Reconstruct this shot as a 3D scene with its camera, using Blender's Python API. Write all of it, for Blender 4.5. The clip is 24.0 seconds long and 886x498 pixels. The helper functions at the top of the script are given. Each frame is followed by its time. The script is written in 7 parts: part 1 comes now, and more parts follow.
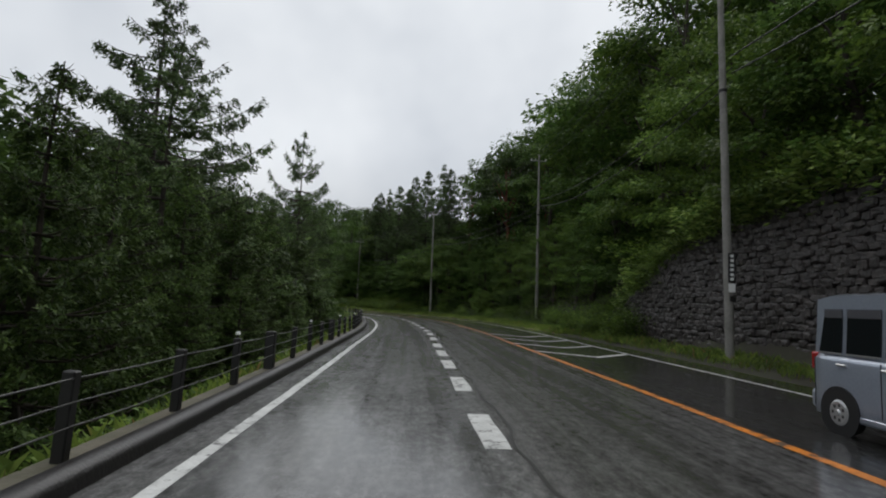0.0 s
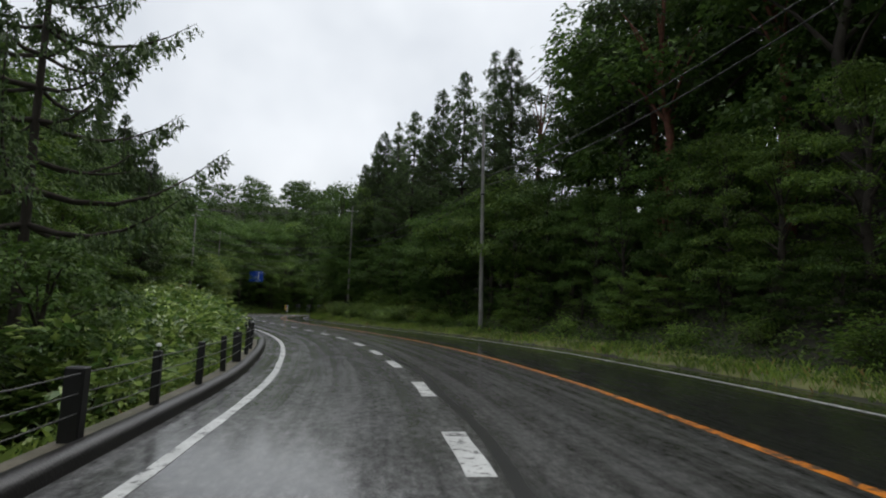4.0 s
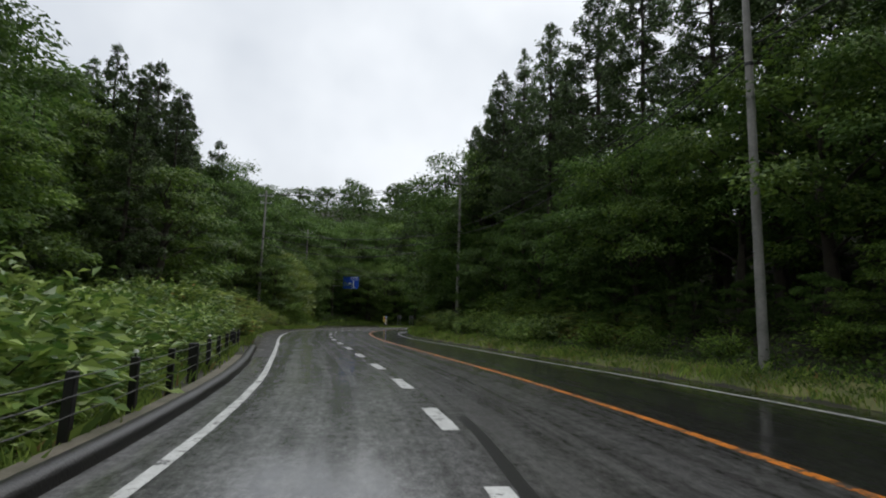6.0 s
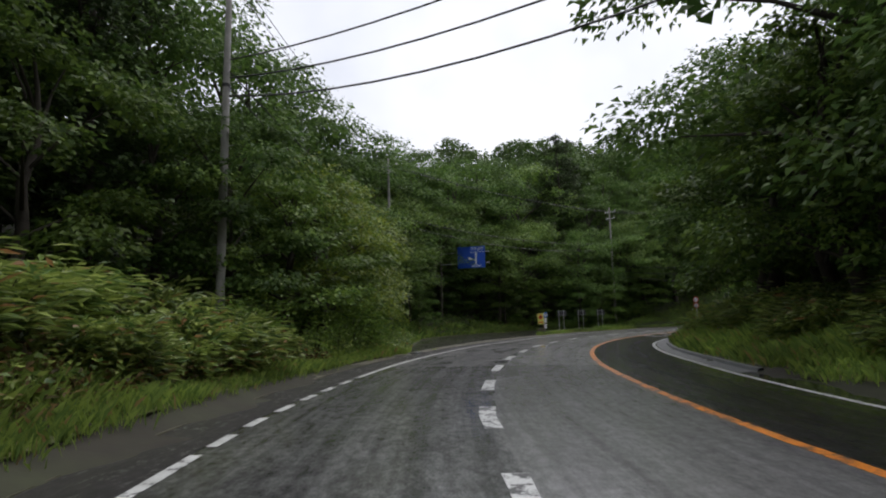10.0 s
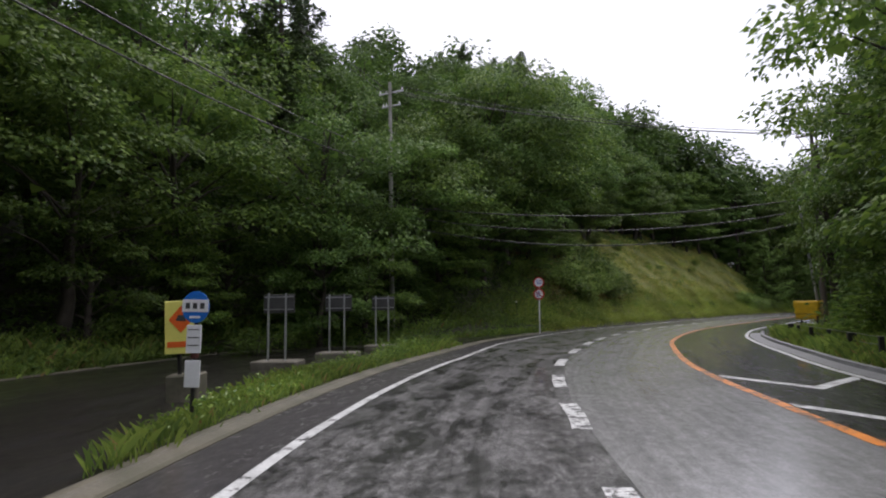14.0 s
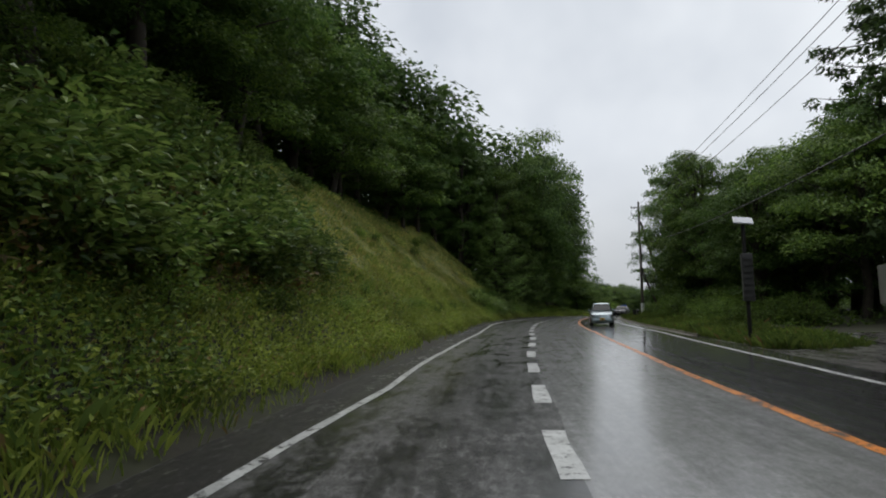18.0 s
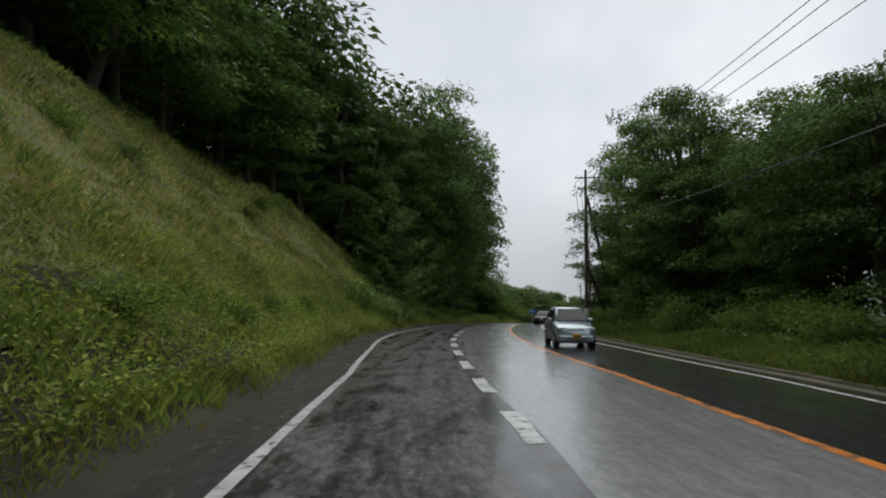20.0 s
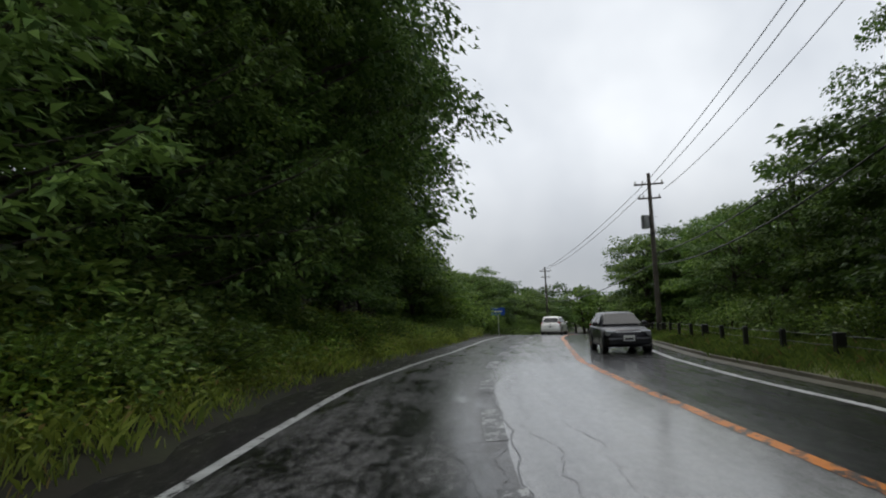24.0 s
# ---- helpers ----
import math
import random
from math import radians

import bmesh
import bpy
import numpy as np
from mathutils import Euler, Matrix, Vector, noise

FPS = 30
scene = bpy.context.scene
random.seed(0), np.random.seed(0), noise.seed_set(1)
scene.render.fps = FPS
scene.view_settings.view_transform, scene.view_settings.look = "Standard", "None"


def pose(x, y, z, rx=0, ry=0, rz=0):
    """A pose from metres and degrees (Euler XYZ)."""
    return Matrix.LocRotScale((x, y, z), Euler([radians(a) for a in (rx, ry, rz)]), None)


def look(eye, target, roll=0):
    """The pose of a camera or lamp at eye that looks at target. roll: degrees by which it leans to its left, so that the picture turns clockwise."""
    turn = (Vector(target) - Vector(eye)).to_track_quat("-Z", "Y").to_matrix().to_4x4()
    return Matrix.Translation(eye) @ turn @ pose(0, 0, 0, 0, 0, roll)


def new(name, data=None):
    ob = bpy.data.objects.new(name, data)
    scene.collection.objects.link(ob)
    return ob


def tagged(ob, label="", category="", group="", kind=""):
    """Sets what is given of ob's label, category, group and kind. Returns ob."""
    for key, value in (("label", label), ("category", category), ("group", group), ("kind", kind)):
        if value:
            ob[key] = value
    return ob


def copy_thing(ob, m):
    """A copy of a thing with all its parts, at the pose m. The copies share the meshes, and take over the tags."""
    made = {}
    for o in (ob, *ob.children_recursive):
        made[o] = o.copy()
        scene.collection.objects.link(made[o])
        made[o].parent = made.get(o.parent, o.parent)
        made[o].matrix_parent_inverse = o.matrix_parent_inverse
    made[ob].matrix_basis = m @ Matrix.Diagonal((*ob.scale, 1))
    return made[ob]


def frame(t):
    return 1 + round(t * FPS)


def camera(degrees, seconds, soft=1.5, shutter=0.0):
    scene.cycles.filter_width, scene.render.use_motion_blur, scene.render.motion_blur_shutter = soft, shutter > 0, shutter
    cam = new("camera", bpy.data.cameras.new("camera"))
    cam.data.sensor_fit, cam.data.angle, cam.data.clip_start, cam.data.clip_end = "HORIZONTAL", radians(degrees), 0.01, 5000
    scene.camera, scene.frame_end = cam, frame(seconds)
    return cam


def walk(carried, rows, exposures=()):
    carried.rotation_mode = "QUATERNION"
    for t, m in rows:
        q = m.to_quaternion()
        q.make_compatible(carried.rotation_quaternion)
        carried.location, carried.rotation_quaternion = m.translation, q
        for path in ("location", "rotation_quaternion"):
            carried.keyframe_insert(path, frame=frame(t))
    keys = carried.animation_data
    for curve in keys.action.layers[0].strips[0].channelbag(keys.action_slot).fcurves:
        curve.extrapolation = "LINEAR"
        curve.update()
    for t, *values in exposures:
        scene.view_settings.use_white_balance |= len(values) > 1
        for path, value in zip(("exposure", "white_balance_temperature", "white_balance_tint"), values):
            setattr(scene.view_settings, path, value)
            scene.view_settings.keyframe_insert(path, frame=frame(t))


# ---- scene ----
cam = camera(76.93, 24.0, soft=2.0)
PATH = [
    (0.00, 0.000, 0.000, 1.500, -0.05, 5.77, -2.45),
    (0.50, -0.217, 5.063, 1.500, -0.61, 6.44, -2.42),
    (1.00, -0.458, 10.163, 1.500, -1.00, 6.39, -2.22),
    (1.50, -0.787, 15.384, 1.500, -1.25, 6.39, -1.69),
    (2.00, -1.117, 20.651, 1.500, -1.04, 6.40, -1.45),
    (2.50, -1.468, 25.924, 1.500, -0.49, 6.40, -1.41),
    (3.00, -1.861, 31.161, 1.500, 0.28, 6.40, -1.50),
    (3.50, -2.316, 36.319, 1.500, 1.16, 6.38, -1.65),
    (4.00, -2.854, 41.356, 1.500, 2.04, 6.36, -1.78),
    (4.50, -3.574, 46.295, 1.500, 5.38, 6.20, -2.41),
    (5.00, -4.500, 51.136, 1.500, 8.38, 5.90, -2.52),
    (5.50, -5.569, 55.910, 1.500, 10.67, 6.81, -2.12),
    (6.00, -6.864, 60.649, 1.500, 13.09, 7.18, -1.69),
    (6.50, -8.476, 65.444, 1.500, 16.35, 7.17, -0.72),
    (7.00, -10.408, 70.235, 1.500, 19.78, 6.96, -0.62),
    (7.50, -12.617, 74.907, 1.500, 23.25, 7.24, -0.38),
    (8.00, -14.983, 79.521, 1.500, 25.21, 7.35, 0.12),
    (8.50, -17.386, 84.134, 1.500, 25.47, 7.31, 0.34),
    (9.00, -19.832, 88.737, 1.500, 24.83, 7.31, 0.76),
    (9.50, -22.196, 93.282, 1.500, 24.19, 7.23, 0.98),
    (10.00, -24.455, 97.744, 1.500, 23.38, 7.07, 1.35),
    (10.50, -26.555, 102.172, 1.500, 22.15, 6.86, 1.71),
    (11.00, -28.441, 106.612, 1.500, 20.25, 6.66, 1.93),
    (11.50, -30.059, 111.109, 1.500, 17.41, 6.50, 1.85),
    (12.00, -31.353, 115.707, 1.500, 13.40, 6.41, 1.33),
    (12.50, -32.278, 120.350, 1.500, 8.61, 6.10, 1.27),
    (13.00, -32.625, 124.990, 1.500, 3.57, 6.11, 0.79),
    (13.50, -32.586, 129.584, 1.500, -1.47, 6.17, 0.86),
    (14.00, -32.245, 134.246, 1.500, -6.34, 6.07, 0.94),
    (14.50, -31.519, 138.754, 1.500, -11.34, 6.26, 0.96),
    (15.00, -30.472, 143.102, 1.500, -15.83, 6.09, 0.81),
    (15.50, -29.039, 147.295, 1.500, -20.57, 6.18, 1.06),
    (16.00, -27.218, 151.349, 1.500, -25.07, 6.31, 1.47),
    (16.50, -25.038, 155.250, 1.500, -29.83, 6.15, 1.55),
    (17.00, -22.890, 159.042, 1.500, -33.10, 6.14, 1.87),
    (17.50, -20.542, 162.753, 1.500, -34.92, 6.13, 1.58),
    (18.00, -17.979, 166.322, 1.500, -38.09, 5.80, 0.93),
    (18.50, -15.177, 169.731, 1.500, -42.20, 5.36, 0.42),
    (19.00, -12.163, 173.007, 1.500, -46.08, 5.49, 0.20),
    (19.50, -9.072, 176.226, 1.500, -48.40, 5.66, -0.37),
    (20.00, -5.893, 179.381, 1.500, -49.75, 5.86, -0.50),
    (20.50, -2.622, 182.483, 1.500, -50.49, 6.08, -0.31),
    (21.00, 0.746, 185.543, 1.500, -50.97, 6.29, 0.06),
    (21.50, 4.216, 188.573, 1.500, -51.55, 6.48, 0.49),
    (22.00, 7.794, 191.585, 1.500, -52.59, 6.63, 0.84),
    (22.50, 11.437, 194.455, 1.500, -53.80, 6.71, 0.98),
    (23.00, 15.132, 197.200, 1.500, -55.02, 6.46, 1.36),
    (23.50, 18.861, 199.850, 1.500, -56.66, 6.19, 1.81),
    (24.00, 22.627, 202.365, 1.500, -59.39, 5.79, 1.84),
]
walk(cam, [(t, pose(x, y, z, 90 + p, r, a)) for t, x, y, z, a, p, r in PATH],
     exposures=[(0, 0.04, 6500, 10), (1, -0.2, 6500, 10), (1.5, -0.18, 6500, 10), (3.5, 0.13, 6450, 10), (5, 0.22, 6450, 10), (9, 0.35, 6450, 12), (12, 0.66, 6400, 20),
                (14, 0.76, 6400, 20), (15, 0.7, 6400, 20), (16, 0.52, 6450, 20), (17, 0.36, 6500, 16), (18, 0.12, 6450, 10), (19, 0.06, 6450, 10), (21.5, 0.22, 6500, 10), (24, 0.18, 6450, 10)])


# ---- light: an overcast, rainy sky ----
world = bpy.data.worlds.new("overcast_sky")
scene.world = world
world.use_nodes = True
wn, wl = world.node_tree.nodes, world.node_tree.links
wn.clear()
w_out = wn.new("ShaderNodeOutputWorld")
w_bg = wn.new("ShaderNodeBackground")
w_sky = wn.new("ShaderNodeTexSky")
w_sky.sky_type, w_sky.sun_disc = "NISHITA", False
w_sky.sun_elevation, w_sky.sun_rotation = radians(52), radians(20)
w_grey = wn.new("ShaderNodeHueSaturation")
w_grey.inputs["Saturation"].default_value = 0.12
w_cloud = wn.new("ShaderNodeTexNoise")
w_cloud.inputs["Scale"].default_value, w_cloud.inputs["Detail"].default_value = 2.6, 4.0
w_ramp = wn.new("ShaderNodeValToRGB")
w_ramp.color_ramp.elements[0].position, w_ramp.color_ramp.elements[1].position = 0.3, 0.72
w_ramp.color_ramp.elements[0].color = (6.4, 6.9, 7.6, 1)
w_ramp.color_ramp.elements[1].color = (10.2, 10.6, 11.0, 1)
w_mix = wn.new("ShaderNodeMix")
w_mix.data_type = "RGBA"
w_mix.inputs["Factor"].default_value = 0.86
wl.new(w_sky.outputs["Color"], w_grey.inputs["Color"])
wl.new(w_cloud.outputs["Fac"], w_ramp.inputs["Fac"])
wl.new(w_grey.outputs["Color"], w_mix.inputs["A"])
wl.new(w_ramp.outputs["Color"], w_mix.inputs["B"])
w_co = wn.new("ShaderNodeTexCoord")
w_up = wn.new("ShaderNodeSeparateXYZ")
w_low = wn.new("ShaderNodeMapRange")
w_low.interpolation_type = "SMOOTHSTEP"
w_low.inputs["From Min"].default_value, w_low.inputs["From Max"].default_value = 0.0, 0.3
w_low.inputs["To Min"].default_value, w_low.inputs["To Max"].default_value = 0.6, 1.0
w_dim = wn.new("ShaderNodeVectorMath")
w_dim.operation = "SCALE"
wl.new(w_co.outputs["Generated"], w_up.inputs["Vector"])
wl.new(w_up.outputs["Z"], w_low.inputs["Value"])
wl.new(w_mix.outputs["Result"], w_dim.inputs[0])
wl.new(w_low.outputs["Result"], w_dim.inputs["Scale"])
wl.new(w_dim.outputs["Vector"], w_bg.inputs["Color"])
w_bg.inputs["Strength"].default_value = 0.09
wl.new(w_bg.outputs["Background"], w_out.inputs["Surface"])

sun_data = bpy.data.lights.new("sun", "SUN")
sun_data.energy, sun_data.angle, sun_data.color = 1.5, radians(70), (1.0, 0.97, 0.92)
sun = new("sun", sun_data)
sun.matrix_world = look((0, 0, 200), (-40, -90, 0))


# ---- materials ----
def material(name, colour, rough=0.6, metal=0.0, vary=0.0, scale=6.0, second=None, bump=0.0, bump_scale=40.0, coat=0.0,
             island=0.0, detail=6.0):
    """A surface of two noise scales: colour wanders to second, with a finer grain on top, and a fine relief."""
    m = bpy.data.materials.new(name)
    m.use_nodes = True
    n, l = m.node_tree.nodes, m.node_tree.links
    p = n["Principled BSDF"]
    p.inputs["Roughness"].default_value, p.inputs["Metallic"].default_value = rough, metal
    p.inputs["Coat Weight"].default_value = coat
    p.inputs["Coat Roughness"].default_value = 0.06
    co = n.new("ShaderNodeTexCoord")
    col = None
    if vary > 0 or second:
        tex = n.new("ShaderNodeTexNoise")
        tex.inputs["Scale"].default_value, tex.inputs["Detail"].default_value = scale, detail
        l.new(co.outputs["Object"], tex.inputs["Vector"])
        ramp = n.new("ShaderNodeValToRGB")
        ramp.color_ramp.elements[0].position, ramp.color_ramp.elements[1].position = 0.32, 0.68
        two = second or tuple(c * (1 - vary) for c in colour)
        ramp.color_ramp.elements[0].color, ramp.color_ramp.elements[1].color = (*two, 1), (*colour, 1)
        l.new(tex.outputs["Fac"], ramp.inputs["Fac"])
        col = ramp.outputs["Color"]
        fine = n.new("ShaderNodeTexNoise")
        fine.inputs["Scale"].default_value, fine.inputs["Detail"].default_value = scale * 9, 3.0
        l.new(co.outputs["Object"], fine.inputs["Vector"])
        grain = n.new("ShaderNodeMapRange")
        grain.inputs["To Min"].default_value, grain.inputs["To Max"].default_value = 1 - 0.6 * vary - 0.08, 1 + 0.6 * vary + 0.08
        l.new(fine.outputs["Fac"], grain.inputs["Value"])
        mul = n.new("ShaderNodeVectorMath")
        mul.operation = "SCALE"
        l.new(col, mul.inputs[0])
        l.new(grain.outputs["Result"], mul.inputs["Scale"])
        col = mul.outputs["Vector"]
    if island > 0:
        geo = n.new("ShaderNodeNewGeometry")
        inf = n.new("ShaderNodeObjectInfo")
        add = n.new("ShaderNodeMath")
        add.operation = "ADD"
        l.new(geo.outputs["Random Per Island"], add.inputs[0])
        l.new(inf.outputs["Random"], add.inputs[1])
        rng = n.new("ShaderNodeMapRange")
        rng.inputs["From Max"].default_value = 2.0
        rng.inputs["To Min"].default_value, rng.inputs["To Max"].default_value = 1 - island, 1 + island
        l.new(add.outputs["Value"], rng.inputs["Value"])
        mul2 = n.new("ShaderNodeVectorMath")
        mul2.operation = "SCALE"
        if col is None:
            mul2.inputs[0].default_value = colour
        else:
            l.new(col, mul2.inputs[0])
        l.new(rng.outputs["Result"], mul2.inputs["Scale"])
        col = mul2.outputs["Vector"]
    if col is None:
        p.inputs["Base Color"].default_value = (*colour, 1)
    else:
        l.new(col, p.inputs["Base Color"])
    if bump > 0:
        bt = n.new("ShaderNodeTexNoise")
        bt.inputs["Scale"].default_value, bt.inputs["Detail"].default_value = bump_scale, 5.0
        l.new(co.outputs["Object"], bt.inputs["Vector"])
        bp = n.new("ShaderNodeBump")
        bp.inputs["Strength"].default_value, bp.inputs["Distance"].default_value = bump, 0.02
        l.new(bt.outputs["Fac"], bp.inputs["Height"])
        l.new(bp.outputs["Normal"], p.inputs["Normal"])
    return m


def foliage(name, young, old, gloss=0.5, thin=0.4, dead=None, shine=0.16):
    """Leaves: each one takes its own green between old and young, lets some light through and shines a little when wet."""
    m = bpy.data.materials.new(name)
    m.use_nodes = True
    n, l = m.node_tree.nodes, m.node_tree.links
    p, out = n["Principled BSDF"], n["Material Output"]
    geo, inf = n.new("ShaderNodeNewGeometry"), n.new("ShaderNodeObjectInfo")
    ramp = n.new("ShaderNodeValToRGB")
    r = ramp.color_ramp
    r.elements[0].color, r.elements[1].color = (*old, 1), (*young, 1)
    r.elements[0].position, r.elements[1].position = 0.1, 0.95
    if dead:
        e = r.elements.new(0.955)
        e.color = (*dead, 1)
    l.new(geo.outputs["Random Per Island"], ramp.inputs["Fac"])
    rng = n.new("ShaderNodeMapRange")
    rng.inputs["To Min"].default_value, rng.inputs["To Max"].default_value = 0.7, 1.3
    l.new(inf.outputs["Random"], rng.inputs["Value"])
    co = n.new("ShaderNodeTexCoord")
    big = n.new("ShaderNodeTexNoise")
    big.inputs["Scale"].default_value = 0.35
    l.new(co.outputs["Object"], big.inputs["Vector"])
    rng2 = n.new("ShaderNodeMapRange")
    rng2.inputs["From Min"].default_value, rng2.inputs["From Max"].default_value = 0.3, 0.7
    rng2.inputs["To Min"].default_value, rng2.inputs["To Max"].default_value = 0.65, 1.35
    l.new(big.outputs["Fac"], rng2.inputs["Value"])
    mm = n.new("ShaderNodeMath")
    mm.operation = "MULTIPLY"
    l.new(rng.outputs["Result"], mm.inputs[0])
    l.new(rng2.outputs["Result"], mm.inputs[1])
    mul = n.new("ShaderNodeVectorMath")
    mul.operation = "SCALE"
    l.new(ramp.outputs["Color"], mul.inputs[0])
    l.new(mm.outputs["Value"], mul.inputs["Scale"])
    l.new(mul.outputs["Vector"], p.inputs["Base Color"])
    p.inputs["Roughness"].default_value = gloss
    p.inputs["Specular IOR Level"].default_value = shine
    tr = n.new("ShaderNodeBsdfTranslucent")
    l.new(mul.outputs["Vector"], tr.inputs["Color"])
    mix = n.new("ShaderNodeMixShader")
    mix.inputs["Fac"].default_value = thin
    l.new(p.outputs["BSDF"], mix.inputs[1])
    l.new(tr.outputs["BSDF"], mix.inputs[2])
    l.new(mix.outputs["Shader"], out.inputs["Surface"])
    return m


def wet_asphalt(name, dark, light, wear=1.0, gloss=(0.5, 0.3), blotch=0.3, soft=0.1, film=(0.4, 0.9), sheen=0.2, fleck=0.6):
    """Wet asphalt in road coordinates: u along, v across. Long wheel streaks, worn patches, and a film of water over them."""
    m = bpy.data.materials.new(name)
    m.use_nodes = True
    n, l = m.node_tree.nodes, m.node_tree.links
    p = n["Principled BSDF"]
    uv = n.new("ShaderNodeUVMap")
    uv.uv_map = "road"

    def noise(along, across, detail, rough, twist=0.0):
        mp = n.new("ShaderNodeMapping")
        mp.inputs["Scale"].default_value = (along, across, 1)
        l.new(uv.outputs["UV"], mp.inputs["Vector"])
        tex = n.new("ShaderNodeTexNoise")
        tex.inputs["Scale"].default_value, tex.inputs["Detail"].default_value = 1.0, detail
        tex.inputs["Roughness"].default_value, tex.inputs["Distortion"].default_value = rough, twist
        l.new(mp.outputs["Vector"], tex.inputs["Vector"])
        return tex.outputs["Fac"]

    def blend(value, share, rest=None):
        ma = n.new("ShaderNodeMath")
        ma.operation = "MULTIPLY_ADD"
        l.new(value, ma.inputs[0])
        ma.inputs[1].default_value = share
        if rest is None:
            ma.inputs[2].default_value = 0.0
        else:
            l.new(rest, ma.inputs[2])
        return ma.outputs["Value"]

    def ranged(value, lo, hi, to):
        mr = n.new("ShaderNodeMapRange")
        mr.inputs["From Min"].default_value, mr.inputs["From Max"].default_value = lo, hi
        mr.inputs["To Min"].default_value, mr.inputs["To Max"].default_value = to
        l.new(value, mr.inputs["Value"])
        return mr.outputs["Result"]

    streak = noise(0.035, 2.4, 5.0, 0.6, 0.15)
    patch = noise(0.75, 1.5, 12.0, 0.72, 0.35)
    mottle = noise(4.5, 8.0, 8.0, 0.78)
    grit = noise(30.0, 34.0, 4.0, 0.75)
    both = blend(streak, 0.7 - blotch, blend(patch, blotch, blend(mottle, 0.3)))
    ramp = n.new("ShaderNodeValToRGB")
    ramp.color_ramp.elements[0].position, ramp.color_ramp.elements[1].position = 0.5 - soft, 0.5 + soft
    ramp.color_ramp.elements[0].color, ramp.color_ramp.elements[1].color = (*dark, 1), (*light, 1)
    l.new(both, ramp.inputs["Fac"])
    mul = n.new("ShaderNodeVectorMath")
    mul.operation = "SCALE"
    l.new(ramp.outputs["Color"], mul.inputs[0])
    speck = n.new("ShaderNodeMath")
    speck.operation = "MULTIPLY"
    l.new(ranged(grit, 0.3, 0.7, (1 - 0.65 * min(1, 0.3 + fleck), 1 + 0.8 * min(1, 0.3 + fleck))), speck.inputs[0])
    l.new(ranged(mottle, 0.36, 0.64, (1 - 0.9 * fleck, 1 + fleck)), speck.inputs[1])
    l.new(speck.outputs["Value"], mul.inputs["Scale"])
    l.new(mul.outputs["Vector"], p.inputs["Base Color"])
    l.new(ranged(both, 0.42, 0.58, gloss), p.inputs["Roughness"])
    l.new(ranged(both, 0.42, 0.58, film), p.inputs["Coat Weight"])
    l.new(ranged(blend(mottle, 0.5, blend(patch, 0.5)), 0.4, 0.6, (sheen * 0.5, sheen * 1.6)), p.inputs["Coat Roughness"])
    p.inputs["Coat IOR"].default_value = 1.42
    p.inputs["Specular IOR Level"].default_value = 0.22
    for fac, strength, depth, socket in ((noise(9.0, 13.0, 6.0, 0.65), 0.14, 0.006, "Coat Normal"), (grit, 0.4 * wear, 0.006, "Normal")):
        bp = n.new("ShaderNodeBump")
        bp.inputs["Strength"].default_value, bp.inputs["Distance"].default_value = strength, depth
        l.new(fac, bp.inputs["Height"])
        l.new(bp.outputs["Normal"], p.inputs[socket])
    return m


M_ROAD = wet_asphalt("wet_asphalt", (0.025, 0.025, 0.0256), (0.1, 0.1, 0.1), blotch=0.3, soft=0.06, film=(1.0, 0.6), sheen=0.11)
M_ROAD_MID = wet_asphalt("smooth_wet_asphalt", (0.07, 0.07, 0.0712), (0.165, 0.165, 0.165), blotch=0.22, soft=0.12, film=(1.0, 0.85), sheen=0.14, fleck=0.25)
M_APRON = wet_asphalt("muddy_wet_asphalt", (0.012, 0.011, 0.0105), (0.10, 0.095, 0.09), blotch=0.45, soft=0.04, film=(1.0, 0.3), sheen=0.1, fleck=0.4)
M_ROAD_FAST = wet_asphalt("dark_worn_wet_asphalt", (0.016, 0.0158, 0.0155), (0.078, 0.077, 0.0765), blotch=0.2, soft=0.06, film=(1.0, 0.5), sheen=0.12)
M_SHOULDER = wet_asphalt("shoulder_asphalt", (0.016, 0.0145, 0.0155), (0.032, 0.029, 0.030), gloss=(0.6, 0.45), soft=0.16, film=(0.2, 0.5))
M_ROAD_PALE = wet_asphalt("pale_wet_asphalt", (0.115, 0.115, 0.117), (0.24, 0.24, 0.239), blotch=0.24, soft=0.15, film=(1.0, 0.85), sheen=0.16, fleck=0.2)
M_ROAD_OLD = wet_asphalt("rough_wet_asphalt", (0.010, 0.010, 0.0105), (0.088, 0.087, 0.086), wear=1.8, blotch=0.45, soft=0.045, gloss=(0.3, 0.55), film=(0.9, 0.2), sheen=0.15)
# Separately laid dark asphalt; base also deepened for the dark trees it mirrors.
M_ROAD_DARK = wet_asphalt("oncoming_wet_asphalt", (0.005, 0.005, 0.0052), (0.016, 0.0157, 0.0153), blotch=0.28, soft=0.09, film=(1.0, 0.7), sheen=0.09, fleck=0.3)
M_BAY = wet_asphalt("dark_wet_asphalt", (0.006, 0.005, 0.0045), (0.018, 0.015, 0.012), blotch=0.5, film=(0.5, 0.9), sheen=0.15)
M_SOIL = material("forest_floor", (0.030, 0.034, 0.014), 0.9, vary=0.5, scale=0.5, second=(0.018, 0.014, 0.009), bump=0.6, bump_scale=3.0)
M_TURF = material("wet_turf", (0.18, 0.175, 0.058), 0.9, vary=0.5, scale=0.5, second=(0.085, 0.105, 0.034), bump=0.8, bump_scale=6.0)
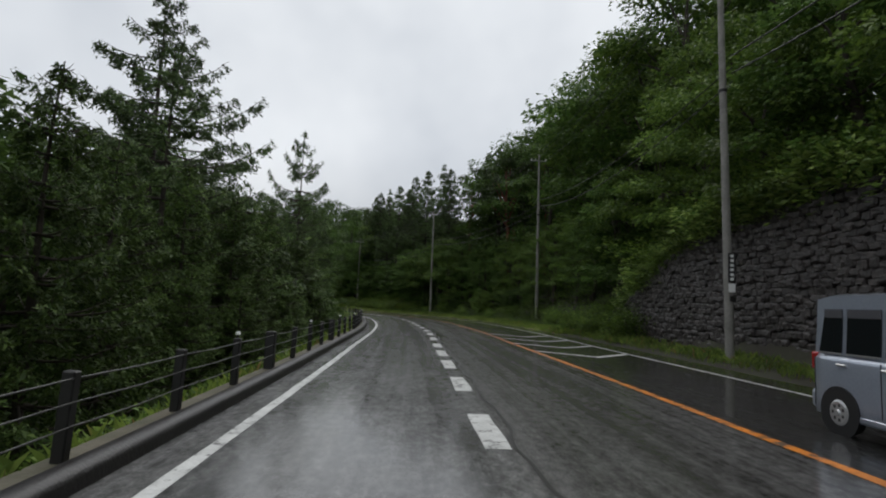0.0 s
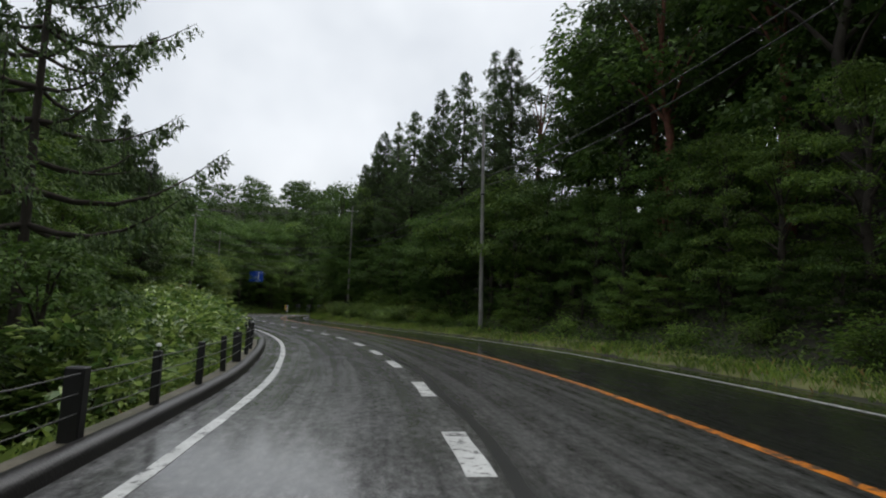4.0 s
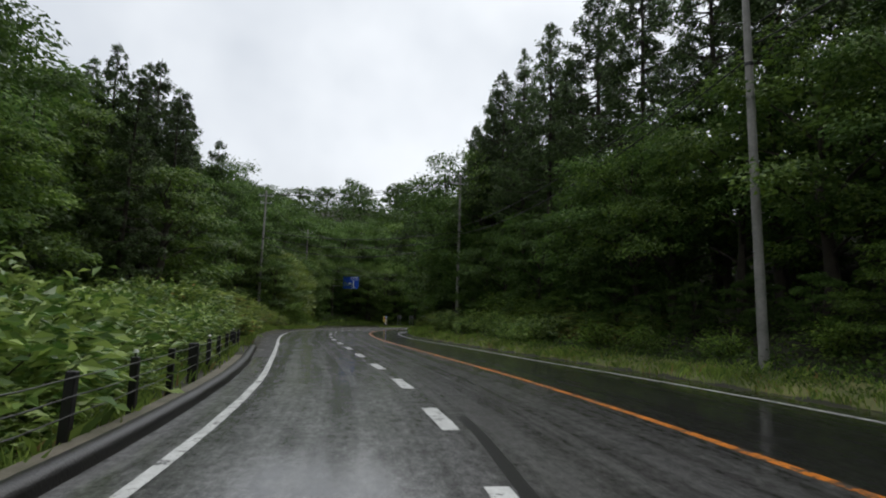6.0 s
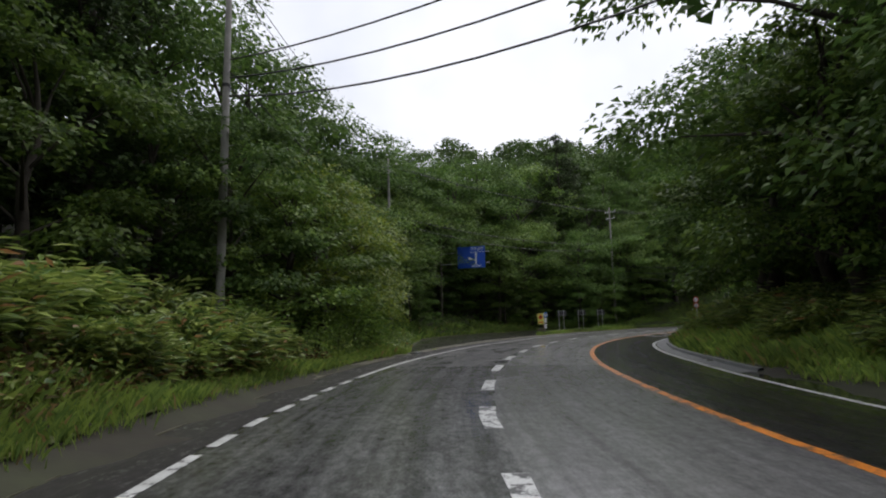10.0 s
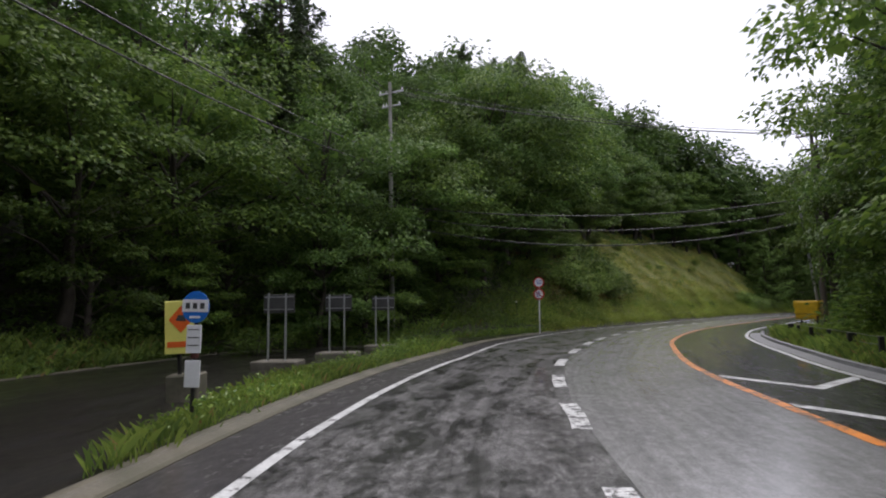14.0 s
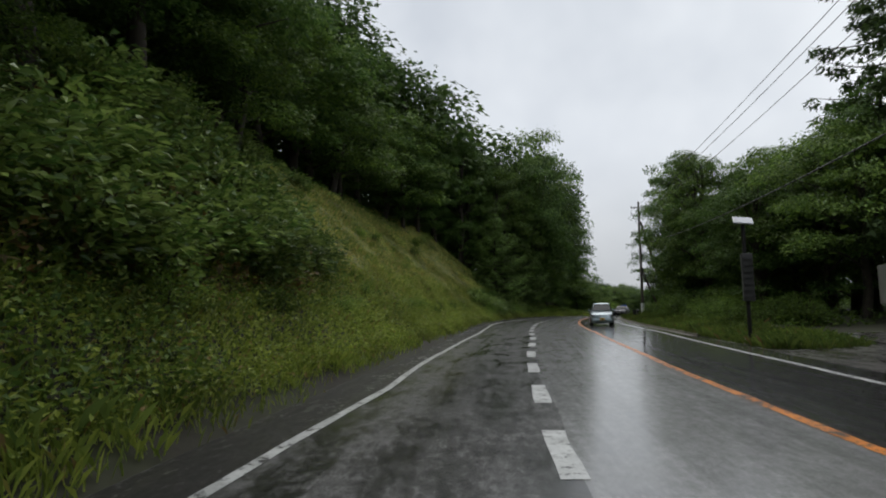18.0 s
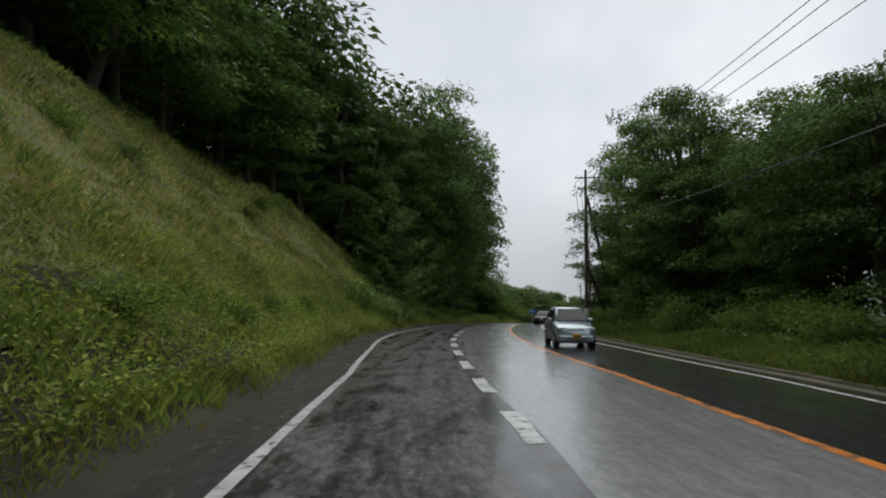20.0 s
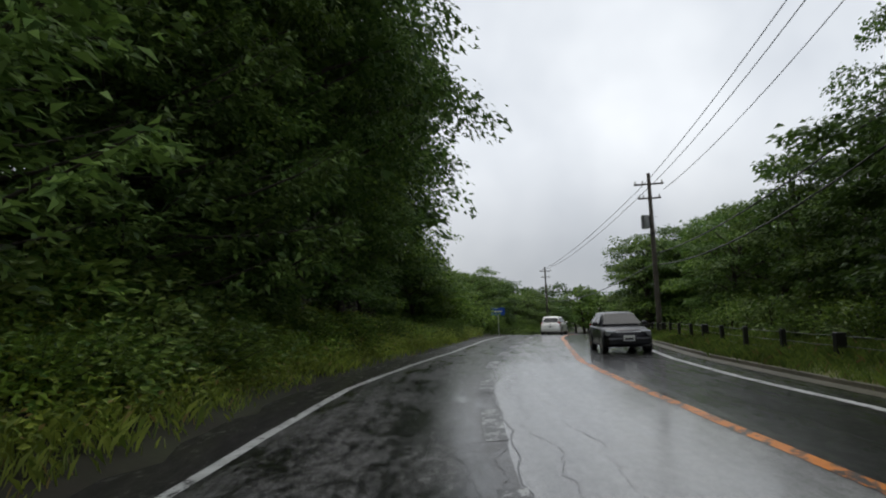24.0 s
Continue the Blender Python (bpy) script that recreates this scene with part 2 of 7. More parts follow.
def worn_paint(name, colour, worn, scale=3.0):
    """Road paint that has come off in patches, down to the asphalt; worn is the share that is gone."""
    m = material(name, colour, 0.4, vary=0.35, scale=2.5, bump=0.2, bump_scale=60)
    n, l = m.node_tree.nodes, m.node_tree.links
    p = n["Principled BSDF"]
    paint = p.inputs["Base Color"].links[0].from_socket
    co = n.new("ShaderNodeTexCoord")
    tex = n.new("ShaderNodeTexNoise")
    tex.inputs["Scale"].default_value, tex.inputs["Detail"].default_value, tex.inputs["Roughness"].default_value = scale, 8.0, 0.75
    l.new(co.outputs["Object"], tex.inputs["Vector"])
    ramp = n.new("ShaderNodeValToRGB")
    mid = 0.33 + 0.34 * worn
    ramp.color_ramp.elements[0].position, ramp.color_ramp.elements[1].position = mid - 0.03, mid + 0.03
    l.new(tex.outputs["Fac"], ramp.inputs["Fac"])
    mix = n.new("ShaderNodeMix")
    mix.data_type = "RGBA"
    mix.inputs["A"].default_value = (0.03, 0.03, 0.03, 1)
    l.new(paint, mix.inputs["B"])
    l.new(ramp.outputs["Color"], mix.inputs["Factor"])
    l.new(mix.outputs["Result"], p.inputs["Base Color"])
    p.inputs["Coat Weight"].default_value, p.inputs["Coat Roughness"].default_value, p.inputs["Coat IOR"].default_value = 0.2, 0.2, 1.33
    return m


M_DASH = worn_paint("chipped_white_paint", (0.66, 0.67, 0.66), 0.42, 4.0)
M_FADED = worn_paint("faded_white_paint", (0.5, 0.51, 0.5), 0.62, 4.0)
M_OLDORANGE = worn_paint("chipped_orange_paint", (0.74, 0.235, 0.015), 0.4, 3.4)
M_WHITE = worn_paint("worn_white_paint", (0.64, 0.65, 0.64), 0.3, 4.0)
M_KERB = material("dark_wet_kerb", (0.013, 0.0115, 0.012), 0.38, vary=0.4, scale=2.5, bump=0.3, bump_scale=30)
M_CONC = material("concrete", (0.30, 0.28, 0.25), 0.7, vary=0.4, scale=2.0, bump=0.3, bump_scale=30)
M_GUTTER = material("mossy_gutter", (0.10, 0.088, 0.06), 0.6, vary=0.5, scale=1.6, second=(0.045, 0.045, 0.022), bump=0.3, bump_scale=20)
M_POLE = material("pole_concrete", (0.26, 0.25, 0.23), 0.7, vary=0.35, scale=1.2, second=(0.16, 0.155, 0.14), bump=0.2, bump_scale=25)
M_STEEL = material("galvanised_steel", (0.42, 0.43, 0.44), 0.4, 0.8, vary=0.2, scale=8)
M_BLACK = material("black_painted_steel", (0.009, 0.0085, 0.008), 0.5, vary=0.3, scale=8)
M_WIRE = material("black_cable", (0.012, 0.012, 0.012), 0.5)
M_BARK = material("bark", (0.05, 0.04, 0.03), 0.9, vary=0.5, scale=3.0, bump=0.8, bump_scale=14)
M_REDBARK = material("red_pine_bark", (0.16, 0.06, 0.035), 0.9, vary=0.5, scale=3.0, bump=0.8, bump_scale=10)
M_LEAF = foliage("broad_leaves", (0.155, 0.235, 0.042), (0.055, 0.105, 0.024), thin=0.42, gloss=0.45, shine=0.18)
M_LEAF2 = foliage("dark_broad_leaves", (0.105, 0.175, 0.036), (0.044, 0.088, 0.022), thin=0.4, shine=0.14)
M_FIRTIP = foliage("green_fir_needles", (0.155, 0.24, 0.055), (0.055, 0.1, 0.026), thin=0.3, shine=0.15)
M_NEEDLE = foliage("larch_needles", (0.095, 0.145, 0.045), (0.04, 0.068, 0.026), thin=0.2)
M_MAPLE = foliage("yellow_green_maple_leaves", (0.216, 0.272, 0.036), (0.068, 0.120, 0.020), thin=0.45, gloss=0.42, shine=0.2)
M_FIR = foliage("dark_fir_needles", (0.11, 0.17, 0.042), (0.036, 0.066, 0.02), thin=0.25, shine=0.12)
M_SASA = foliage("bamboo_grass_leaves", (0.33, 0.40, 0.10), (0.07, 0.13, 0.03), gloss=0.3, shine=0.5, thin=0.3, dead=(0.34, 0.19, 0.08))
M_KUDZU = foliage("broad_vine_leaves", (0.32, 0.42, 0.11), (0.075, 0.15, 0.03), gloss=0.3, shine=0.5, thin=0.3)
M_BRACKEN = foliage("withered_fern_leaves", (0.22, 0.14, 0.05), (0.08, 0.07, 0.03), thin=0.2)
M_BUSH = foliage("bright_shrub_leaves", (0.25, 0.36, 0.06), (0.08, 0.155, 0.03), gloss=0.36, shine=0.35, thin=0.32)
M_WEED = foliage("yellow_green_weed_leaves", (0.36, 0.42, 0.075), (0.14, 0.2, 0.035), gloss=0.4, shine=0.3, thin=0.35, dead=(0.3, 0.22, 0.08))
M_GRASS = foliage("grass_blades", (0.22, 0.29, 0.06), (0.09, 0.145, 0.034), thin=0.35, dead=(0.24, 0.17, 0.07))
M_DRYGRASS = foliage("tawny_grass_blades", (0.56, 0.47, 0.15), (0.26, 0.31, 0.08), thin=0.4, dead=(0.34, 0.2, 0.09))


# ---- small tools ----
def mesh_np(name, verts, faces, mat=None, smooth=False):
    """A mesh from numpy vertices (n, 3) and faces (m, 3 or 4)."""
    me = bpy.data.meshes.new(name)
    verts, faces = np.asarray(verts, np.float32), np.asarray(faces, np.int32)
    k = faces.shape[1]
    me.vertices.add(len(verts))
    me.vertices.foreach_set("co", verts.ravel())
    me.loops.add(faces.size)
    me.loops.foreach_set("vertex_index", faces.ravel())
    me.polygons.add(len(faces))
    me.polygons.foreach_set("loop_start", np.arange(0, faces.size, k, dtype=np.int32))
    me.polygons.foreach_set("use_smooth", np.full(len(faces), smooth))
    me.update(calc_edges=True)
    if mat:
        me.materials.append(mat)
    return me


def merge(pieces):
    """Joins (verts, faces) pairs whose faces have the same number of corners."""
    vs, fs, base = [], [], 0
    for v, f in pieces:
        vs.append(np.asarray(v, float))
        fs.append(np.asarray(f, int) + base)
        base += len(v)
    return np.concatenate(vs), np.concatenate(fs)


def tube(points, radii, n=7):
    """A tapered tube along points, of quads."""
    pts = np.asarray(points, float)
    radii = np.broadcast_to(np.asarray(radii, float), (len(pts),))
    d = np.gradient(pts, axis=0)
    d /= np.linalg.norm(d, axis=1)[:, None] + 1e-9
    up = np.where(np.abs(d[:, 2:3]) > 0.9, np.array([[1.0, 0, 0]]), np.array([[0, 0, 1.0]]))
    a = np.cross(d, up)
    a /= np.linalg.norm(a, axis=1)[:, None] + 1e-9
    b = np.cross(d, a)
    ang = np.linspace(0, 2 * np.pi, n, endpoint=False)
    v = (pts[:, None] + radii[:, None, None] * (np.cos(ang)[None, :, None] * a[:, None] + np.sin(ang)[None, :, None] * b[:, None])).reshape(-1, 3)
    f = []
    for i in range(len(pts) - 1):
        for j in range(n):
            k = (j + 1) % n
            f.append((i * n + j, i * n + k, (i + 1) * n + k, (i + 1) * n + j))
    return v, np.array(f)


def box(cx, cy, cz, sx, sy, sz, bevel=0.0, seg=1):
    """A bmesh box with its centre and sizes, edges rounded by bevel."""
    bm = bmesh.new()
    bmesh.ops.create_cube(bm, size=1.0, matrix=Matrix.Translation((cx, cy, cz)) @ Matrix.Diagonal((sx, sy, sz, 1)))
    if bevel > 0:
        bmesh.ops.bevel(bm, geom=list(bm.edges), offset=bevel, segments=seg, affect="EDGES", profile=0.5)
    return bm


def cyl(r, h, n=16, r2=None, m=None, bevel=0.0):
    """A bmesh cylinder standing on z = 0, or laid by m."""
    bm = bmesh.new()
    bmesh.ops.create_cone(bm, cap_ends=True, segments=n, radius1=r, radius2=r if r2 is None else r2, depth=h, matrix=Matrix.Translation((0, 0, h / 2)))
    if bevel > 0:
        bmesh.ops.bevel(bm, geom=[e for e in bm.edges if abs(e.verts[0].co.z - e.verts[1].co.z) < 1e-6], offset=bevel, segments=2, affect="EDGES")
    if m is not None:
        bmesh.ops.transform(bm, matrix=m, verts=bm.verts)
    return bm


def prism(outline, y0, y1):
    """A bmesh slab: an outline of (x, z) pushed from y0 to y1."""
    bm = bmesh.new()
    a = [bm.verts.new((x, y0, z)) for x, z in outline]
    b = [bm.verts.new((x, y1, z)) for x, z in outline]
    bm.faces.new(a)
    bm.faces.new(b[::-1])
    for i in range(len(a)):
        j = (i + 1) % len(a)
        bm.faces.new((a[j], a[i], b[i], b[j]))
    bmesh.ops.recalc_face_normals(bm, faces=bm.faces)
    return bm


def part(name, bm, mat, parent, label="", smooth=False):
    """Links a bmesh as one mesh object under a thing or a part."""
    me = bpy.data.meshes.new(name)
    bm.to_mesh(me)
    bm.free()
    me.materials.append(mat)
    if smooth:
        for f in me.polygons:
            f.use_smooth = True
    return part_mesh(name, me, parent, label)


def part_mesh(name, me, parent, label=""):
    ob = new(name, me)
    ob.parent = parent
    if label:
        tagged(ob, label)
    return ob


def thing(name, m, label, category, group=""):
    ob = new(name)
    ob.matrix_basis = m
    return tagged(ob, label, category, group)


# ---- the line of the road: s metres along, o metres to the right of the lane's middle ----
ROAD = np.array([(1.2, -30), (0.56, -14), (-0.09, 2), (-0.95, 18), (-2.11, 33.9), (-4.25, 49.75), (-6.03, 57.55), (-8.43, 65.2),
                 (-11.5, 72.55), (-15.1, 79.7), (-18.8, 86.8), (-22.5, 93.9), (-26.0, 101.1), (-29.1, 108.45), (-31.35, 116.1),
                 (-32.5, 124), (-32.4, 132), (-31.2, 139.9), (-28.85, 147.5), (-25.35, 154.7), (-21.3, 161.55), (-16.55, 168),
                 (-11.2, 174), (-5.6, 179.65), (6.3, 190.3), (19.1, 200), (32.75, 208.3), (47.2, 215.2), (62.4, 219.9),
                 (78.3, 222), (94.3, 222.5), (110, 221.5), (140, 217), (180, 208)])


def spline(p, step=1.0):
    """A smooth curve through points, sampled at even steps."""
    q = np.vstack([2 * p[0] - p[1], p, 2 * p[-1] - p[-2]])
    out = []
    for i in range(1, len(q) - 2):
        t = np.linspace(0, 1, 24, endpoint=False)[:, None]
        a, b, c, d = q[i - 1], q[i], q[i + 1], q[i + 2]
        out.append(0.5 * (2 * b + (c - a) * t + (2 * a - 5 * b + 4 * c - d) * t ** 2 + (3 * b - a - 3 * c + d) * t ** 3))
    out = np.vstack(out + [q[-2:-1]])
    ss = np.concatenate([[0], np.cumsum(np.linalg.norm(np.diff(out, axis=0), axis=1))])
    s = np.arange(0, ss[-1], step)
    return s, np.interp(s, ss, out[:, 0]), np.interp(s, ss, out[:, 1])


RS, RX, RY = spline(ROAD)
TX, TY = np.gradient(RX), np.gradient(RY)
TL = np.hypot(TX, TY)
TX, TY = TX / TL, TY / TL


def keyed(*pairs):
    k, v = zip(*pairs)
    return lambda s: np.interp(s, k, v)


LINE_L = keyed((0, -1.9), (50, -1.95), (70, -1.8), (86, -1.92), (104, -2.18), (120, -2.42), (133, -2.7), (141, -2.75), (150, -2.4),
               (157, -2.13), (169, -1.95), (177, -2.2), (187, -2.35), (193, -2.95), (199, -2.9), (204, -2.7), (211, -2.1), (216, -1.65),
               (224, -1.55), (236, -1.6), (243, -2.1), (248, -2.6), (254, -2.85), (262, -2.5), (268, -2.05), (271, -1.85), (275, -1.1), (280, -0.25), (285, 0.25), (296, 0.3), (310, -0.6), (325, -2.2), (400, -2.2))
LINE_D = keyed((0, 0.93), (45, 0.95), (60, 1.1), (90, 1.12), (100, 1.06), (112, 0.92), (120, 0.9), (130, 0.74), (141, 0.78), (150, 1.1),
               (157, 1.28), (166, 1.06), (178, 1.1), (187, 0.65), (196, 0.47), (204, 0.7), (212, 0.95), (220, 1.24), (231, 1.33), (240, 1.0),
               (249, 0.62), (257, 0.53), (264, 0.57), (270, 0.7), (273, 0.88), (276, 1.18), (280, 1.65), (284, 2.15), (289, 2.5), (300, 2.6), (325, 0.8), (400, 0.8))
LINE_O = keyed((0, 4.5), (40, 4.5), (55, 4.38), (71, 4.6), (88, 4.73), (106, 4.3), (127, 3.95), (134, 4.03), (146, 4.2), (159, 4.14),
               (170, 4.05), (180, 4.15), (186, 3.9), (195, 3.6), (203, 3.78), (209, 3.95), (216, 4.26), (222, 4.5), (236, 4.44), (247, 3.85),
               (254, 3.58), (262, 3.4), (270, 3.35), (275, 3.36), (280, 3.87), (286, 4.3), (300, 4.5), (325, 3.8), (400, 3.8))
LINE_R = keyed((0, 8.05), (54, 8.0), (65, 8.3), (79, 8.5), (92, 8.8), (102, 8.4), (112, 7.6), (122, 7.3), (133, 6.6), (143, 6.8),
               (151, 7.0), (164, 6.6), (180, 6.75), (190, 6.75), (200, 6.5), (207, 6.6), (213, 6.9), (220, 7.4), (228, 7.5), (236, 7.6),
               (244, 7.1), (252, 6.4), (258, 5.9), (266, 5.65), (271, 5.55), (275, 5.7), (281, 6.5), (289, 7.05), (300, 7.4), (325, 6.8), (400, 6.8))
EDGE_L = keyed((0, -2.5), (60, -2.45), (86, -2.55), (110, -2.9), (117, -3.2), (128, -3.75), (140, -3.8), (150, -3.5), (158, -3.1),
               (175, -3.1), (187, -3.4), (195, -3.9), (205, -3.5), (213, -2.9), (220, -2.5), (236, -2.6), (250, -3.6), (265, -3.2),
               (271, -2.8), (275, -2.1), (280, -1.2), (285, -0.7), (296, -0.6), (310, -1.5), (325, -3), (400, -3))
EDGE_R = keyed((0, 9.0), (45, 9.2), (80, 9.6), (92, 9.9), (112, 8.9), (122, 8.2), (133, 7.5), (150, 7.9), (165, 7.4), (190, 7.6), (206, 7.5), (212, 8.0),
               (225, 8.4), (236, 8.4), (253, 7.6), (266, 6.5), (275, 6.6), (281, 7.3), (290, 7.9), (300, 8.2), (325, 7.6), (400, 7.5))
RISE = keyed((0, 0), (268, 0), (275, -0.05), (285, -0.25), (297, -0.65), (309, -1.2), (325, -2.2), (345, -3.4), (400, -6), (600, -10))


def place(s, o, z=0.0):
    """The point s along and o across, z over the road's height there."""
    x, y, a, b = (np.interp(s, RS, q) for q in (RX, RY, TX, TY))
    return np.array([x + o * b, y - o * a, z + RISE(s)])


def heading(s):
    """The road's compass turn at s, in degrees, for rz of a thing that faces along it."""
    return math.degrees(math.atan2(-np.interp(s, RS, TX), np.interp(s, RS, TY)))


def where(x, y):
    """s and o of many points of the plan."""
    x, y = np.asarray(x, float).ravel(), np.asarray(y, float).ravel()
    s, o = np.empty(len(x)), np.empty(len(x))
    for a in range(0, len(x), 4000):
        b = slice(a, a + 4000)
        i = np.argmin((x[b, None] - RX[None]) ** 2 + (y[b, None] - RY[None]) ** 2, axis=1)
        s[b] = RS[i] + (x[b] - RX[i]) * TX[i] + (y[b] - RY[i]) * TY[i]
        o[b] = (x[b] - RX[i]) * TY[i] - (y[b] - RY[i]) * TX[i]
    return s, o


# heights beside the road at these distances from the paved edge
AWAY = (0, 1.0, 2.5, 5, 10, 20, 40, 80)
LEFT = [(-40, (-0.1, -0.3, -1.2, -2.4, -3.2, -3.6, -2, 4)), (92, (-0.1, -0.3, -1.0, -2.0, -2.6, -2.4, 0, 8)),
        (108, (0, 0, 0.2, 0.4, 0.6, 1.5, 5, 14)), (120, (0, 0.2, 1.2, 1.6, 1.8, 3, 8, 20)), (142, (0, 0.3, 1.4, 1.9, 2.2, 4, 10, 24)),
        (150, (0, 0.1, 0.4, 0.9, 1.8, 4, 12, 28)), (160, (0, 0.05, 0.2, 0.4, 1.0, 4, 13, 30)), (166, (0, 0, 0, 0, 0.4, 4, 14, 30)), (188, (0, 0, 0, 0, 0.25, 4.5, 15, 30)), (196, (0, 0, 0, 0.15, 1.6, 6, 16, 30)),
        (202, (0, 0.1, 0.4, 1.5, 5.5, 11, 20, 32)), (212, (0, 0.4, 1.7, 4.4, 9.2, 15, 24, 36)), (262, (0, 0.4, 1.7, 4.4, 9.2, 15, 24, 36)),
        (274, (0, 0.2, 0.9, 2.4, 5, 9, 15, 22)), (292, (0, 0.1, 0.3, 0.7, 1.2, 2.0, 3, 5)), (330, (0, 0, 0, 0, 0, 0, 0, 0)), (600, (0, 0, 0, 0, 0, 0, 0, 0))]
RIGHT = [(-40, (0, 0.1, 0.15, 6.2, 9, 15, 26, 40)), (54, (0, 0.1, 0.15, 6.0, 9, 15, 26, 40)), (66, (0, 0.1, 0.3, 2.6, 6.5, 13, 24, 38)),
         (100, (0, 0.15, 0.5, 1.6, 4.5, 10, 20, 34)), (130, (0, 0.2, 0.6, 1.5, 3.5, 7, 13, 20)), (145, (0, 0.3, 0.9, 1.8, 3.2, 5.5, 8, 10)),
         (168, (0, 0.2, 0.8, 1.6, 2.4, 4, 5, 5)), (180, (0, 0.1, 0.3, 0.5, 0.6, 1, 2, 2)), (204, (0, 0, 0, 0, 0, 0.2, 1.5, 3)), (228, (0, 0, 0, 0, 0, 0.2, 1.5, 3)),
         (240, (0, 0.1, 0.4, 0.5, 0.5, 0.8, 1.5, 3)), (300, (0, 0.05, 0.2, 0.2, 0.2, 0.3, 0.5, 1)), (600, (0, 0, 0, 0, 0, 0, 0, 0))]


def side_height(table, s, d):
    keys = np.array([k for k, _ in table], float)
    cols = np.array([h for _, h in table], float)
    lg = np.log1p(np.clip(d, 0, 80))
    at = np.log1p(np.array(AWAY, float))
    j = np.clip(np.searchsorted(at, lg, side="right") - 1, 0, len(AWAY) - 2)
    f = (lg - at[j]) / (at[j + 1] - at[j])
    i = np.clip(np.searchsorted(keys, s, side="right") - 1, 0, len(keys) - 2)
    g = np.clip((s - keys[i]) / (keys[i + 1] - keys[i]), 0, 1)
    g = g * g * (3 - 2 * g)
    row = lambda a: cols[a, j] * (1 - f) + cols[a, j + 1] * f
    return row(i) * (1 - g) + row(i + 1) * g


BAY_OUT = keyed((156, -3.5), (158.7, -4.45), (161.2, -5.55), (164.3, -7.0), (169.5, -9.8), (172.5, -10.9), (181, -11.7), (187, -11.6), (192, -7.8), (197, -6.6), (200, -5.3), (205, -3.9))
APRON_OUT = keyed((203, 8.2), (206, 11), (212, 24), (224, 26), (229, 14), (232, 8.8))


def on_bay(s, o):
    """Whether points lie on the paved bay, and not on the grass island in it."""
    isle = (s > 175) & (s < 192) & (o > np.interp(s, (175, 178, 181, 190, 192), (-3.6, -4.6, -5.0, -5.0, -4.6)))
    return (s > 156) & (s < 204) & (o > BAY_OUT(s)) & (o < EDGE_L(s) - 0.3) & ~isle


def apron_rise(s, o):
    """The side road climbs away from the lane."""
    return 0.07 * np.clip(o - 10, 0, 13) * np.clip((s - 206) / 5, 0, 1) * np.clip((242 - s) / 8, 0, 1)


def height(s, o):
    """The ground's height at s, o; under the paving it lies a little lower."""
    s, o = np.atleast_1d(np.asarray(s, float)), np.atleast_1d(np.asarray(o, float))
    dl, dr = EDGE_L(s) - o, o - EDGE_R(s)
    h = np.where(dl > 0, side_height(LEFT, s, dl), np.where(dr > 0, side_height(RIGHT, s, dr), 0.0))
    away = np.maximum(np.maximum(dl, dr), 0)
    paved = ((s > 155.5) & (s < 205) & (o > BAY_OUT(s) - 1.1) & (o < 0)) | ((s > 202) & (s < 233) & (o < APRON_OUT(s) + 0.2) & (o > 0))
    h = h + np.clip(away - 2.5, 0, 6) / 6 * 0.35 * np.sin(s * 0.53 + o * 0.31) * np.sin(o * 0.41 - s * 0.17)
    h = np.maximum(h, np.where(o > 8, apron_rise(s, o), -99))
    return np.where(paved, np.where(o > 0, apron_rise(s, o), np.minimum(h, 0)) - 0.09, h) + RISE(s) - 0.06 * np.clip(1 - away * 2, 0, 1) * ~paved


def on_ground(s, o, sink=0.0):
    p = place(s, o)
    return np.array([p[0], p[1], float(height(s, o)[0]) - sink])


# ---- ground: one sheet out to the horizon, fine beside the road ----
def axis(lo, hi, step):
    core = np.arange(lo, hi + step, step)
    out = [step]
    while sum(out) < 2600:
        out.append(out[-1] * 1.22)
    far = np.cumsum(out)
    return np.concatenate([(lo - far)[::-1], core, core[-1] + far])


gx, gy = axis(-75, 125, 1.15), axis(-25, 262, 1.15)
GX, GY = np.meshgrid(gx, gy, indexing="ij")
gs, go = where(GX, GY)
gz = height(gs, go)
gv = np.stack([GX.ravel(), GY.ravel(), gz], 1)
ni, nj = len(gx), len(gy)
ii, jj = np.meshgrid(np.arange(ni - 1), np.arange(nj - 1), indexing="ij")
q0 = (ii * nj + jj).ravel()
ground = tagged(new("ground", mesh_np("ground", gv, np.stack([q0, q0 + nj, q0 + nj + 1, q0 + 1], 1), M_SOIL, True)),
                "dark leafy forest floor rising beside the road", "ground", kind="structure")


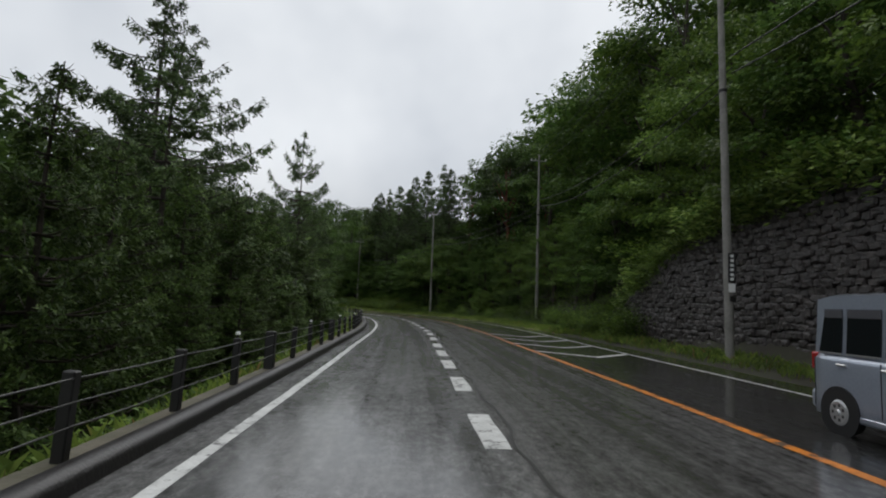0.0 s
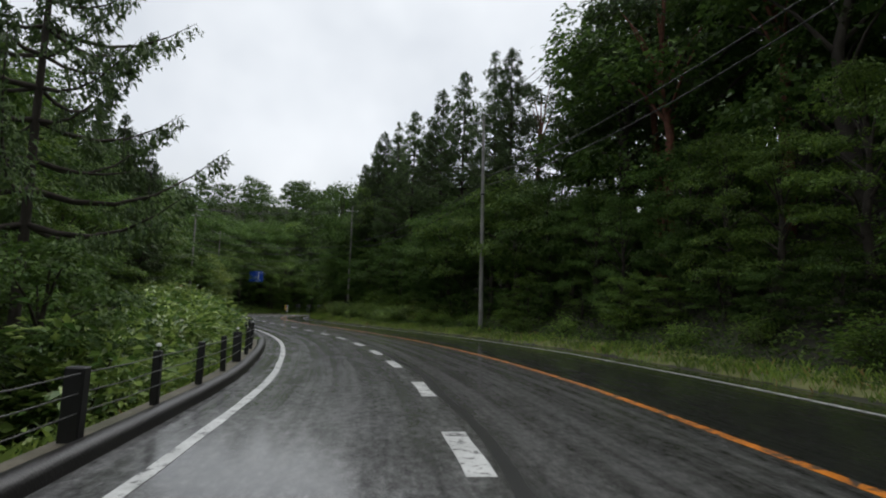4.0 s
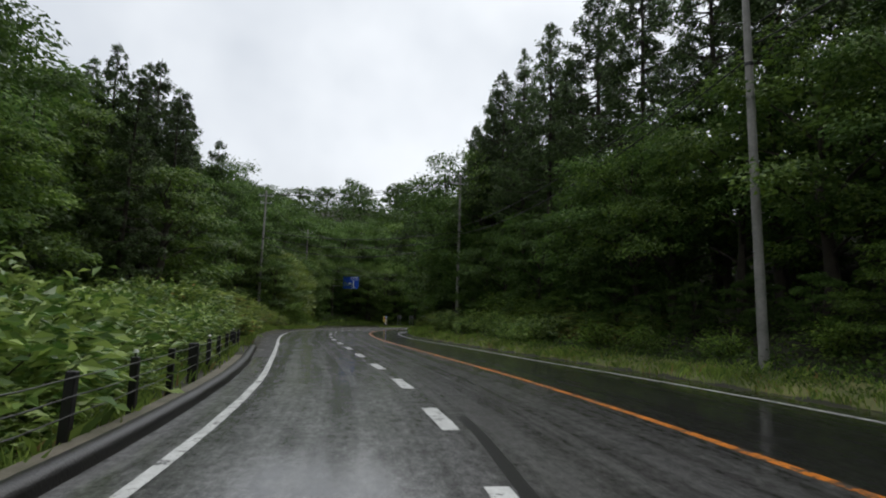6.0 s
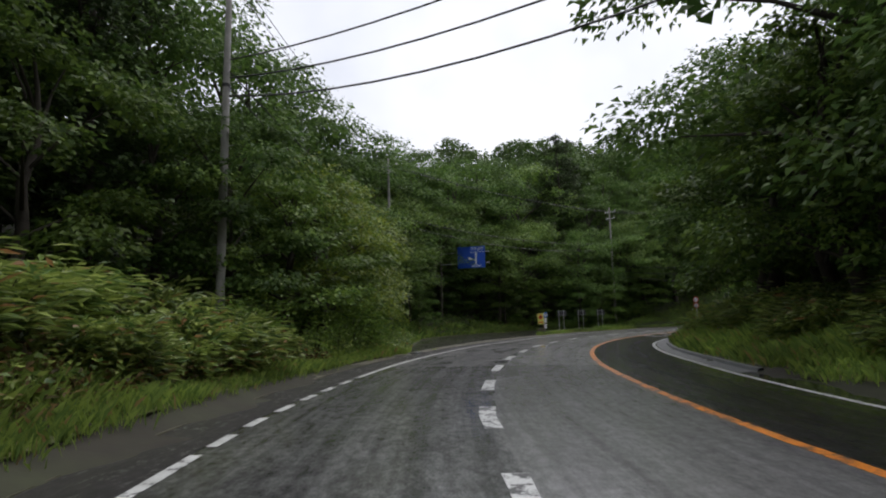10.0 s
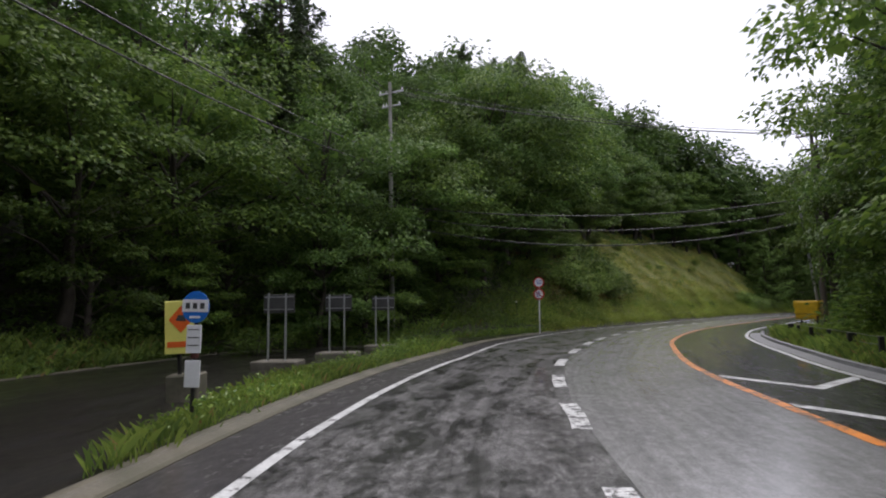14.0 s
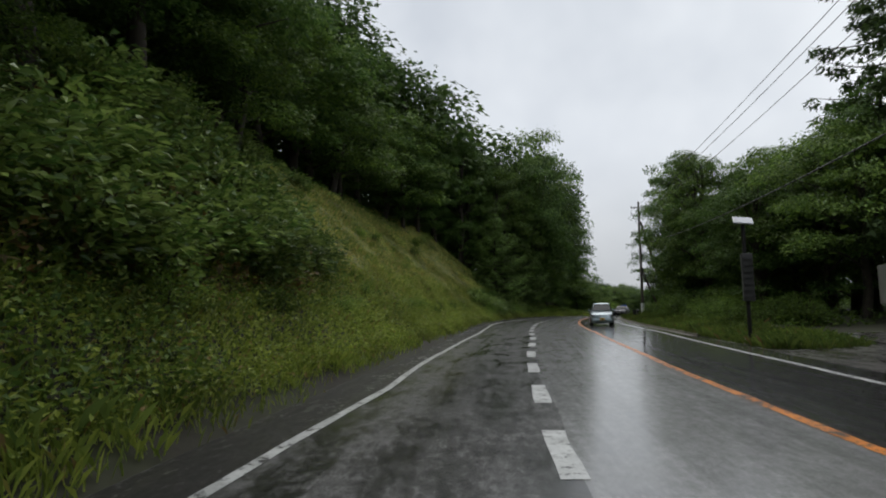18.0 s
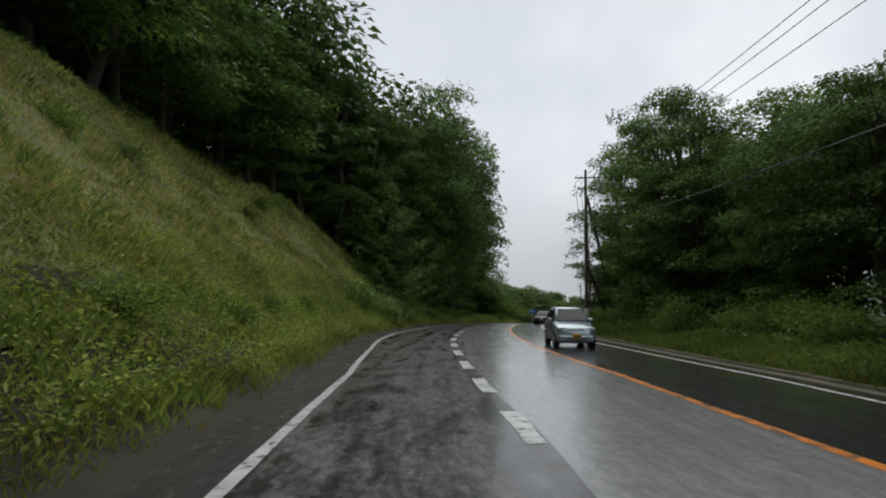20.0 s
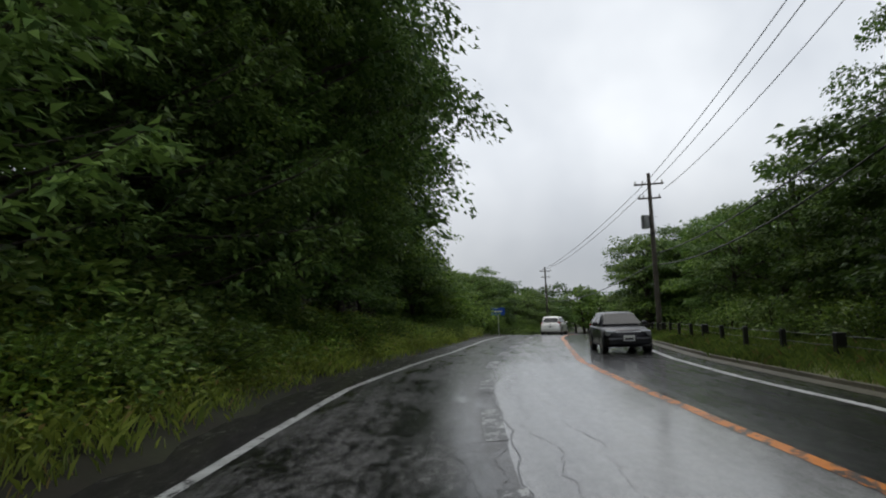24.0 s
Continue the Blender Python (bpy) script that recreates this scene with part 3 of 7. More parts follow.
# ---- road, bay and apron ----
def ribbon(name, s0, s1, left, right, z, mat, step=1.0, across=6, thick=0.0, rise=None):
    """A strip of paving between two lines of the plan, with road coordinates for its material."""
    ss = np.linspace(s0, s1, max(2, int(round((s1 - s0) / step)) + 1))
    rows = []
    uvs = []
    for s in ss:
        a, b = left(s), right(s)
        for k in range(across + 1):
            o = a + (b - a) * k / across
            rows.append(place(s, o, z + (float(rise(s, o)) if rise else 0.0)))
            uvs.append((s, o))
    n = across + 1
    f = [(i * n + k, i * n + k + 1, (i + 1) * n + k + 1, (i + 1) * n + k) for i in range(len(ss) - 1) for k in range(across)]
    if thick:
        base = len(rows)
        edge = [(0, 1), (n - 1, -1)]
        for i in range(len(ss)):
            rows.append(rows[i * n] - np.array([0, 0, thick]))
            rows.append(rows[i * n + n - 1] - np.array([0, 0, thick]))
            uvs += [uvs[i * n], uvs[i * n + n - 1]]
        for i in range(len(ss) - 1):
            f.append((i * n, (i + 1) * n, base + 2 * i + 2, base + 2 * i))
            f.append((i * n + n - 1, base + 2 * i + 1, base + 2 * i + 3, (i + 1) * n + n - 1))
    me = mesh_np(name, rows, f, mat)
    lay = me.uv_layers.new(name="road")
    idx = np.empty(len(me.loops), np.int32)
    me.loops.foreach_get("vertex_index", idx)
    lay.data.foreach_set("uv", np.asarray(uvs, np.float32)[idx].ravel())
    return me


tagged(new("road_shoulder", ribbon("shoulder", 112, 300, lambda s: EDGE_L(s) + 0.02, lambda s: LINE_L(s) - 0.09, 0.004, M_SHOULDER, across=3)), "dark even asphalt shoulder outside the edge line", "road", kind="structure")
seam = lambda s: LINE_D(s) + 0.12 + 0.05 * np.sin(s * 0.8)
tagged(new("road", ribbon("road", 0, 121.5, EDGE_L, seam, 0.0, M_ROAD, across=5, thick=0.12)), "worn wet grey asphalt of the slow climbing lane", "road", kind="structure")
tagged(new("road", ribbon("road", 0, 121.5, seam, LINE_O, 0.0, M_ROAD_FAST, across=5, thick=0.12)), "darker streaked wet asphalt of the fast climbing lane", "road", kind="structure")
tagged(new("road", ribbon("road", 121.5, 150, EDGE_L, seam, 0.0, M_ROAD, across=5, thick=0.12)), "worn wet grey asphalt of the slow climbing lane", "road", kind="structure")
tagged(new("road", ribbon("road", 121.5, 150, seam, LINE_O, 0.0, M_ROAD_MID, across=5, thick=0.12)), "smooth mid-grey wet asphalt of the fast climbing lane", "road", kind="structure")
tagged(new("road", ribbon("road", 150, 345, EDGE_L, seam, 0.0, M_ROAD_OLD, across=5, thick=0.12)), "dark patchy worn asphalt of the slow climbing lane", "road", kind="structure")
tagged(new("road", ribbon("road", 150, 345, seam, LINE_O, 0.0, M_ROAD_PALE, across=4, thick=0.12)), "smoother pale wet asphalt of the fast climbing lane", "road", kind="structure")
tagged(new("road", ribbon("road", 0, 345, LINE_O, EDGE_R, 0.0, M_ROAD_DARK, across=5, thick=0.12)), "dark wet asphalt of the oncoming lane", "road", kind="structure")
bay = tagged(new("pavement", ribbon("lay_by", 156, 204, BAY_OUT, lambda s: EDGE_L(s) - 0.32, -0.005, M_BAY, across=4, thick=0.1)), "dark wet asphalt of a roadside bus bay", "pavement", kind="structure")
apron = tagged(new("pavement", ribbon("apron", 203, 232, lambda s: EDGE_R(s) + 0.01, APRON_OUT, -0.008, M_APRON, across=10, thick=0.1, rise=apron_rise)), "wet muddy asphalt of a side road apron", "pavement", kind="structure")


# ---- plants ----
rs = np.random.RandomState(7)


def leaf_cards(c, axis_dir, size, wide=0.5, r=None):
    """Folded leaves: centres (n, 3), directions (n, 3), lengths (n,). Two triangles' worth each."""
    r = r or rs
    n = len(c)
    a = axis_dir / (np.linalg.norm(axis_dir, axis=1)[:, None] + 1e-9)
    rnd = r.normal(size=(n, 3))
    rnd[:, 2] *= 0.35
    b = np.cross(a, np.cross(rnd, a) + np.array([0, 0, 0.7]))
    b /= np.linalg.norm(b, axis=1)[:, None] + 1e-9
    nn = np.cross(a, b)
    nn *= np.sign(nn[:, 2:3] + 1e-9)
    L, W = size[:, None] * 0.5, size[:, None] * wide * 0.5
    v = np.stack([c - a * L, c + b * W + nn * W * 0.35, c + a * L - nn * L * 0.25, c - b * W + nn * W * 0.35], 1).reshape(-1, 3)
    f = np.arange(4 * n).reshape(n, 4)
    return v, f


def sprays(centres, outward, radius, count, size, r, flat=0.3, droop=0.35, wide=0.5):
    """Flat, drooping tufts of leaves round each centre."""
    n = len(centres)
    ang = r.uniform(0, 2 * np.pi, (n, count))
    rad = radius * np.sqrt(r.uniform(0.02, 1, (n, count)))
    off = np.stack([np.cos(ang) * rad, np.sin(ang) * rad, r.normal(0, flat * radius * 0.5, (n, count)) - 0.22 * rad], 2)
    c = (centres[:, None] + off).reshape(-1, 3)
    d = off * np.array([1, 1, 0.3]) + outward[:, None] * radius * 0.8 + r.normal(0, 0.35 * radius, (n, count, 3))
    d = d.reshape(-1, 3)
    d[:, 2] -= droop * np.linalg.norm(d, axis=1)
    return leaf_cards(c, d, size * r.uniform(0.65, 1.25, len(c)), wide, r)


def broadleaf(seed, H, R, base, lobes, tufts, count, size, spread=0.25):
    """Trunk with limbs, and a crown of lobes built from leafy sprays. Returns two meshes' arrays."""
    r = np.random.RandomState(seed)
    wob = np.cumsum(r.normal(0, 0.16, (7, 2)), axis=0)
    z = np.linspace(0, H * 0.86, 7)
    tp = np.column_stack([wob - wob[0], z])
    r0 = 0.018 * H + 0.05
    wood = [tube(tp, np.linspace(r0, 0.03, 7), 8)]
    cs, outs, cores = [], [], []
    for k in range(lobes):
        h = base + (H - base) * (0.06 + 0.84 * ((k + r.uniform(0, 0.9)) / lobes))
        u = (h - base) / (H - base)
        reach = R * (0.45 + 0.75 * math.sin(math.pi * min(1, 0.18 + 0.78 * u))) * r.uniform(0.55, 1.05) * (1.0 if u < 0.75 else 0.55)
        a = k * 2.4 + r.uniform(-0.5, 0.5)
        cx, cy = math.cos(a) * reach * 0.72, math.sin(a) * reach * 0.72
        t0 = np.array([np.interp(h * 0.72, z, tp[:, 0]), np.interp(h * 0.72, z, tp[:, 1]), h * 0.72])
        mid = (t0 + np.array([cx, cy, h])) / 2 + np.array([0, 0, 0.25])
        wood.append(tube([t0, mid, (cx, cy, h)], [0.3 * r0, 0.18 * r0, 0.015], 5))
        lr = R * r.uniform(0.30, 0.56)
        d = r.normal(size=(tufts, 3)) + np.array([math.cos(a), math.sin(a), 0]) * 0.45
        d /= np.linalg.norm(d, axis=1)[:, None]
        d[:, 2] = np.where(d[:, 2] < -0.2, -d[:, 2], d[:, 2])
        cs.append(np.array([cx, cy, h]) + d * lr * np.array([1.1, 1.1, 0.68]) * r.uniform(0.6, 1.0, (tufts, 1)))
        outs.append(d * np.array([1, 1, 0.3]))
        cores.append(np.array([cx, cy, h]) * np.array([0.8, 0.8, 1.0]) + r.normal(0, 0.3 * lr, (8, 3)) * np.array([1, 1, 0.45]) - np.array([0, 0, 0.12 * lr]))
    cs, outs, cores = np.vstack(cs), np.vstack(outs), np.vstack(cores)
    leaves = sprays(cs, outs, R * spread, count, size, r, flat=0.42 if spread < 0.3 else 0.7, droop=0.42)
    # Oversized leaves hidden in each lobe, added to block light and darken the crown.
    inner = leaf_cards(cores, r.normal(size=(len(cores), 3)) * np.array([1, 1, 0.35]), np.full(len(cores), 0.13 * R), 0.8, r)
    return merge(wood), merge([leaves, inner])


def open_larch(seed, H, R, clear, whorls, arms=4, size=0.2):
    """A feathery conifer: long level boughs that lift at the tip, with side twigs of needle tufts and sky between."""
    r = np.random.RandomState(seed)
    z = np.linspace(0, H, 8)
    tp = np.column_stack([np.cumsum(r.normal(0, 0.06, (8, 2)), axis=0), z])
    wood = [tube(tp, np.linspace(0.011 * H + 0.05, 0.02, 8), 8)]
    cs, ds = [], []
    for k in range(whorls):
        h = clear + (H - clear) * (k + r.uniform(0, 0.8)) / whorls
        u = (h - clear) / (H - clear)
        a0 = r.uniform(0, 6.28)
        for j in range(arms):
            a = a0 + j * 6.28 / arms + r.normal(0, 0.4)
            reach = R * (1 - u) ** 0.8 * r.uniform(0.5, 1.1) + 0.12
            o = np.array([np.interp(h, z, tp[:, 0]), np.interp(h, z, tp[:, 1]), h])
            out, side = np.array([math.cos(a), math.sin(a), 0]), np.array([-math.sin(a), math.cos(a), 0])
            t = np.linspace(0, 1, 6)[:, None]
            bend = side * r.normal(0, 0.08) * reach
            rise = r.uniform(-0.08, 0.3) + 0.35 * u
            b = o + out * reach * t + bend * t ** 2 + np.array([0, 0, 1.0]) * reach * (rise * t ** 2 - 0.06 * np.sin(t * 3.14))
            wood.append(tube(b, np.linspace(0.03 + 0.009 * reach, 0.006, 6), 4))
            n = max(2, int(6.5 * reach))
            for q in r.uniform(0.22, 1.0, n):
                foot = np.array([np.interp(q, t[:, 0], b[:, c]) for c in range(3)])
                sg = 1 if r.uniform() < 0.5 else -1
                tw = (out * 0.75 + side * sg * 0.9) * (0.12 + 0.26 * reach * (1.08 - q)) * r.uniform(0.6, 1.2)
                m = 15
                f = r.uniform(0, 1, (m, 1))
                cs.append(foot + tw * f + np.column_stack([r.normal(0, 0.09, (m, 2)), -0.30 * f[:, 0] + r.normal(-0.09, 0.08, m)]))
                ds.append(tw / np.linalg.norm(tw) + r.normal(0, 0.55, (m, 3)) + np.array([0, 0, -0.3]))
    cs, ds = np.vstack(cs), np.vstack(ds)
    return merge(wood), leaf_cards(cs, ds, size * r.uniform(0.8, 1.8, len(cs)), 0.3, r)


def shrub(seed, H, R, count, size, wide=0.45):
    r = np.random.RandomState(seed)
    stems, cs, outs = [], [], []
    for k in range(9):
        a, lean = r.uniform(0, 6.28), r.uniform(0.15, 0.9)
        tip = np.array([math.cos(a) * R * lean, math.sin(a) * R * lean, H * (1.05 - 0.45 * lean) * r.uniform(0.75, 1.0)])
        stems.append(tube([(0, 0, -0.1), tip * np.array([0.45, 0.45, 0.55]), tip], [0.03, 0.018, 0.006], 5))
        for t in (0.35, 0.6, 0.8, 1.0):
            cs.append(tip * np.array([t, t, 0.25 + 0.75 * t]) + r.normal(0, 0.12 * R, 3))
            outs.append(np.array([math.cos(a), math.sin(a), 0.5]))
    return merge(stems), sprays(np.array(cs), np.array(outs), 0.42 * R, count, size, r, flat=0.8, droop=0.2, wide=wide)


def tri_leaves(v, f):
    """Leaves of one triangle each, for plants that stay far."""
    q = v.reshape(-1, 4, 3)
    t = np.stack([q[:, 0] * 0.6 + q[:, 1] * 0.4, q[:, 2], q[:, 3] * 1.25 - q[:, 1] * 0.25], 1).reshape(-1, 3)
    return t, np.arange(len(t)).reshape(-1, 3)


def plant_meshes(name, made, bark, leaf, tri=False):
    wood, green = made
    if tri:
        green = tri_leaves(*green)
    return mesh_np(name + "_wood", *wood, bark, True), mesh_np(name + "_green", *green, leaf)


# near trees, trees at the wood's edge with leaves down to the ground, and trees of the rows behind
BROAD = [plant_meshes("broadleaf", broadleaf(11 + k, 12, rad, b, lob, 9, 72, 0.25), M_BARK, m, True) for k, (rad, b, lob, m) in enumerate(
    [(3.4, 2.2, 13, M_LEAF), (3.0, 2.6, 12, M_LEAF2), (3.7, 1.8, 14, M_LEAF2)])]
EDGE = [plant_meshes("edge_tree", broadleaf(21 + k, 9, rad, 0.5, lob, 9, 70, 0.24), M_BARK, m, True) for k, (rad, lob, m) in enumerate(
    [(2.7, 15, M_LEAF), (2.4, 14, M_LEAF2), (2.9, 15, M_LEAF2), (2.5, 14, M_LEAF)])]


BACK = []
for k, (rad, b, lob) in enumerate([(3.4, 1.6, 13), (3.0, 2.2, 12), (3.7, 1.2, 14), (2.6, 1.4, 13)]):
    wood, green = broadleaf(81 + k, 12, rad, b, lob, 13, 16, 0.54, 0.32)
    BACK.append((wood, tri_leaves(*green)))
LARCH = [plant_meshes("larch", open_larch(31 + k, 20, rad, cl, wh, arms, sz), M_BARK, M_NEEDLE, True) for k, (rad, cl, wh, arms, sz) in enumerate(
    [(4.6, 3.0, 24, 5, 0.24), (3.8, 2.5, 26, 5, 0.24), (9.0, 5.0, 17, 4, 0.24), (4.4, 8.0, 24, 5, 0.22), (3.8, 7.0, 25, 5, 0.2)])]
TALL = [plant_meshes("tall_edge_tree", broadleaf(91 + k, 16, rad, 0.6, lob, 11, 68, 0.24, 0.2), M_BARK, m, True) for k, (rad, lob, m) in enumerate(
    [(3.6, 22, M_LEAF), (3.3, 21, M_LEAF2), (3.9, 23, M_LEAF2)])]
FIR = [plant_meshes("fir", open_larch(141 + k, 12, rad, 0.4, 22, 6, 0.19), M_BARK, M_FIR, True) for k, rad in enumerate((4.2, 3.6))]
MAPLE = [plant_meshes("maple", broadleaf(151 + k, 9, 2.8, 0.6, 15, 9, 70, 0.2), M_BARK, M_MAPLE, True) for k in range(2)]
OVER = [plant_meshes("overhanging_tree", broadleaf(131 + k, 12, 4.4, 3.0, 16, 11, 66, 0.25, 0.2), M_BARK, m, True) for k, m in enumerate((M_LEAF, M_LEAF2))]
GREENFIR = [plant_meshes("fir", open_larch(151, 12, 4.6, 0.4, 20, 7, 0.2), M_BARK, M_FIRTIP, True)]
PINE = [plant_meshes("red_pine", broadleaf(51 + k, 16, 2.8, 8.5, 9, 6, 44, 0.3), M_REDBARK, M_NEEDLE) for k in range(2)]
SHRUB = [plant_meshes("shrub", shrub(61 + k, 2.0, 1.5, 30, sz, 0.42), M_BARK, m) for k, (sz, m) in enumerate(
    [(0.16, M_BUSH), (0.19, M_BUSH), (0.17, M_LEAF), (0.2, M_LEAF)])]
SASA = [plant_meshes("bamboo_grass", shrub(71 + k, 1.3, 1.1, 26, 0.31, 0.27), M_BARK, M_SASA) for k in range(3)]
KUDZU = [plant_meshes("climbing_vine", shrub(171 + k, 1.5, 1.3, 34, 0.21, 0.52), M_BARK, M_KUDZU) for k in range(3)]


def plant(kind, variant, at, tall, turn, native, label, category, group, parts=("trunk", "crown"), wide=1.0):
    """One plant standing at a point of the ground, scaled to its height."""
    ob = thing(kind, Matrix.Identity(4), label, category, group)
    k = tall / native
    ob.matrix_basis = Matrix.LocRotScale(Vector(at), Euler((0, 0, turn)), Vector((k * wide, k * wide, k)))
    for nm, me in zip(parts, variant):
        part_mesh(nm, me, ob)
    return ob


TREES = {"b": ("broadleaf_tree", BROAD, 12, "dark green leafy broadleaf tree wet with rain", "tree"),
         "e": ("young_tree", EDGE, 9, "leafy green tree with branches down to the undergrowth", "tree"),
         "f": ("broadleaf_tree", TALL, 16, "tall leafy green tree branching down to the ground", "tree"),
         "m": ("maple_tree", MAPLE, 9, "yellow-green maple with branches down to the verge", "tree"),
         "h": ("fir_tree", FIR, 12, "dark fir with long drooping boughs", "tree"),
         "q": ("fir_tree", GREENFIR, 12, "broad green fir with level layered boughs", "tree"),
         "o": ("broadleaf_tree", OVER, 12, "spreading broadleaf tree arching over a dark hollow", "tree"),
         "l": ("larch_tree", LARCH, 20, "tall dark larch with sparse level boughs", "tree"),
         "p": ("pine_tree", PINE, 16, "tall red pine with a bare reddish trunk", "tree"),
         "s": ("shrub", SHRUB, 2.0, "bright green leafy roadside shrub", "shrub"),
         "k": ("climbing_vine", KUDZU, 1.5, "mound of broad bright green vine leaves", "bush"),
         "g": ("bamboo_grass", SASA, 1.3, "clump of broad-leaved dwarf bamboo on the bank", "bush")}


def grow(key, s, o, tall, wide=1.0, group="", pick=None):
    kind, variants, native, label, cat = TREES[key]
    parts = ("trunk", "crown") if key in "blpefohmq" else ("stem", "foliage")
    p = on_ground(s, o, 0.12)
    return plant(kind, variants[rs.randint(len(variants)) if pick is None else pick], p, tall, rs.uniform(0, 6.28), native, label, cat, group, parts, wide)


def band(key, side, s0, s1, d0, d1, step, lo, hi, wide=1.0, group=""):
    """A row of plants between distances d0 and d1 from the paved edge."""
    s = s0 + rs.uniform(0, step * 0.5)
    while s < s1:
        d = rs.uniform(d0, d1)
        o = EDGE_L(s) - d if side == "L" else EDGE_R(s) + d
        grow(key, s, float(o), rs.uniform(lo, hi), wide * rs.uniform(0.88, 1.15), group)
        s += step * rs.uniform(0.75, 1.25)


DEEP = []


def deep(side, s0, s1, d0, d1, step, lo, hi, wide=1.0):
    """A row of the wood's inner trees, which are joined further down."""
    s = s0 + rs.uniform(0, step * 0.5)
    while s < s1:
        d = rs.uniform(d0, d1)
        DEEP.append((s, float(EDGE_L(s) - d if side == "L" else EDGE_R(s) + d), rs.uniform(lo, hi), wide * rs.uniform(0.88, 1.15)))
        s += step * rs.uniform(0.75, 1.25)


# left of the road
GL, GR = "woods beside the oncoming lane", "woods beside the climbing lanes"
band("h", "L", 38, 86, 4.6, 6.6, 3.2, 7.5, 9.0, 1.1, GR)
band("h", "L", 46, 66, 3.4, 4.4, 3.4, 3.6, 4.6, 1.1, GR)
band("e", "L", 66, 88, 3.2, 4.4, 7.0, 3.6, 4.8, 1.3, GR)
for s, o, h in ((54, -10.6, 15.0),):
    grow("l", s, o, h, 1.1, GR, 2)
deep("L", 22, 88, 10.5, 14, 4.2, 8, 10, 1.2)
deep("L", 24, 96, 17, 23, 5.0, 11, 14, 1.2)
band("e", "L", 96, 124, 9, 12, 4.2, 7, 9, 1.2, GR)
band("b", "L", 98, 150, 13, 17, 4.2, 13, 16, 1.1, GR)
deep("L", 98, 160, 20, 26, 4.2, 17, 20, 1.1)
band("e", "L", 126, 150, 6.0, 8.5, 3.4, 8, 11, 1.15, GR)
band("e", "L", 149.5, 157, 3.0, 5.0, 2.6, 6.5, 9, 1.2, GR)
for s, o, h in ((155.5, -7.6, 8.5), (158.2, -8.4, 9), (161, -9.4, 8.5), (164, -11, 8)):
    grow("m", s, o, h, 1.15, GR)
band("e", "L", 165, 175, 9.4, 10.6, 2.2, 3.0, 4.0, 1.3, GR)
band("b", "L", 149, 157, 8, 11, 3.6, 14.5, 16.5, 1.1, GR)
band("b", "L", 157, 167, 12, 15, 3.2, 17, 19, 1.0, GR)
band("o", "L", 163, 172, 10, 11.5, 3.2, 9.5, 11, 1.2, GR)
band("o", "L", 172, 183, 13.6, 14.8, 3.2, 10.5, 12.5, 1.1, GR)
band("o", "L", 183, 190, 9.6, 11.0, 3.2, 10, 12, 1.2, GR)
band("o", "L", 190, 205, 7.0, 9.0, 3.2, 9.5, 11.5, 1.15, GR)
band("e", "L", 164, 184, 12.0, 13.5, 2.0, 4.0, 5.6, 1.3, GR)
band("e", "L", 184, 190, 8.8, 10.4, 2.0, 4.0, 5.4, 1.3, GR)
band("e", "L", 190, 212, 5.4, 7.2, 1.7, 4.2, 6.0, 1.2, GR)
band("b", "L", 166, 194, 15, 17.5, 3.8, 15.5, 17.5, 1.1, GR)
band("b", "L", 195, 206, 12, 15, 3.8, 11.5, 13, 1.15, GR)
deep("L", 160, 210, 19, 25, 4.0, 11.5, 14, 1.15)
deep("L", 160, 216, 29, 36, 5.0, 9, 11, 1.2)
band("o", "L", 199, 206, 5.0, 7.0, 2.6, 10, 12, 1.05, GR)
band("o", "L", 206, 214, 5.4, 7.0, 2.2, 13.5, 15.5, 0.95, GR)
band("f", "L", 210, 215, 4.8, 5.8, 1.8, 4.5, 6, 1.3, GR)
band("e", "L", 198, 213, 6.6, 8.2, 1.8, 3.0, 4.2, 1.3, GR)
band("f", "L", 203, 215, 8.5, 11.0, 2.6, 12, 15, 1.1, GR)
for s, o, h in ((215.5, -8.6, 17), (221, -10.5, 17), (227, -11.5, 17.5)):
    grow("b", s, o, h, 0.85, GR)
band("e", "L", 212, 226, 9.2, 10.6, 2.0, 6.5, 8.5, 1.3, GR)
band("e", "L", 216, 229, 9.0, 10.5, 2.0, 7.5, 9.5, 1.3, GR)
band("e", "L", 212, 264, 11.0, 13, 3.1, 9, 12, 1.2, GR)
for s0, s1, near, far in ((210, 218, 11, 9), (218, 228, 14, 14.5), (228, 242, 16.5, 17.5), (242, 256, 18, 19), (256, 276, 19, 20)):
    deep("L", s0, s1, 15, 19, 3.6, near - 1, near + 1, 1.15)
    deep("L", s0, s1, 24, 30, 4.4, far - 1, far + 1, 1.2)
deep("L", 200, 210, 24, 30, 4.4, 10, 13, 1.2)
band("f", "L", 266, 274, 7.5, 9.5, 2.4, 14, 17, 1.0, GR)
band("f", "L", 270, 284, 3.6, 5.2, 2.2, 15, 18, 0.85, GR)
band("f", "L", 284, 295, 5.8, 7.2, 2.2, 15.5, 18, 1.0, GR)
for s, o in ((291, -7.8), (294, -8)):
    grow("b", s, o, 18.5, 0.98, GR)
for s, o, h in ((282, -6.4, 25), (285, -6.4, 23), (288, -6.4, 24), (291, -7, 24)):
    grow("b", s, o, h, 0.85, GR)
band("f", "L", 256, 268, 9, 11.5, 2.4, 9, 11, 1.1, GR)
band("e", "L", 271, 285, 2.8, 4.2, 2.4, 4.5, 7, 1.15, GR)
band("f", "L", 268, 300, 8, 11, 2.6, 16, 19, 1.0, GR)
deep("L", 262, 300, 11, 16, 3.4, 19, 22, 1.1)
grow("o", 280.2, -5.0, 19, 0.8, GR, 1)
grow("o", 276.5, -5.6, 20, 0.75, GR, 1)
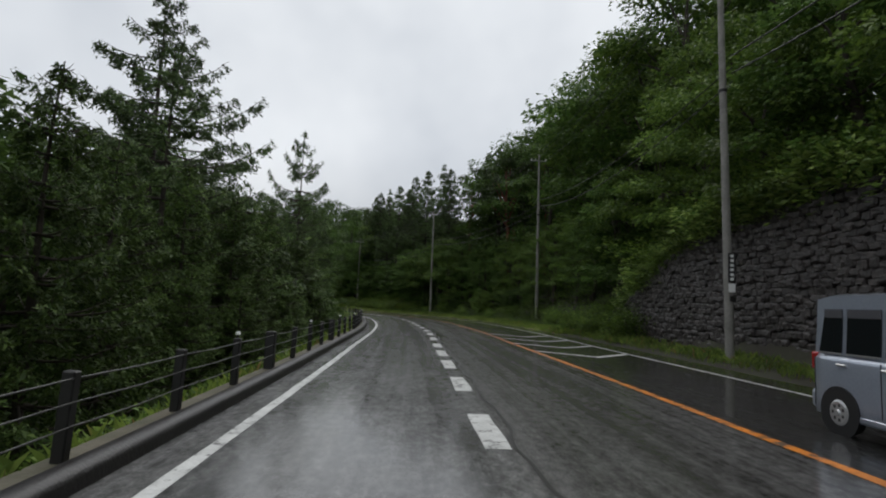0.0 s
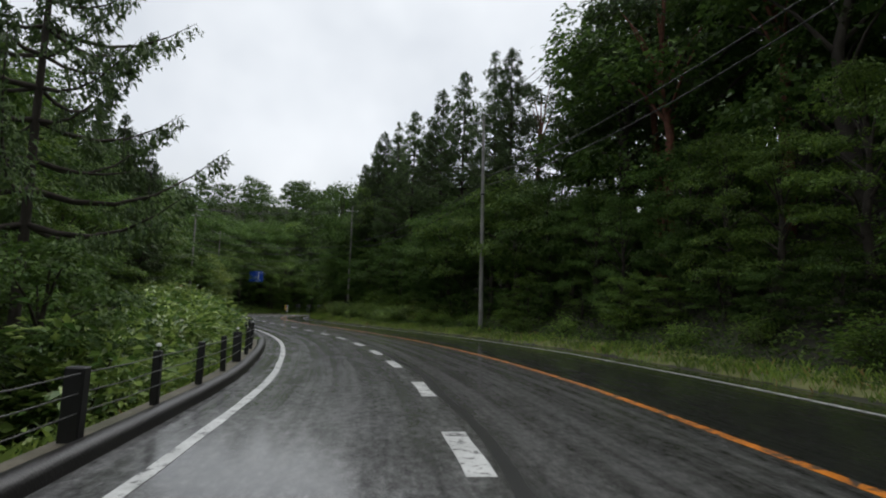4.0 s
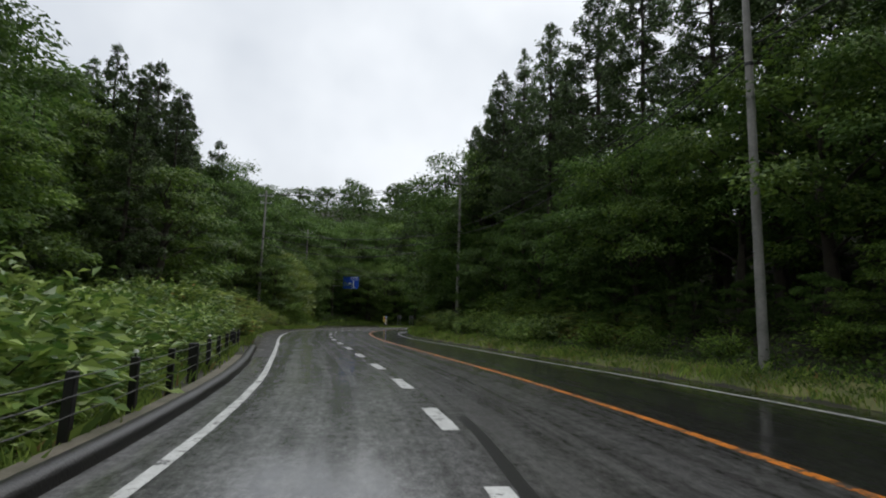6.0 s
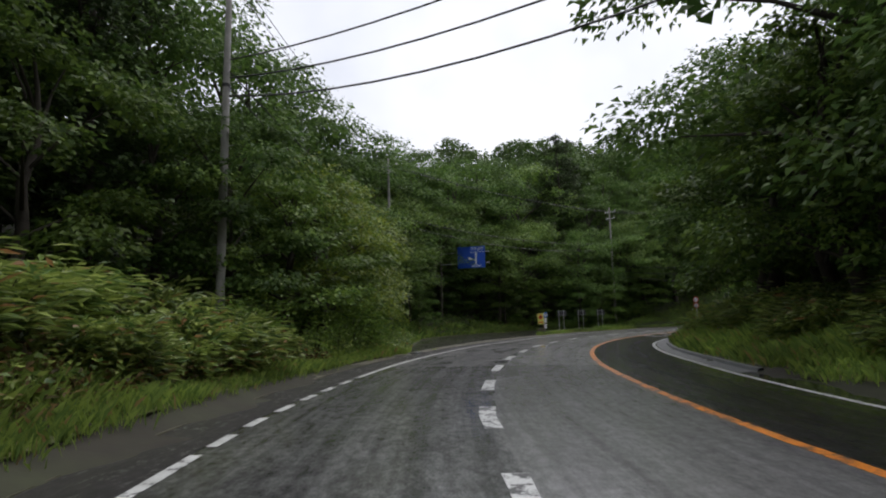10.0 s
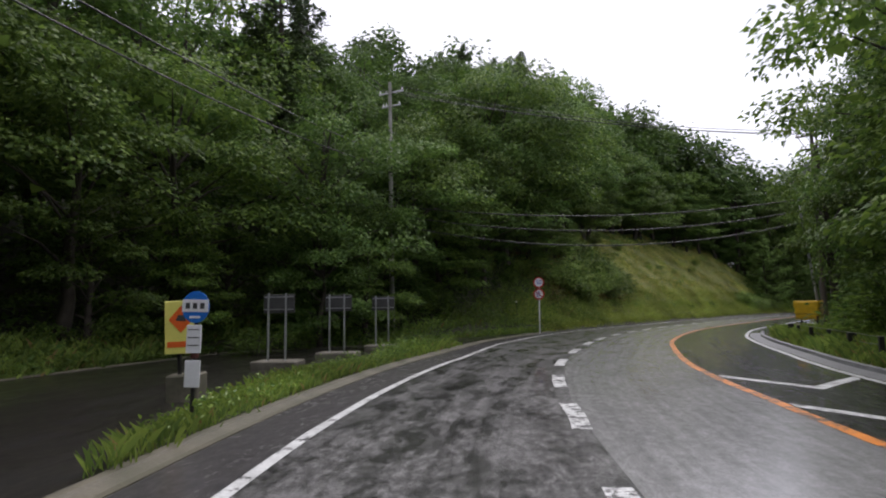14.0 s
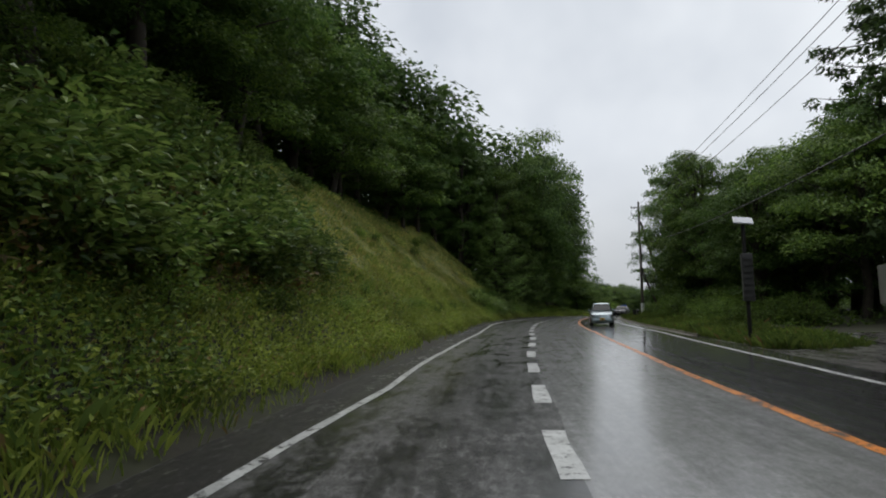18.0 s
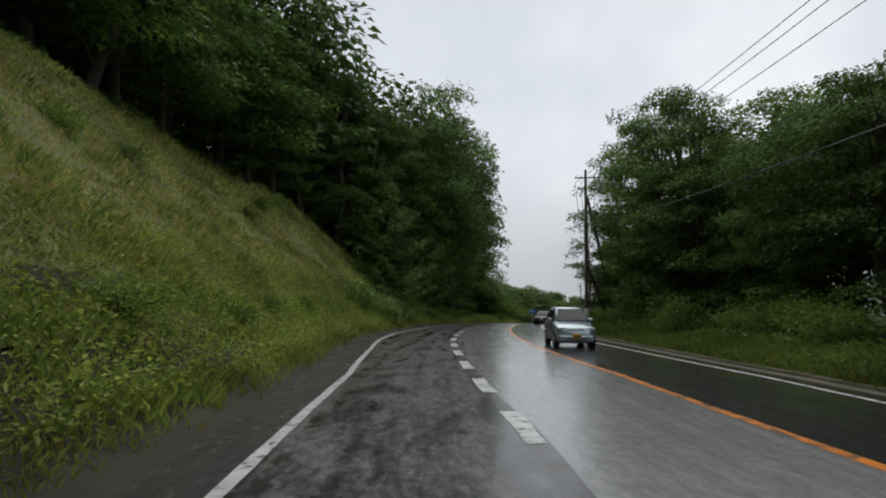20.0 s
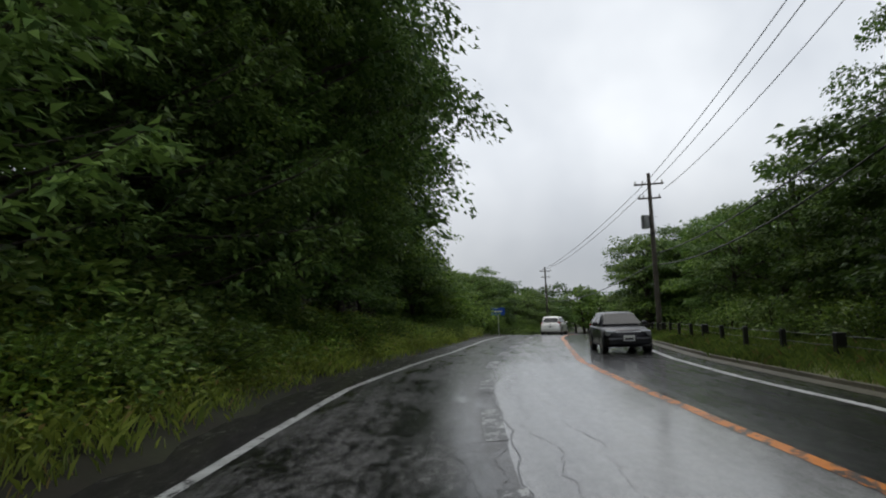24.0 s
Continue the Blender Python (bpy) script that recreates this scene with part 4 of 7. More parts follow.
band("e", "L", 294, 322, 3.2, 6, 2.6, 4.5, 6.5, 1.4, GR)
band("e", "L", 302, 346, 3.4, 7, 2.4, 4.0, 6.0, 1.5, GR)
deep("L", 300, 350, 7, 13, 3.0, 6, 8.5, 1.4)
deep("R", 300, 350, 6, 12, 3.4, 6, 8.5, 1.4)
band("s", "L", 310, 330, 1.6, 3.2, 2.4, 1.2, 2.0, 1.3, GR)
grow("l", 89, -9.1, 21.3, 0.62, GR, 2)
for s, o, h in ((101, -24, 12), (120, -24, 15), (112, -26, 13), (84, -18, 13)):
    grow("l", s, o, h, 1.15, GR)
grow("l", 60, -13.8, 20.5, 1.0, GR, 2)
for s, o, h in ((106, -16, 9), (119, -9.5, 11.5), (131, -14, 17.5), (136, -13, 19), (140, -12.6, 18), (134, -11, 15), (140, -20, 19), (144, -17, 22), (147, -15.5, 21.5), (150, -16, 20.5), (149, -12.5, 18)):
    grow("l", s, o, h, 1.05, GR, rs.randint(2))
for s, o, h in ((217, -24, 13), (222, -26, 15), (227, -27, 18), (232, -26, 18), (238, -28, 20), (246, -27, 20), (253, -26, 20), (261, -24, 21)):
    grow("l", s, o, h, 0.9, GR, rs.randint(2))
grow("l", 197.5, -18.6, 21.0, 1.5, GR, 0)
for s, o, h in ((270.5, -6.2, 10.5), (274.5, -6.6, 12), (265.6, -6.2, 9.6)):
    grow("q", s, o, h, 1.25, GR)
for s, o, h in ((201, -21, 17), (214, -15.5, 12.5), (218.5, -13, 17), (222, -15, 17.5), (226, -18, 18), (230, -20, 19)):
    grow("l", s, o, h, 0.85, GR, rs.randint(2))
band("s", "L", 296, 309, 1.6, 3.2, 1.0, 2.0, 3.2, 1.1, GR)
# right of the road
band("e", "R", 16, 68, 4.2, 6.0, 3.4, 8, 10, 1.2, GL)
band("b", "R", 20, 66, 9, 12, 4.2, 13, 15, 1.1, GL)
band("f", "R", 64, 102, 4.2, 5.8, 2.8, 6.5, 8.5, 1.15, GL)
band("o", "R", 102, 116, 4.4, 5.6, 3.0, 8, 10, 1.1, GL)
band("e", "R", 92, 112, 6.4, 7.6, 3.0, 6, 8, 1.2, GL)
band("e", "R", 80, 120, 3.2, 4.2, 2.2, 2.0, 3.0, 1.35, GL)
for k in range(9):
    grow("e", 113.5 + 3.2 * k, float(EDGE_R(113.5 + 3.2 * k)) + (4.6, 5.6, 5.0)[k % 3], (6.5, 7.8, 7.0)[k % 3], 1.25, GL, (1, 2)[k % 2])
band("b", "R", 66, 103, 9, 12, 4.0, 18.5, 21, 1.1, GL)
band("b", "R", 104, 140, 7.5, 10, 4.0, 8, 10, 1.2, GL)
deep("R", 20, 102, 17, 22, 4.2, 21, 24, 1.1)
deep("R", 20, 96, 28, 35, 5.0, 18, 21, 1.2)
deep("R", 104, 142, 15, 20, 4.6, 6, 8, 1.2)
deep("R", 94, 114, 19, 27, 3.0, 16, 19, 1.1)
band("e", "R", 140, 160, 3.4, 5.4, 2.9, 8, 11, 1.1, GL)
for s, o in ((166, 11.6), (170, 12.4), (174, 12)):
    grow("b", s, o, 15, 1.2, GL)
for s, o, h in ((137.5, 13.5, 12), (142, 11.8, 12.5), (148, 11.4, 17.5)):
    grow("b", s, o, h, 1.1, GL)
for s, o, h in ((142, 17, 18.5), (137, 17, 19), (138, 21, 20), (133, 20, 20)):
    grow("l", s, o, h, 1.15, GL, rs.randint(2))
for s, o, h in ((177, 12.8, 14.5), (186.5, 11.8, 14.5), (190, 12.2, 14)):
    grow("b", s, o, h, 1.1, GL, 0)
for s, o in ((196, 12.8), (199.5, 12.8), (203, 13)):
    grow("f", s, o, 14, 0.95, GL)
for s, o, h in ((207.5, 11.8, 11.0), (203.2, 10.6, 12)):
    grow("b", s, o, h, 0.8, GL)
band("b", "R", 140, 176, 8, 12, 4.0, 13, 16, 1.1, GL)
grow("b", 138, 14.4, 15.5, 0.95, GL)
deep("R", 140, 180, 17, 24, 5.0, 14, 16, 1.1)
band("f", "R", 176, 203, 4.5, 6.0, 3.0, 10, 13, 1.0, GL)
deep("R", 178, 206, 9, 14, 4.2, 12, 15, 1.1)
band("e", "R", 206, 240, 21, 24, 3.2, 12, 15, 1.25, GL)
deep("R", 204, 244, 27, 32, 4.2, 16, 18, 1.2)
band("f", "R", 240, 264, 5.5, 8.0, 2.9, 8.5, 10.5, 1.2, GL)
band("f", "R", 233, 250, 10, 14, 3.0, 12, 14, 1.2, GL)
band("f", "R", 250, 268, 10, 14, 3.6, 13, 15, 1.1, GL)
band("o", "R", 235, 248, 6.5, 8.5, 2.8, 8.5, 10, 1.1, GL)
band("s", "R", 234, 250, 4.0, 6.5, 1.2, 1.0, 1.8, 1.3, GL)
band("f", "R", 268, 300, 10, 13, 4.2, 7.5, 9, 1.3, GL)
deep("R", 300, 316, 11, 15, 4.2, 7, 9, 1.2)
for s, o, h in ((254, 13.5, 14), (257, 12.6, 15), (260.5, 13.2, 15), (264, 12.6, 14.5), (268, 11.9, 14.5), (271.5, 13, 12), (275, 13.2, 10.5)):
    grow("f", s, o, h, 1.05, GL)
band("e", "R", 304, 340, 1.8, 6.0, 2.2, 7, 9, 1.3, GL)
band("e", "R", 268, 322, 4.8, 7.0, 3.3, 6, 8.5, 1.25, GL)
for s, o, h in ((104, 22, 20), (146, 15, 17)):
    grow("l", s, o, h, 1.1, GL)
for s, o, h in ((108, 15.5, 20), (112, 16.5, 21), (116.5, 15.8, 21), (121, 15.6, 21), (125.5, 14.6, 20.5), (130, 14.4, 20.5), (134.5, 14.0, 20.5), (138, 14.2, 20), (143, 13.6, 18.5), (148.5, 14.6, 19), (105, 20, 20)):
    grow("l", s, o, h, 0.85, GL, 3 + rs.randint(2))
for s, o in ((96, 17), (100, 21), (92, 20), (116, 24)):
    grow("p", s, o, 19, 1.0, GL)
# shrubs along the verges
band("k", "L", 82, 100, 1.6, 2.0, 0.9, 0.8, 1.1, 1.0, GR)
band("k", "L", 100, 119, 1.6, 2.0, 0.8, 0.5, 0.75, 1.2, GR)
band("k", "L", 82, 104, 2.2, 3.4, 1.0, 1.6, 2.2, 0.95, GR)
band("k", "L", 104, 121, 2.0, 3.2, 0.9, 1.0, 1.35, 1.2, GR)
band("k", "L", 88, 104, 3.6, 5.5, 1.3, 2.2, 2.8, 0.85, GR)
band("k", "L", 104, 124, 3.4, 6.0, 1.0, 1.1, 1.6, 1.3, GR)
band("g", "L", 118, 149, 1.2, 2.6, 0.8, 0.8, 1.3, 1.25, GR)
band("g", "L", 118, 149, 2.6, 5.0, 0.9, 1.0, 1.6, 1.3, GR)
band("s", "L", 147, 156, 1.4, 2.6, 1.6, 1.2, 2.2, 1.2, GR)
band("s", "L", 180.5, 192, 0.75, 1.2, 1.4, 0.4, 0.8, 1.1, GR)
band("s", "L", 186, 212, 4.6, 6.5, 2.0, 1.0, 1.8, 1.1, GR)
band("k", "L", 211, 224, 2.8, 5.0, 0.75, 1.3, 1.8, 0.95, GR)
band("k", "L", 213, 224, 5.0, 8.5, 0.75, 1.3, 1.9, 0.95, GR)
band("k", "L", 224, 236, 8.0, 11.0, 1.2, 0.6, 1.0, 1.4, GR)
band("s", "L", 224, 266, 3.5, 9.0, 3.2, 0.5, 0.9, 1.3, GR)
band("s", "L", 206, 262, 1.4, 2.6, 4.5, 0.5, 0.9, 1.2, GR)
band("k", "L", 257, 276, 1.0, 3.0, 0.9, 0.9, 1.4, 1.1, GR)
band("s", "L", 256, 300, 0.9, 2.0, 1.6, 0.7, 1.3, 1.2, GR)
band("s", "L", 256, 300, 2.0, 4.0, 2.4, 0.6, 1.1, 1.2, GR)
band("s", "R", 57, 66, 1.2, 2.6, 1.0, 1.2, 2.0, 1.2, GL)
band("s", "R", 64, 118, 2.2, 3.4, 3.2, 0.9, 1.6, 1.2, GL)
band("s", "R", 118, 134, 3.6, 5.0, 1.6, 1.4, 2.6, 1.3, GL)
band("s", "R", 24, 60, 4.4, 5.2, 1.2, 1.6, 2.6, 1.4, GL)
band("k", "R", 26, 58, 4.0, 4.5, 1.6, 1.0, 1.6, 1.3, GL)
grow("o", 207.3, 15.2, 15, 0.9, GL)
for s, o, h in ((237, 20.5, 26), (233, 22.5, 23)):
    grow("l", s, o, h, 1.25, GL, 0)
band("k", "R", 118, 142, 2.0, 3.4, 1.1, 0.9, 1.5, 1.1, GL)
band("g", "R", 112, 140, 3.4, 5.2, 0.9, 0.8, 1.2, 1.3, GL)
band("g", "R", 138, 172, 1.5, 4.0, 0.95, 0.9, 1.4, 1.25, GL)
band("s", "R", 176, 200, 2.4, 4.0, 2.0, 1.4, 2.6, 1.2, GL)
band("s", "R", 234, 300, 2.5, 5.0, 2.2, 0.9, 1.6, 1.2, GL)


# ---- undergrowth, far woods and grass: too many to count ----
def cover(name, side, s0, s1, d0, d1, count, size, lift, mat, label, wide=0.5, seed=1, upright=0.4, full=False):
    """Leaves strewn over the ground between two distances from the road."""
    r = np.random.RandomState(seed)
    s, d = r.uniform(s0, s1, count), d0 + (d1 - d0) * r.uniform(0, 1, count) ** 1.2
    o = EDGE_L(s) - d if side == "L" else EDGE_R(s) + d
    keep = ~on_bay(s, o)
    s, o, count = s[keep], o[keep], int(keep.sum())
    x, y, a, b = (np.interp(s, RS, q) for q in (RX, RY, TX, TY))
    c = np.column_stack([x + o * b, y - o * a, height(s, o) + r.uniform(0.02, lift, count) * r.uniform(0.3, 1, count)])
    dirs = r.normal(size=(count, 3)) * np.array([1, 1, 0.4]) + np.array([0, 0, upright])
    v, f = leaf_cards(c, dirs, size * r.uniform(0.6, 1.4, count), wide, r)
    if not full:
        v, f = tri_leaves(v, f)
    return tagged(new(name, mesh_np(name, v, f, mat)), label, "undergrowth", kind="stuff")


def on_isle(s, o):
    return (s > 175) & (s < 192) & (o < EDGE_L(s) - 0.45) & (o > -5.0)


def grass(name, side, s0, s1, d0, d1, count, tall, mat, label, seed=1, width=0.016):
    """Blades of grass, bent over at the tip, in tufts."""
    r = np.random.RandomState(seed)
    n = count // 5
    s, d = r.uniform(s0, s1, n), r.uniform(d0, d1, n)
    s, d = np.repeat(s, 5) + r.normal(0, 0.10, n * 5), np.repeat(d, 5) + r.normal(0, 0.10, n * 5)
    o = EDGE_L(s) - d if side == "L" else EDGE_R(s) + d
    keep = ~on_bay(s, o)
    s, o, d = s[keep], o[keep], d[keep]
    x, y, a, b = (np.interp(s, RS, q) for q in (RX, RY, TX, TY))
    c = np.column_stack([x + o * b, y - o * a, height(s, o) + 0.07 * on_isle(s, o) + 0.03])
    h = tall * r.uniform(0.45, 1.25, len(c)) * (0.7 + 0.6 * (0.5 + 0.5 * np.sin(s * 0.9 + d * 1.3)))
    ang = r.uniform(0, 6.28, len(c))
    lean = np.column_stack([np.cos(ang), np.sin(ang), np.zeros(len(c))])
    side_ = np.column_stack([-np.sin(ang), np.cos(ang), np.zeros(len(c))]) * width
    mid = c + lean * h[:, None] * 0.18 + np.array([0, 0, 1]) * h[:, None] * 0.6
    tip = c + lean * h[:, None] * r.uniform(0.3, 0.75, (len(c), 1)) + np.array([0, 0, 1]) * h[:, None] * 0.92
    v = np.stack([c - side_, mid + side_ * 0.9, tip, c + side_], 1).reshape(-1, 3)
    k = np.arange(len(c))[:, None] * 4
    tri = np.vstack([k + np.array([[0, 3, 1]]), k + np.array([[0, 1, 2]])])
    return tagged(new(name, mesh_np(name, v, tri, mat)), label, "grass", kind="stuff")


def turf(side, s0, s1, d0, d1, step=1.0):
    """A sheet of turf over the bare ground."""
    ss, ds = np.arange(s0, s1 + 0.1, step), np.linspace(d0, d1, 14)
    S, D = np.meshgrid(ss, ds, indexing="ij")
    S, D = S.ravel(), D.ravel()
    o = EDGE_L(S) - D if side == "L" else EDGE_R(S) + D
    x, y, a, b = (np.interp(S, RS, q) for q in (RX, RY, TX, TY))
    v = np.column_stack([x + o * b, y - o * a, height(S, o) + 0.07 * np.clip((D - d0) * 1.5, 0.5, 1)])
    k = (np.arange(len(ss) - 1)[:, None] * 14 + np.arange(13)[None]).ravel()
    tagged(new("turf", mesh_np("turf", v, np.stack([k, k + 14, k + 15, k + 1], 1), M_TURF, True)), "wet green and tawny turf beside the road", "turf", kind="structure")


turf("L", 221, 292, 1.6, 12.5)
turf("L", 118, 155, 0.5, 5.0)
turf("R", 66, 202, 0.12, 1.6)
turf("R", 234, 318, 0.2, 4.0)
cover("verge_weeds", "L", 155, 166, 1.6, 6.5, 14000, 0.13, 0.8, M_BUSH, "leafy weeds beside the mouth of the bay", seed=57, full=True)
cover("verge_weeds", "L", 160, 200, 7.6, 12, 30000, 0.15, 1.0, M_LEAF, "tall leafy weeds behind the bus bay", seed=55)
cover("verge_weeds", "L", 176, 192, 0.6, 1.7, 6000, 0.09, 0.45, M_BUSH, "bright weeds along the kerb of the bay", seed=56, full=True)
cover("verge_weeds", "L", 186, 214, 0.7, 6.5, 40000, 0.13, 0.7, M_LEAF, "dark leafy weeds on the verge", seed=51)
UNDER = "low wet leaves covering the forest floor"
cover("undergrowth", "L", 20, 150, 1.2, 9, 34000, 0.19, 0.6, M_LEAF, UNDER, seed=2)
cover("undergrowth", "L", 20, 150, 8, 30, 20000, 0.42, 0.6, M_LEAF2, UNDER, seed=10)
cover("undergrowth", "L", 150, 215, 5, 34, 22000, 0.42, 0.7, M_LEAF2, UNDER, seed=3)
cover("undergrowth", "L", 205, 300, 10, 34, 20000, 0.42, 0.7, M_LEAF2, UNDER, seed=4)
cover("undergrowth", "L", 262, 330, 1.0, 14, 30000, 0.18, 0.8, M_BUSH, UNDER, seed=5)
cover("undergrowth", "R", 20, 66, 3.2, 8, 18000, 0.2, 0.8, M_LEAF, UNDER, seed=29)
cover("undergrowth", "R", 20, 66, 3.4, 32, 14000, 0.42, 0.7, M_LEAF2, UNDER, seed=9)
cover("undergrowth", "R", 64, 145, 1.8, 7, 26000, 0.19, 0.6, M_LEAF, UNDER, seed=28)
cover("undergrowth", "R", 64, 145, 6, 32, 22000, 0.42, 0.7, M_LEAF2, UNDER, seed=6)
cover("undergrowth", "R", 140, 205, 1.6, 22, 34000, 0.22, 0.7, M_LEAF, UNDER, seed=7)
cover("undergrowth", "R", 232, 330, 2.0, 22, 34000, 0.2, 0.6, M_LEAF, UNDER, seed=8)
cover("withered_fern", "L", 122, 150, 0.9, 2.0, 9000, 0.2, 0.55, M_BRACKEN, "brown withered fern and stalks on the face of the bank", seed=71, wide=0.3)
cover("withered_fern", "R", 112, 150, 2.4, 3.6, 7000, 0.2, 0.5, M_BRACKEN, "brown withered fern under the dwarf bamboo", seed=72, wide=0.3)
cover("withered_leaves", "L", 209, 222, 2.4, 7.5, 5000, 0.2, 1.5, M_BRACKEN, "brown withered vine leaves hanging on the bank", seed=73, wide=0.6)
VERGE = "wet green roadside grass"
grass("verge_grass", "L", 30, 118, 0.7, 1.8, 9000, 0.3, M_GRASS, VERGE, 11)
grass("verge_grass", "L", 117, 160, 0.4, 1.6, 30000, 0.25, M_GRASS, VERGE, 12, 0.008)
grass("verge_grass", "L", 187, 214, 0.5, 5.0, 9000, 0.34, M_GRASS, VERGE, 13, 0.009)
cover("verge_weeds", "L", 256, 276, 0.8, 3.2, 18000, 0.13, 0.8, M_BUSH, "tall bright leafy weeds under the trees", seed=52, full=True)
cover("verge_weeds", "L", 204, 300, 0.4, 3.6, 95000, 0.095, 0.7, M_WEED, "bright leafy weeds at the foot of the bank", seed=26, full=True)
cover("verge_weeds", "L", 117, 160, 1.0, 3.0, 12000, 0.16, 0.7, M_SASA, "bright leafy weeds at the foot of the bank", seed=27)
grass("verge_grass", "L", 204, 292, 0.15, 3.4, 70000, 0.2, M_WEED, VERGE, 14, 0.009)
grass("slope_grass", "L", 222, 268, 2.4, 12.5, 100000, 0.2, M_DRYGRASS, "short tawny and green grass on the steep bank", 15, 0.007)
grass("slope_grass", "L", 220, 268, 1.5, 12.0, 36000, 0.26, M_GRASS, "tall green grass on the steep bank", 16, 0.008)
cover("slope_weeds", "L", 205, 226, 2.0, 9.0, 30000, 0.12, 0.35, M_LEAF, "dark leafy weeds between the dwarf bamboo", seed=53)
cover("slope_weeds", "L", 224, 268, 2.0, 12.0, 18000, 0.10, 0.4, M_WEED, "low leafy weeds among the grass", seed=54)
grass("island_grass", "L", 175.2, 192, 0.55, 4.0, 34000, 0.22, M_GRASS, "bright grass round the bus stop", 17, 0.009)
grass("verge_grass", "L", 180, 200, 8.6, 11.0, 7000, 0.5, M_GRASS, VERGE, 23)
grass("verge_grass", "L", 160, 182, 5.2, 10.0, 6000, 0.5, M_GRASS, VERGE, 24)
grass("verge_grass", "R", 24, 66, 0.3, 2.0, 7000, 0.26, M_GRASS, VERGE, 22, 0.010)
grass("verge_grass", "R", 64, 140, 0.05, 1.7, 14000, 0.24, M_GRASS, VERGE, 18, 0.012)
grass("verge_grass", "R", 138, 204, 0.1, 2.6, 36000, 0.4, M_GRASS, VERGE, 19, 0.012)
grass("verge_grass", "R", 224.5, 236, 0.25, 3.0, 14000, 0.38, M_GRASS, VERGE, 21, 0.010)
cover("verge_weeds", "R", 64, 122, 0.7, 3.2, 24000, 0.1, 0.4, M_LEAF2, "dark low weeds under the roadside trees", seed=59)
cover("verge_weeds", "R", 224.5, 238, 0.5, 3.2, 7000, 0.11, 0.5, M_LEAF, "low leafy weeds on the island by the side road", seed=58, full=True)
grass("verge_grass", "R", 232, 310, 0.2, 3.2, 90000, 0.24, M_GRASS, VERGE, 20, 0.008)


def joined_wood(name, stand, label, seed, leaf, thin=1):
    """Many trees of a wood in one object, with their trunks under it."""
    r = np.random.RandomState(seed)
    crowns, trunks = [], []
    for s, o, h, wide in stand:
        wood, green = BACK[r.randint(len(BACK))]
        a, k = r.uniform(0, 6.28), h / 12
        turn = np.array([[math.cos(a), -math.sin(a), 0], [math.sin(a), math.cos(a), 0], [0, 0, 1]])
        g = on_ground(s, o, 0.15)
        size = np.array([k * wide, k * wide, k])
        if thin > 1:
            q = green[0].reshape(-1, 3, 3)[::thin]
            mid = q.mean(axis=1, keepdims=True)
            q = ((q - mid) * 1.5 + mid).reshape(-1, 3)
            green = (q, np.arange(len(q)).reshape(-1, 3))
        crowns.append(((green[0] * size) @ turn.T + g, green[1]))
        n = 56
        trunks.append(((wood[0][:n] * size) @ turn.T + g, wood[1][np.all(wood[1] < n, axis=1)]))
    ob = tagged(new(name, mesh_np(name, *merge(crowns), leaf)), label, "woods", kind="stuff")
    tagged(part_mesh("trunk", mesh_np("trunk", *merge(trunks), M_BARK, True), ob), kind="stuff")
    return ob


def strewn(s0, s1, o0, o1, step, seed, tall):
    r = np.random.RandomState(seed)
    return [(s + r.uniform(-0.4, 0.4) * step, o + r.uniform(-0.4, 0.4) * step, tall * r.uniform(0.8, 1.2), 1.25) for s in np.arange(s0, s1, step) for o in np.arange(o0, o1, step)]


joined_wood("inner_wood", [q for q in DEEP if q[1] < 0], "dark green trees deeper in the wood above the climbing lanes", 41, M_LEAF2)
joined_wood("inner_wood", [q for q in DEEP if q[1] > 0], "dark green trees deeper in the wood above the oncoming lane", 42, M_LEAF2)
joined_wood("far_wood", strewn(100, 270, -74, -40, 6.5, 31, 10), "distant wooded hillside above the bend", 43, M_LEAF2, 3)
joined_wood("far_wood", strewn(320, 372, -34, -8, 6.5, 32, 7) + strewn(320, 372, 11, 34, 6.5, 33, 7) + strewn(350, 378, -10, 16, 5.5, 34, 7), "distant low woods beyond the crest", 44, M_LEAF, 2)
joined_wood("far_wood", strewn(50, 96, 46, 62, 10, 35, 17), "distant woods on the hill beside the road", 45, M_LEAF2, 3)


# ---- road markings ----
def stripe(name, s0, s1, mid, width, mat, label, z=0.005, step=1.0, wob=0.0):
    a = lambda s: mid(s) - width / 2 + wob * math.sin(s * 2.3)
    b = lambda s: mid(s) + width / 2 + wob * math.sin(s * 3.1 + 1)
    return tagged(new(name, ribbon(name, s0, s1, a, b, z, mat, step, 1)), label, "road marking", kind="structure")


stripe("edge_line", 0, 139, LINE_L, 0.15, M_WHITE, "worn solid white edge line", wob=0.008)
stripe("edge_line", 147, 344, LINE_L, 0.15, M_WHITE, "worn solid white edge line", wob=0.008)
for k in range(6):
    stripe("edge_line", 139.4 + 1.25 * k, 140.1 + 1.25 * k, LINE_L, 0.15, M_WHITE, "short white dash of the edge line", step=0.35)
stripe("edge_line", 0, 344, LINE_R, 0.15, M_WHITE, "worn solid white edge line", wob=0.008)
stripe("centre_line", 0, 344, LINE_O, 0.17, M_OLDORANGE, "worn orange no-overtaking line", wob=0.01)
DASH = [28.1, 36.1, 40.1, 43.6, 50.1, 54.2, 57.9, 76.7, 86.2, 90.2, 94.5, 107.8, 112.6, 117.5, 127.1, 131.2, 136.0, 156.5, 160.7, 177.4,
        181.1, 192.9, 196.4, 210.7, 214.5, 218.4, 222.1, 226.1, 248.3, 252.3, 255.9, 259.5, 263.0, 266.5, 270.0, 340.0]
starts = []
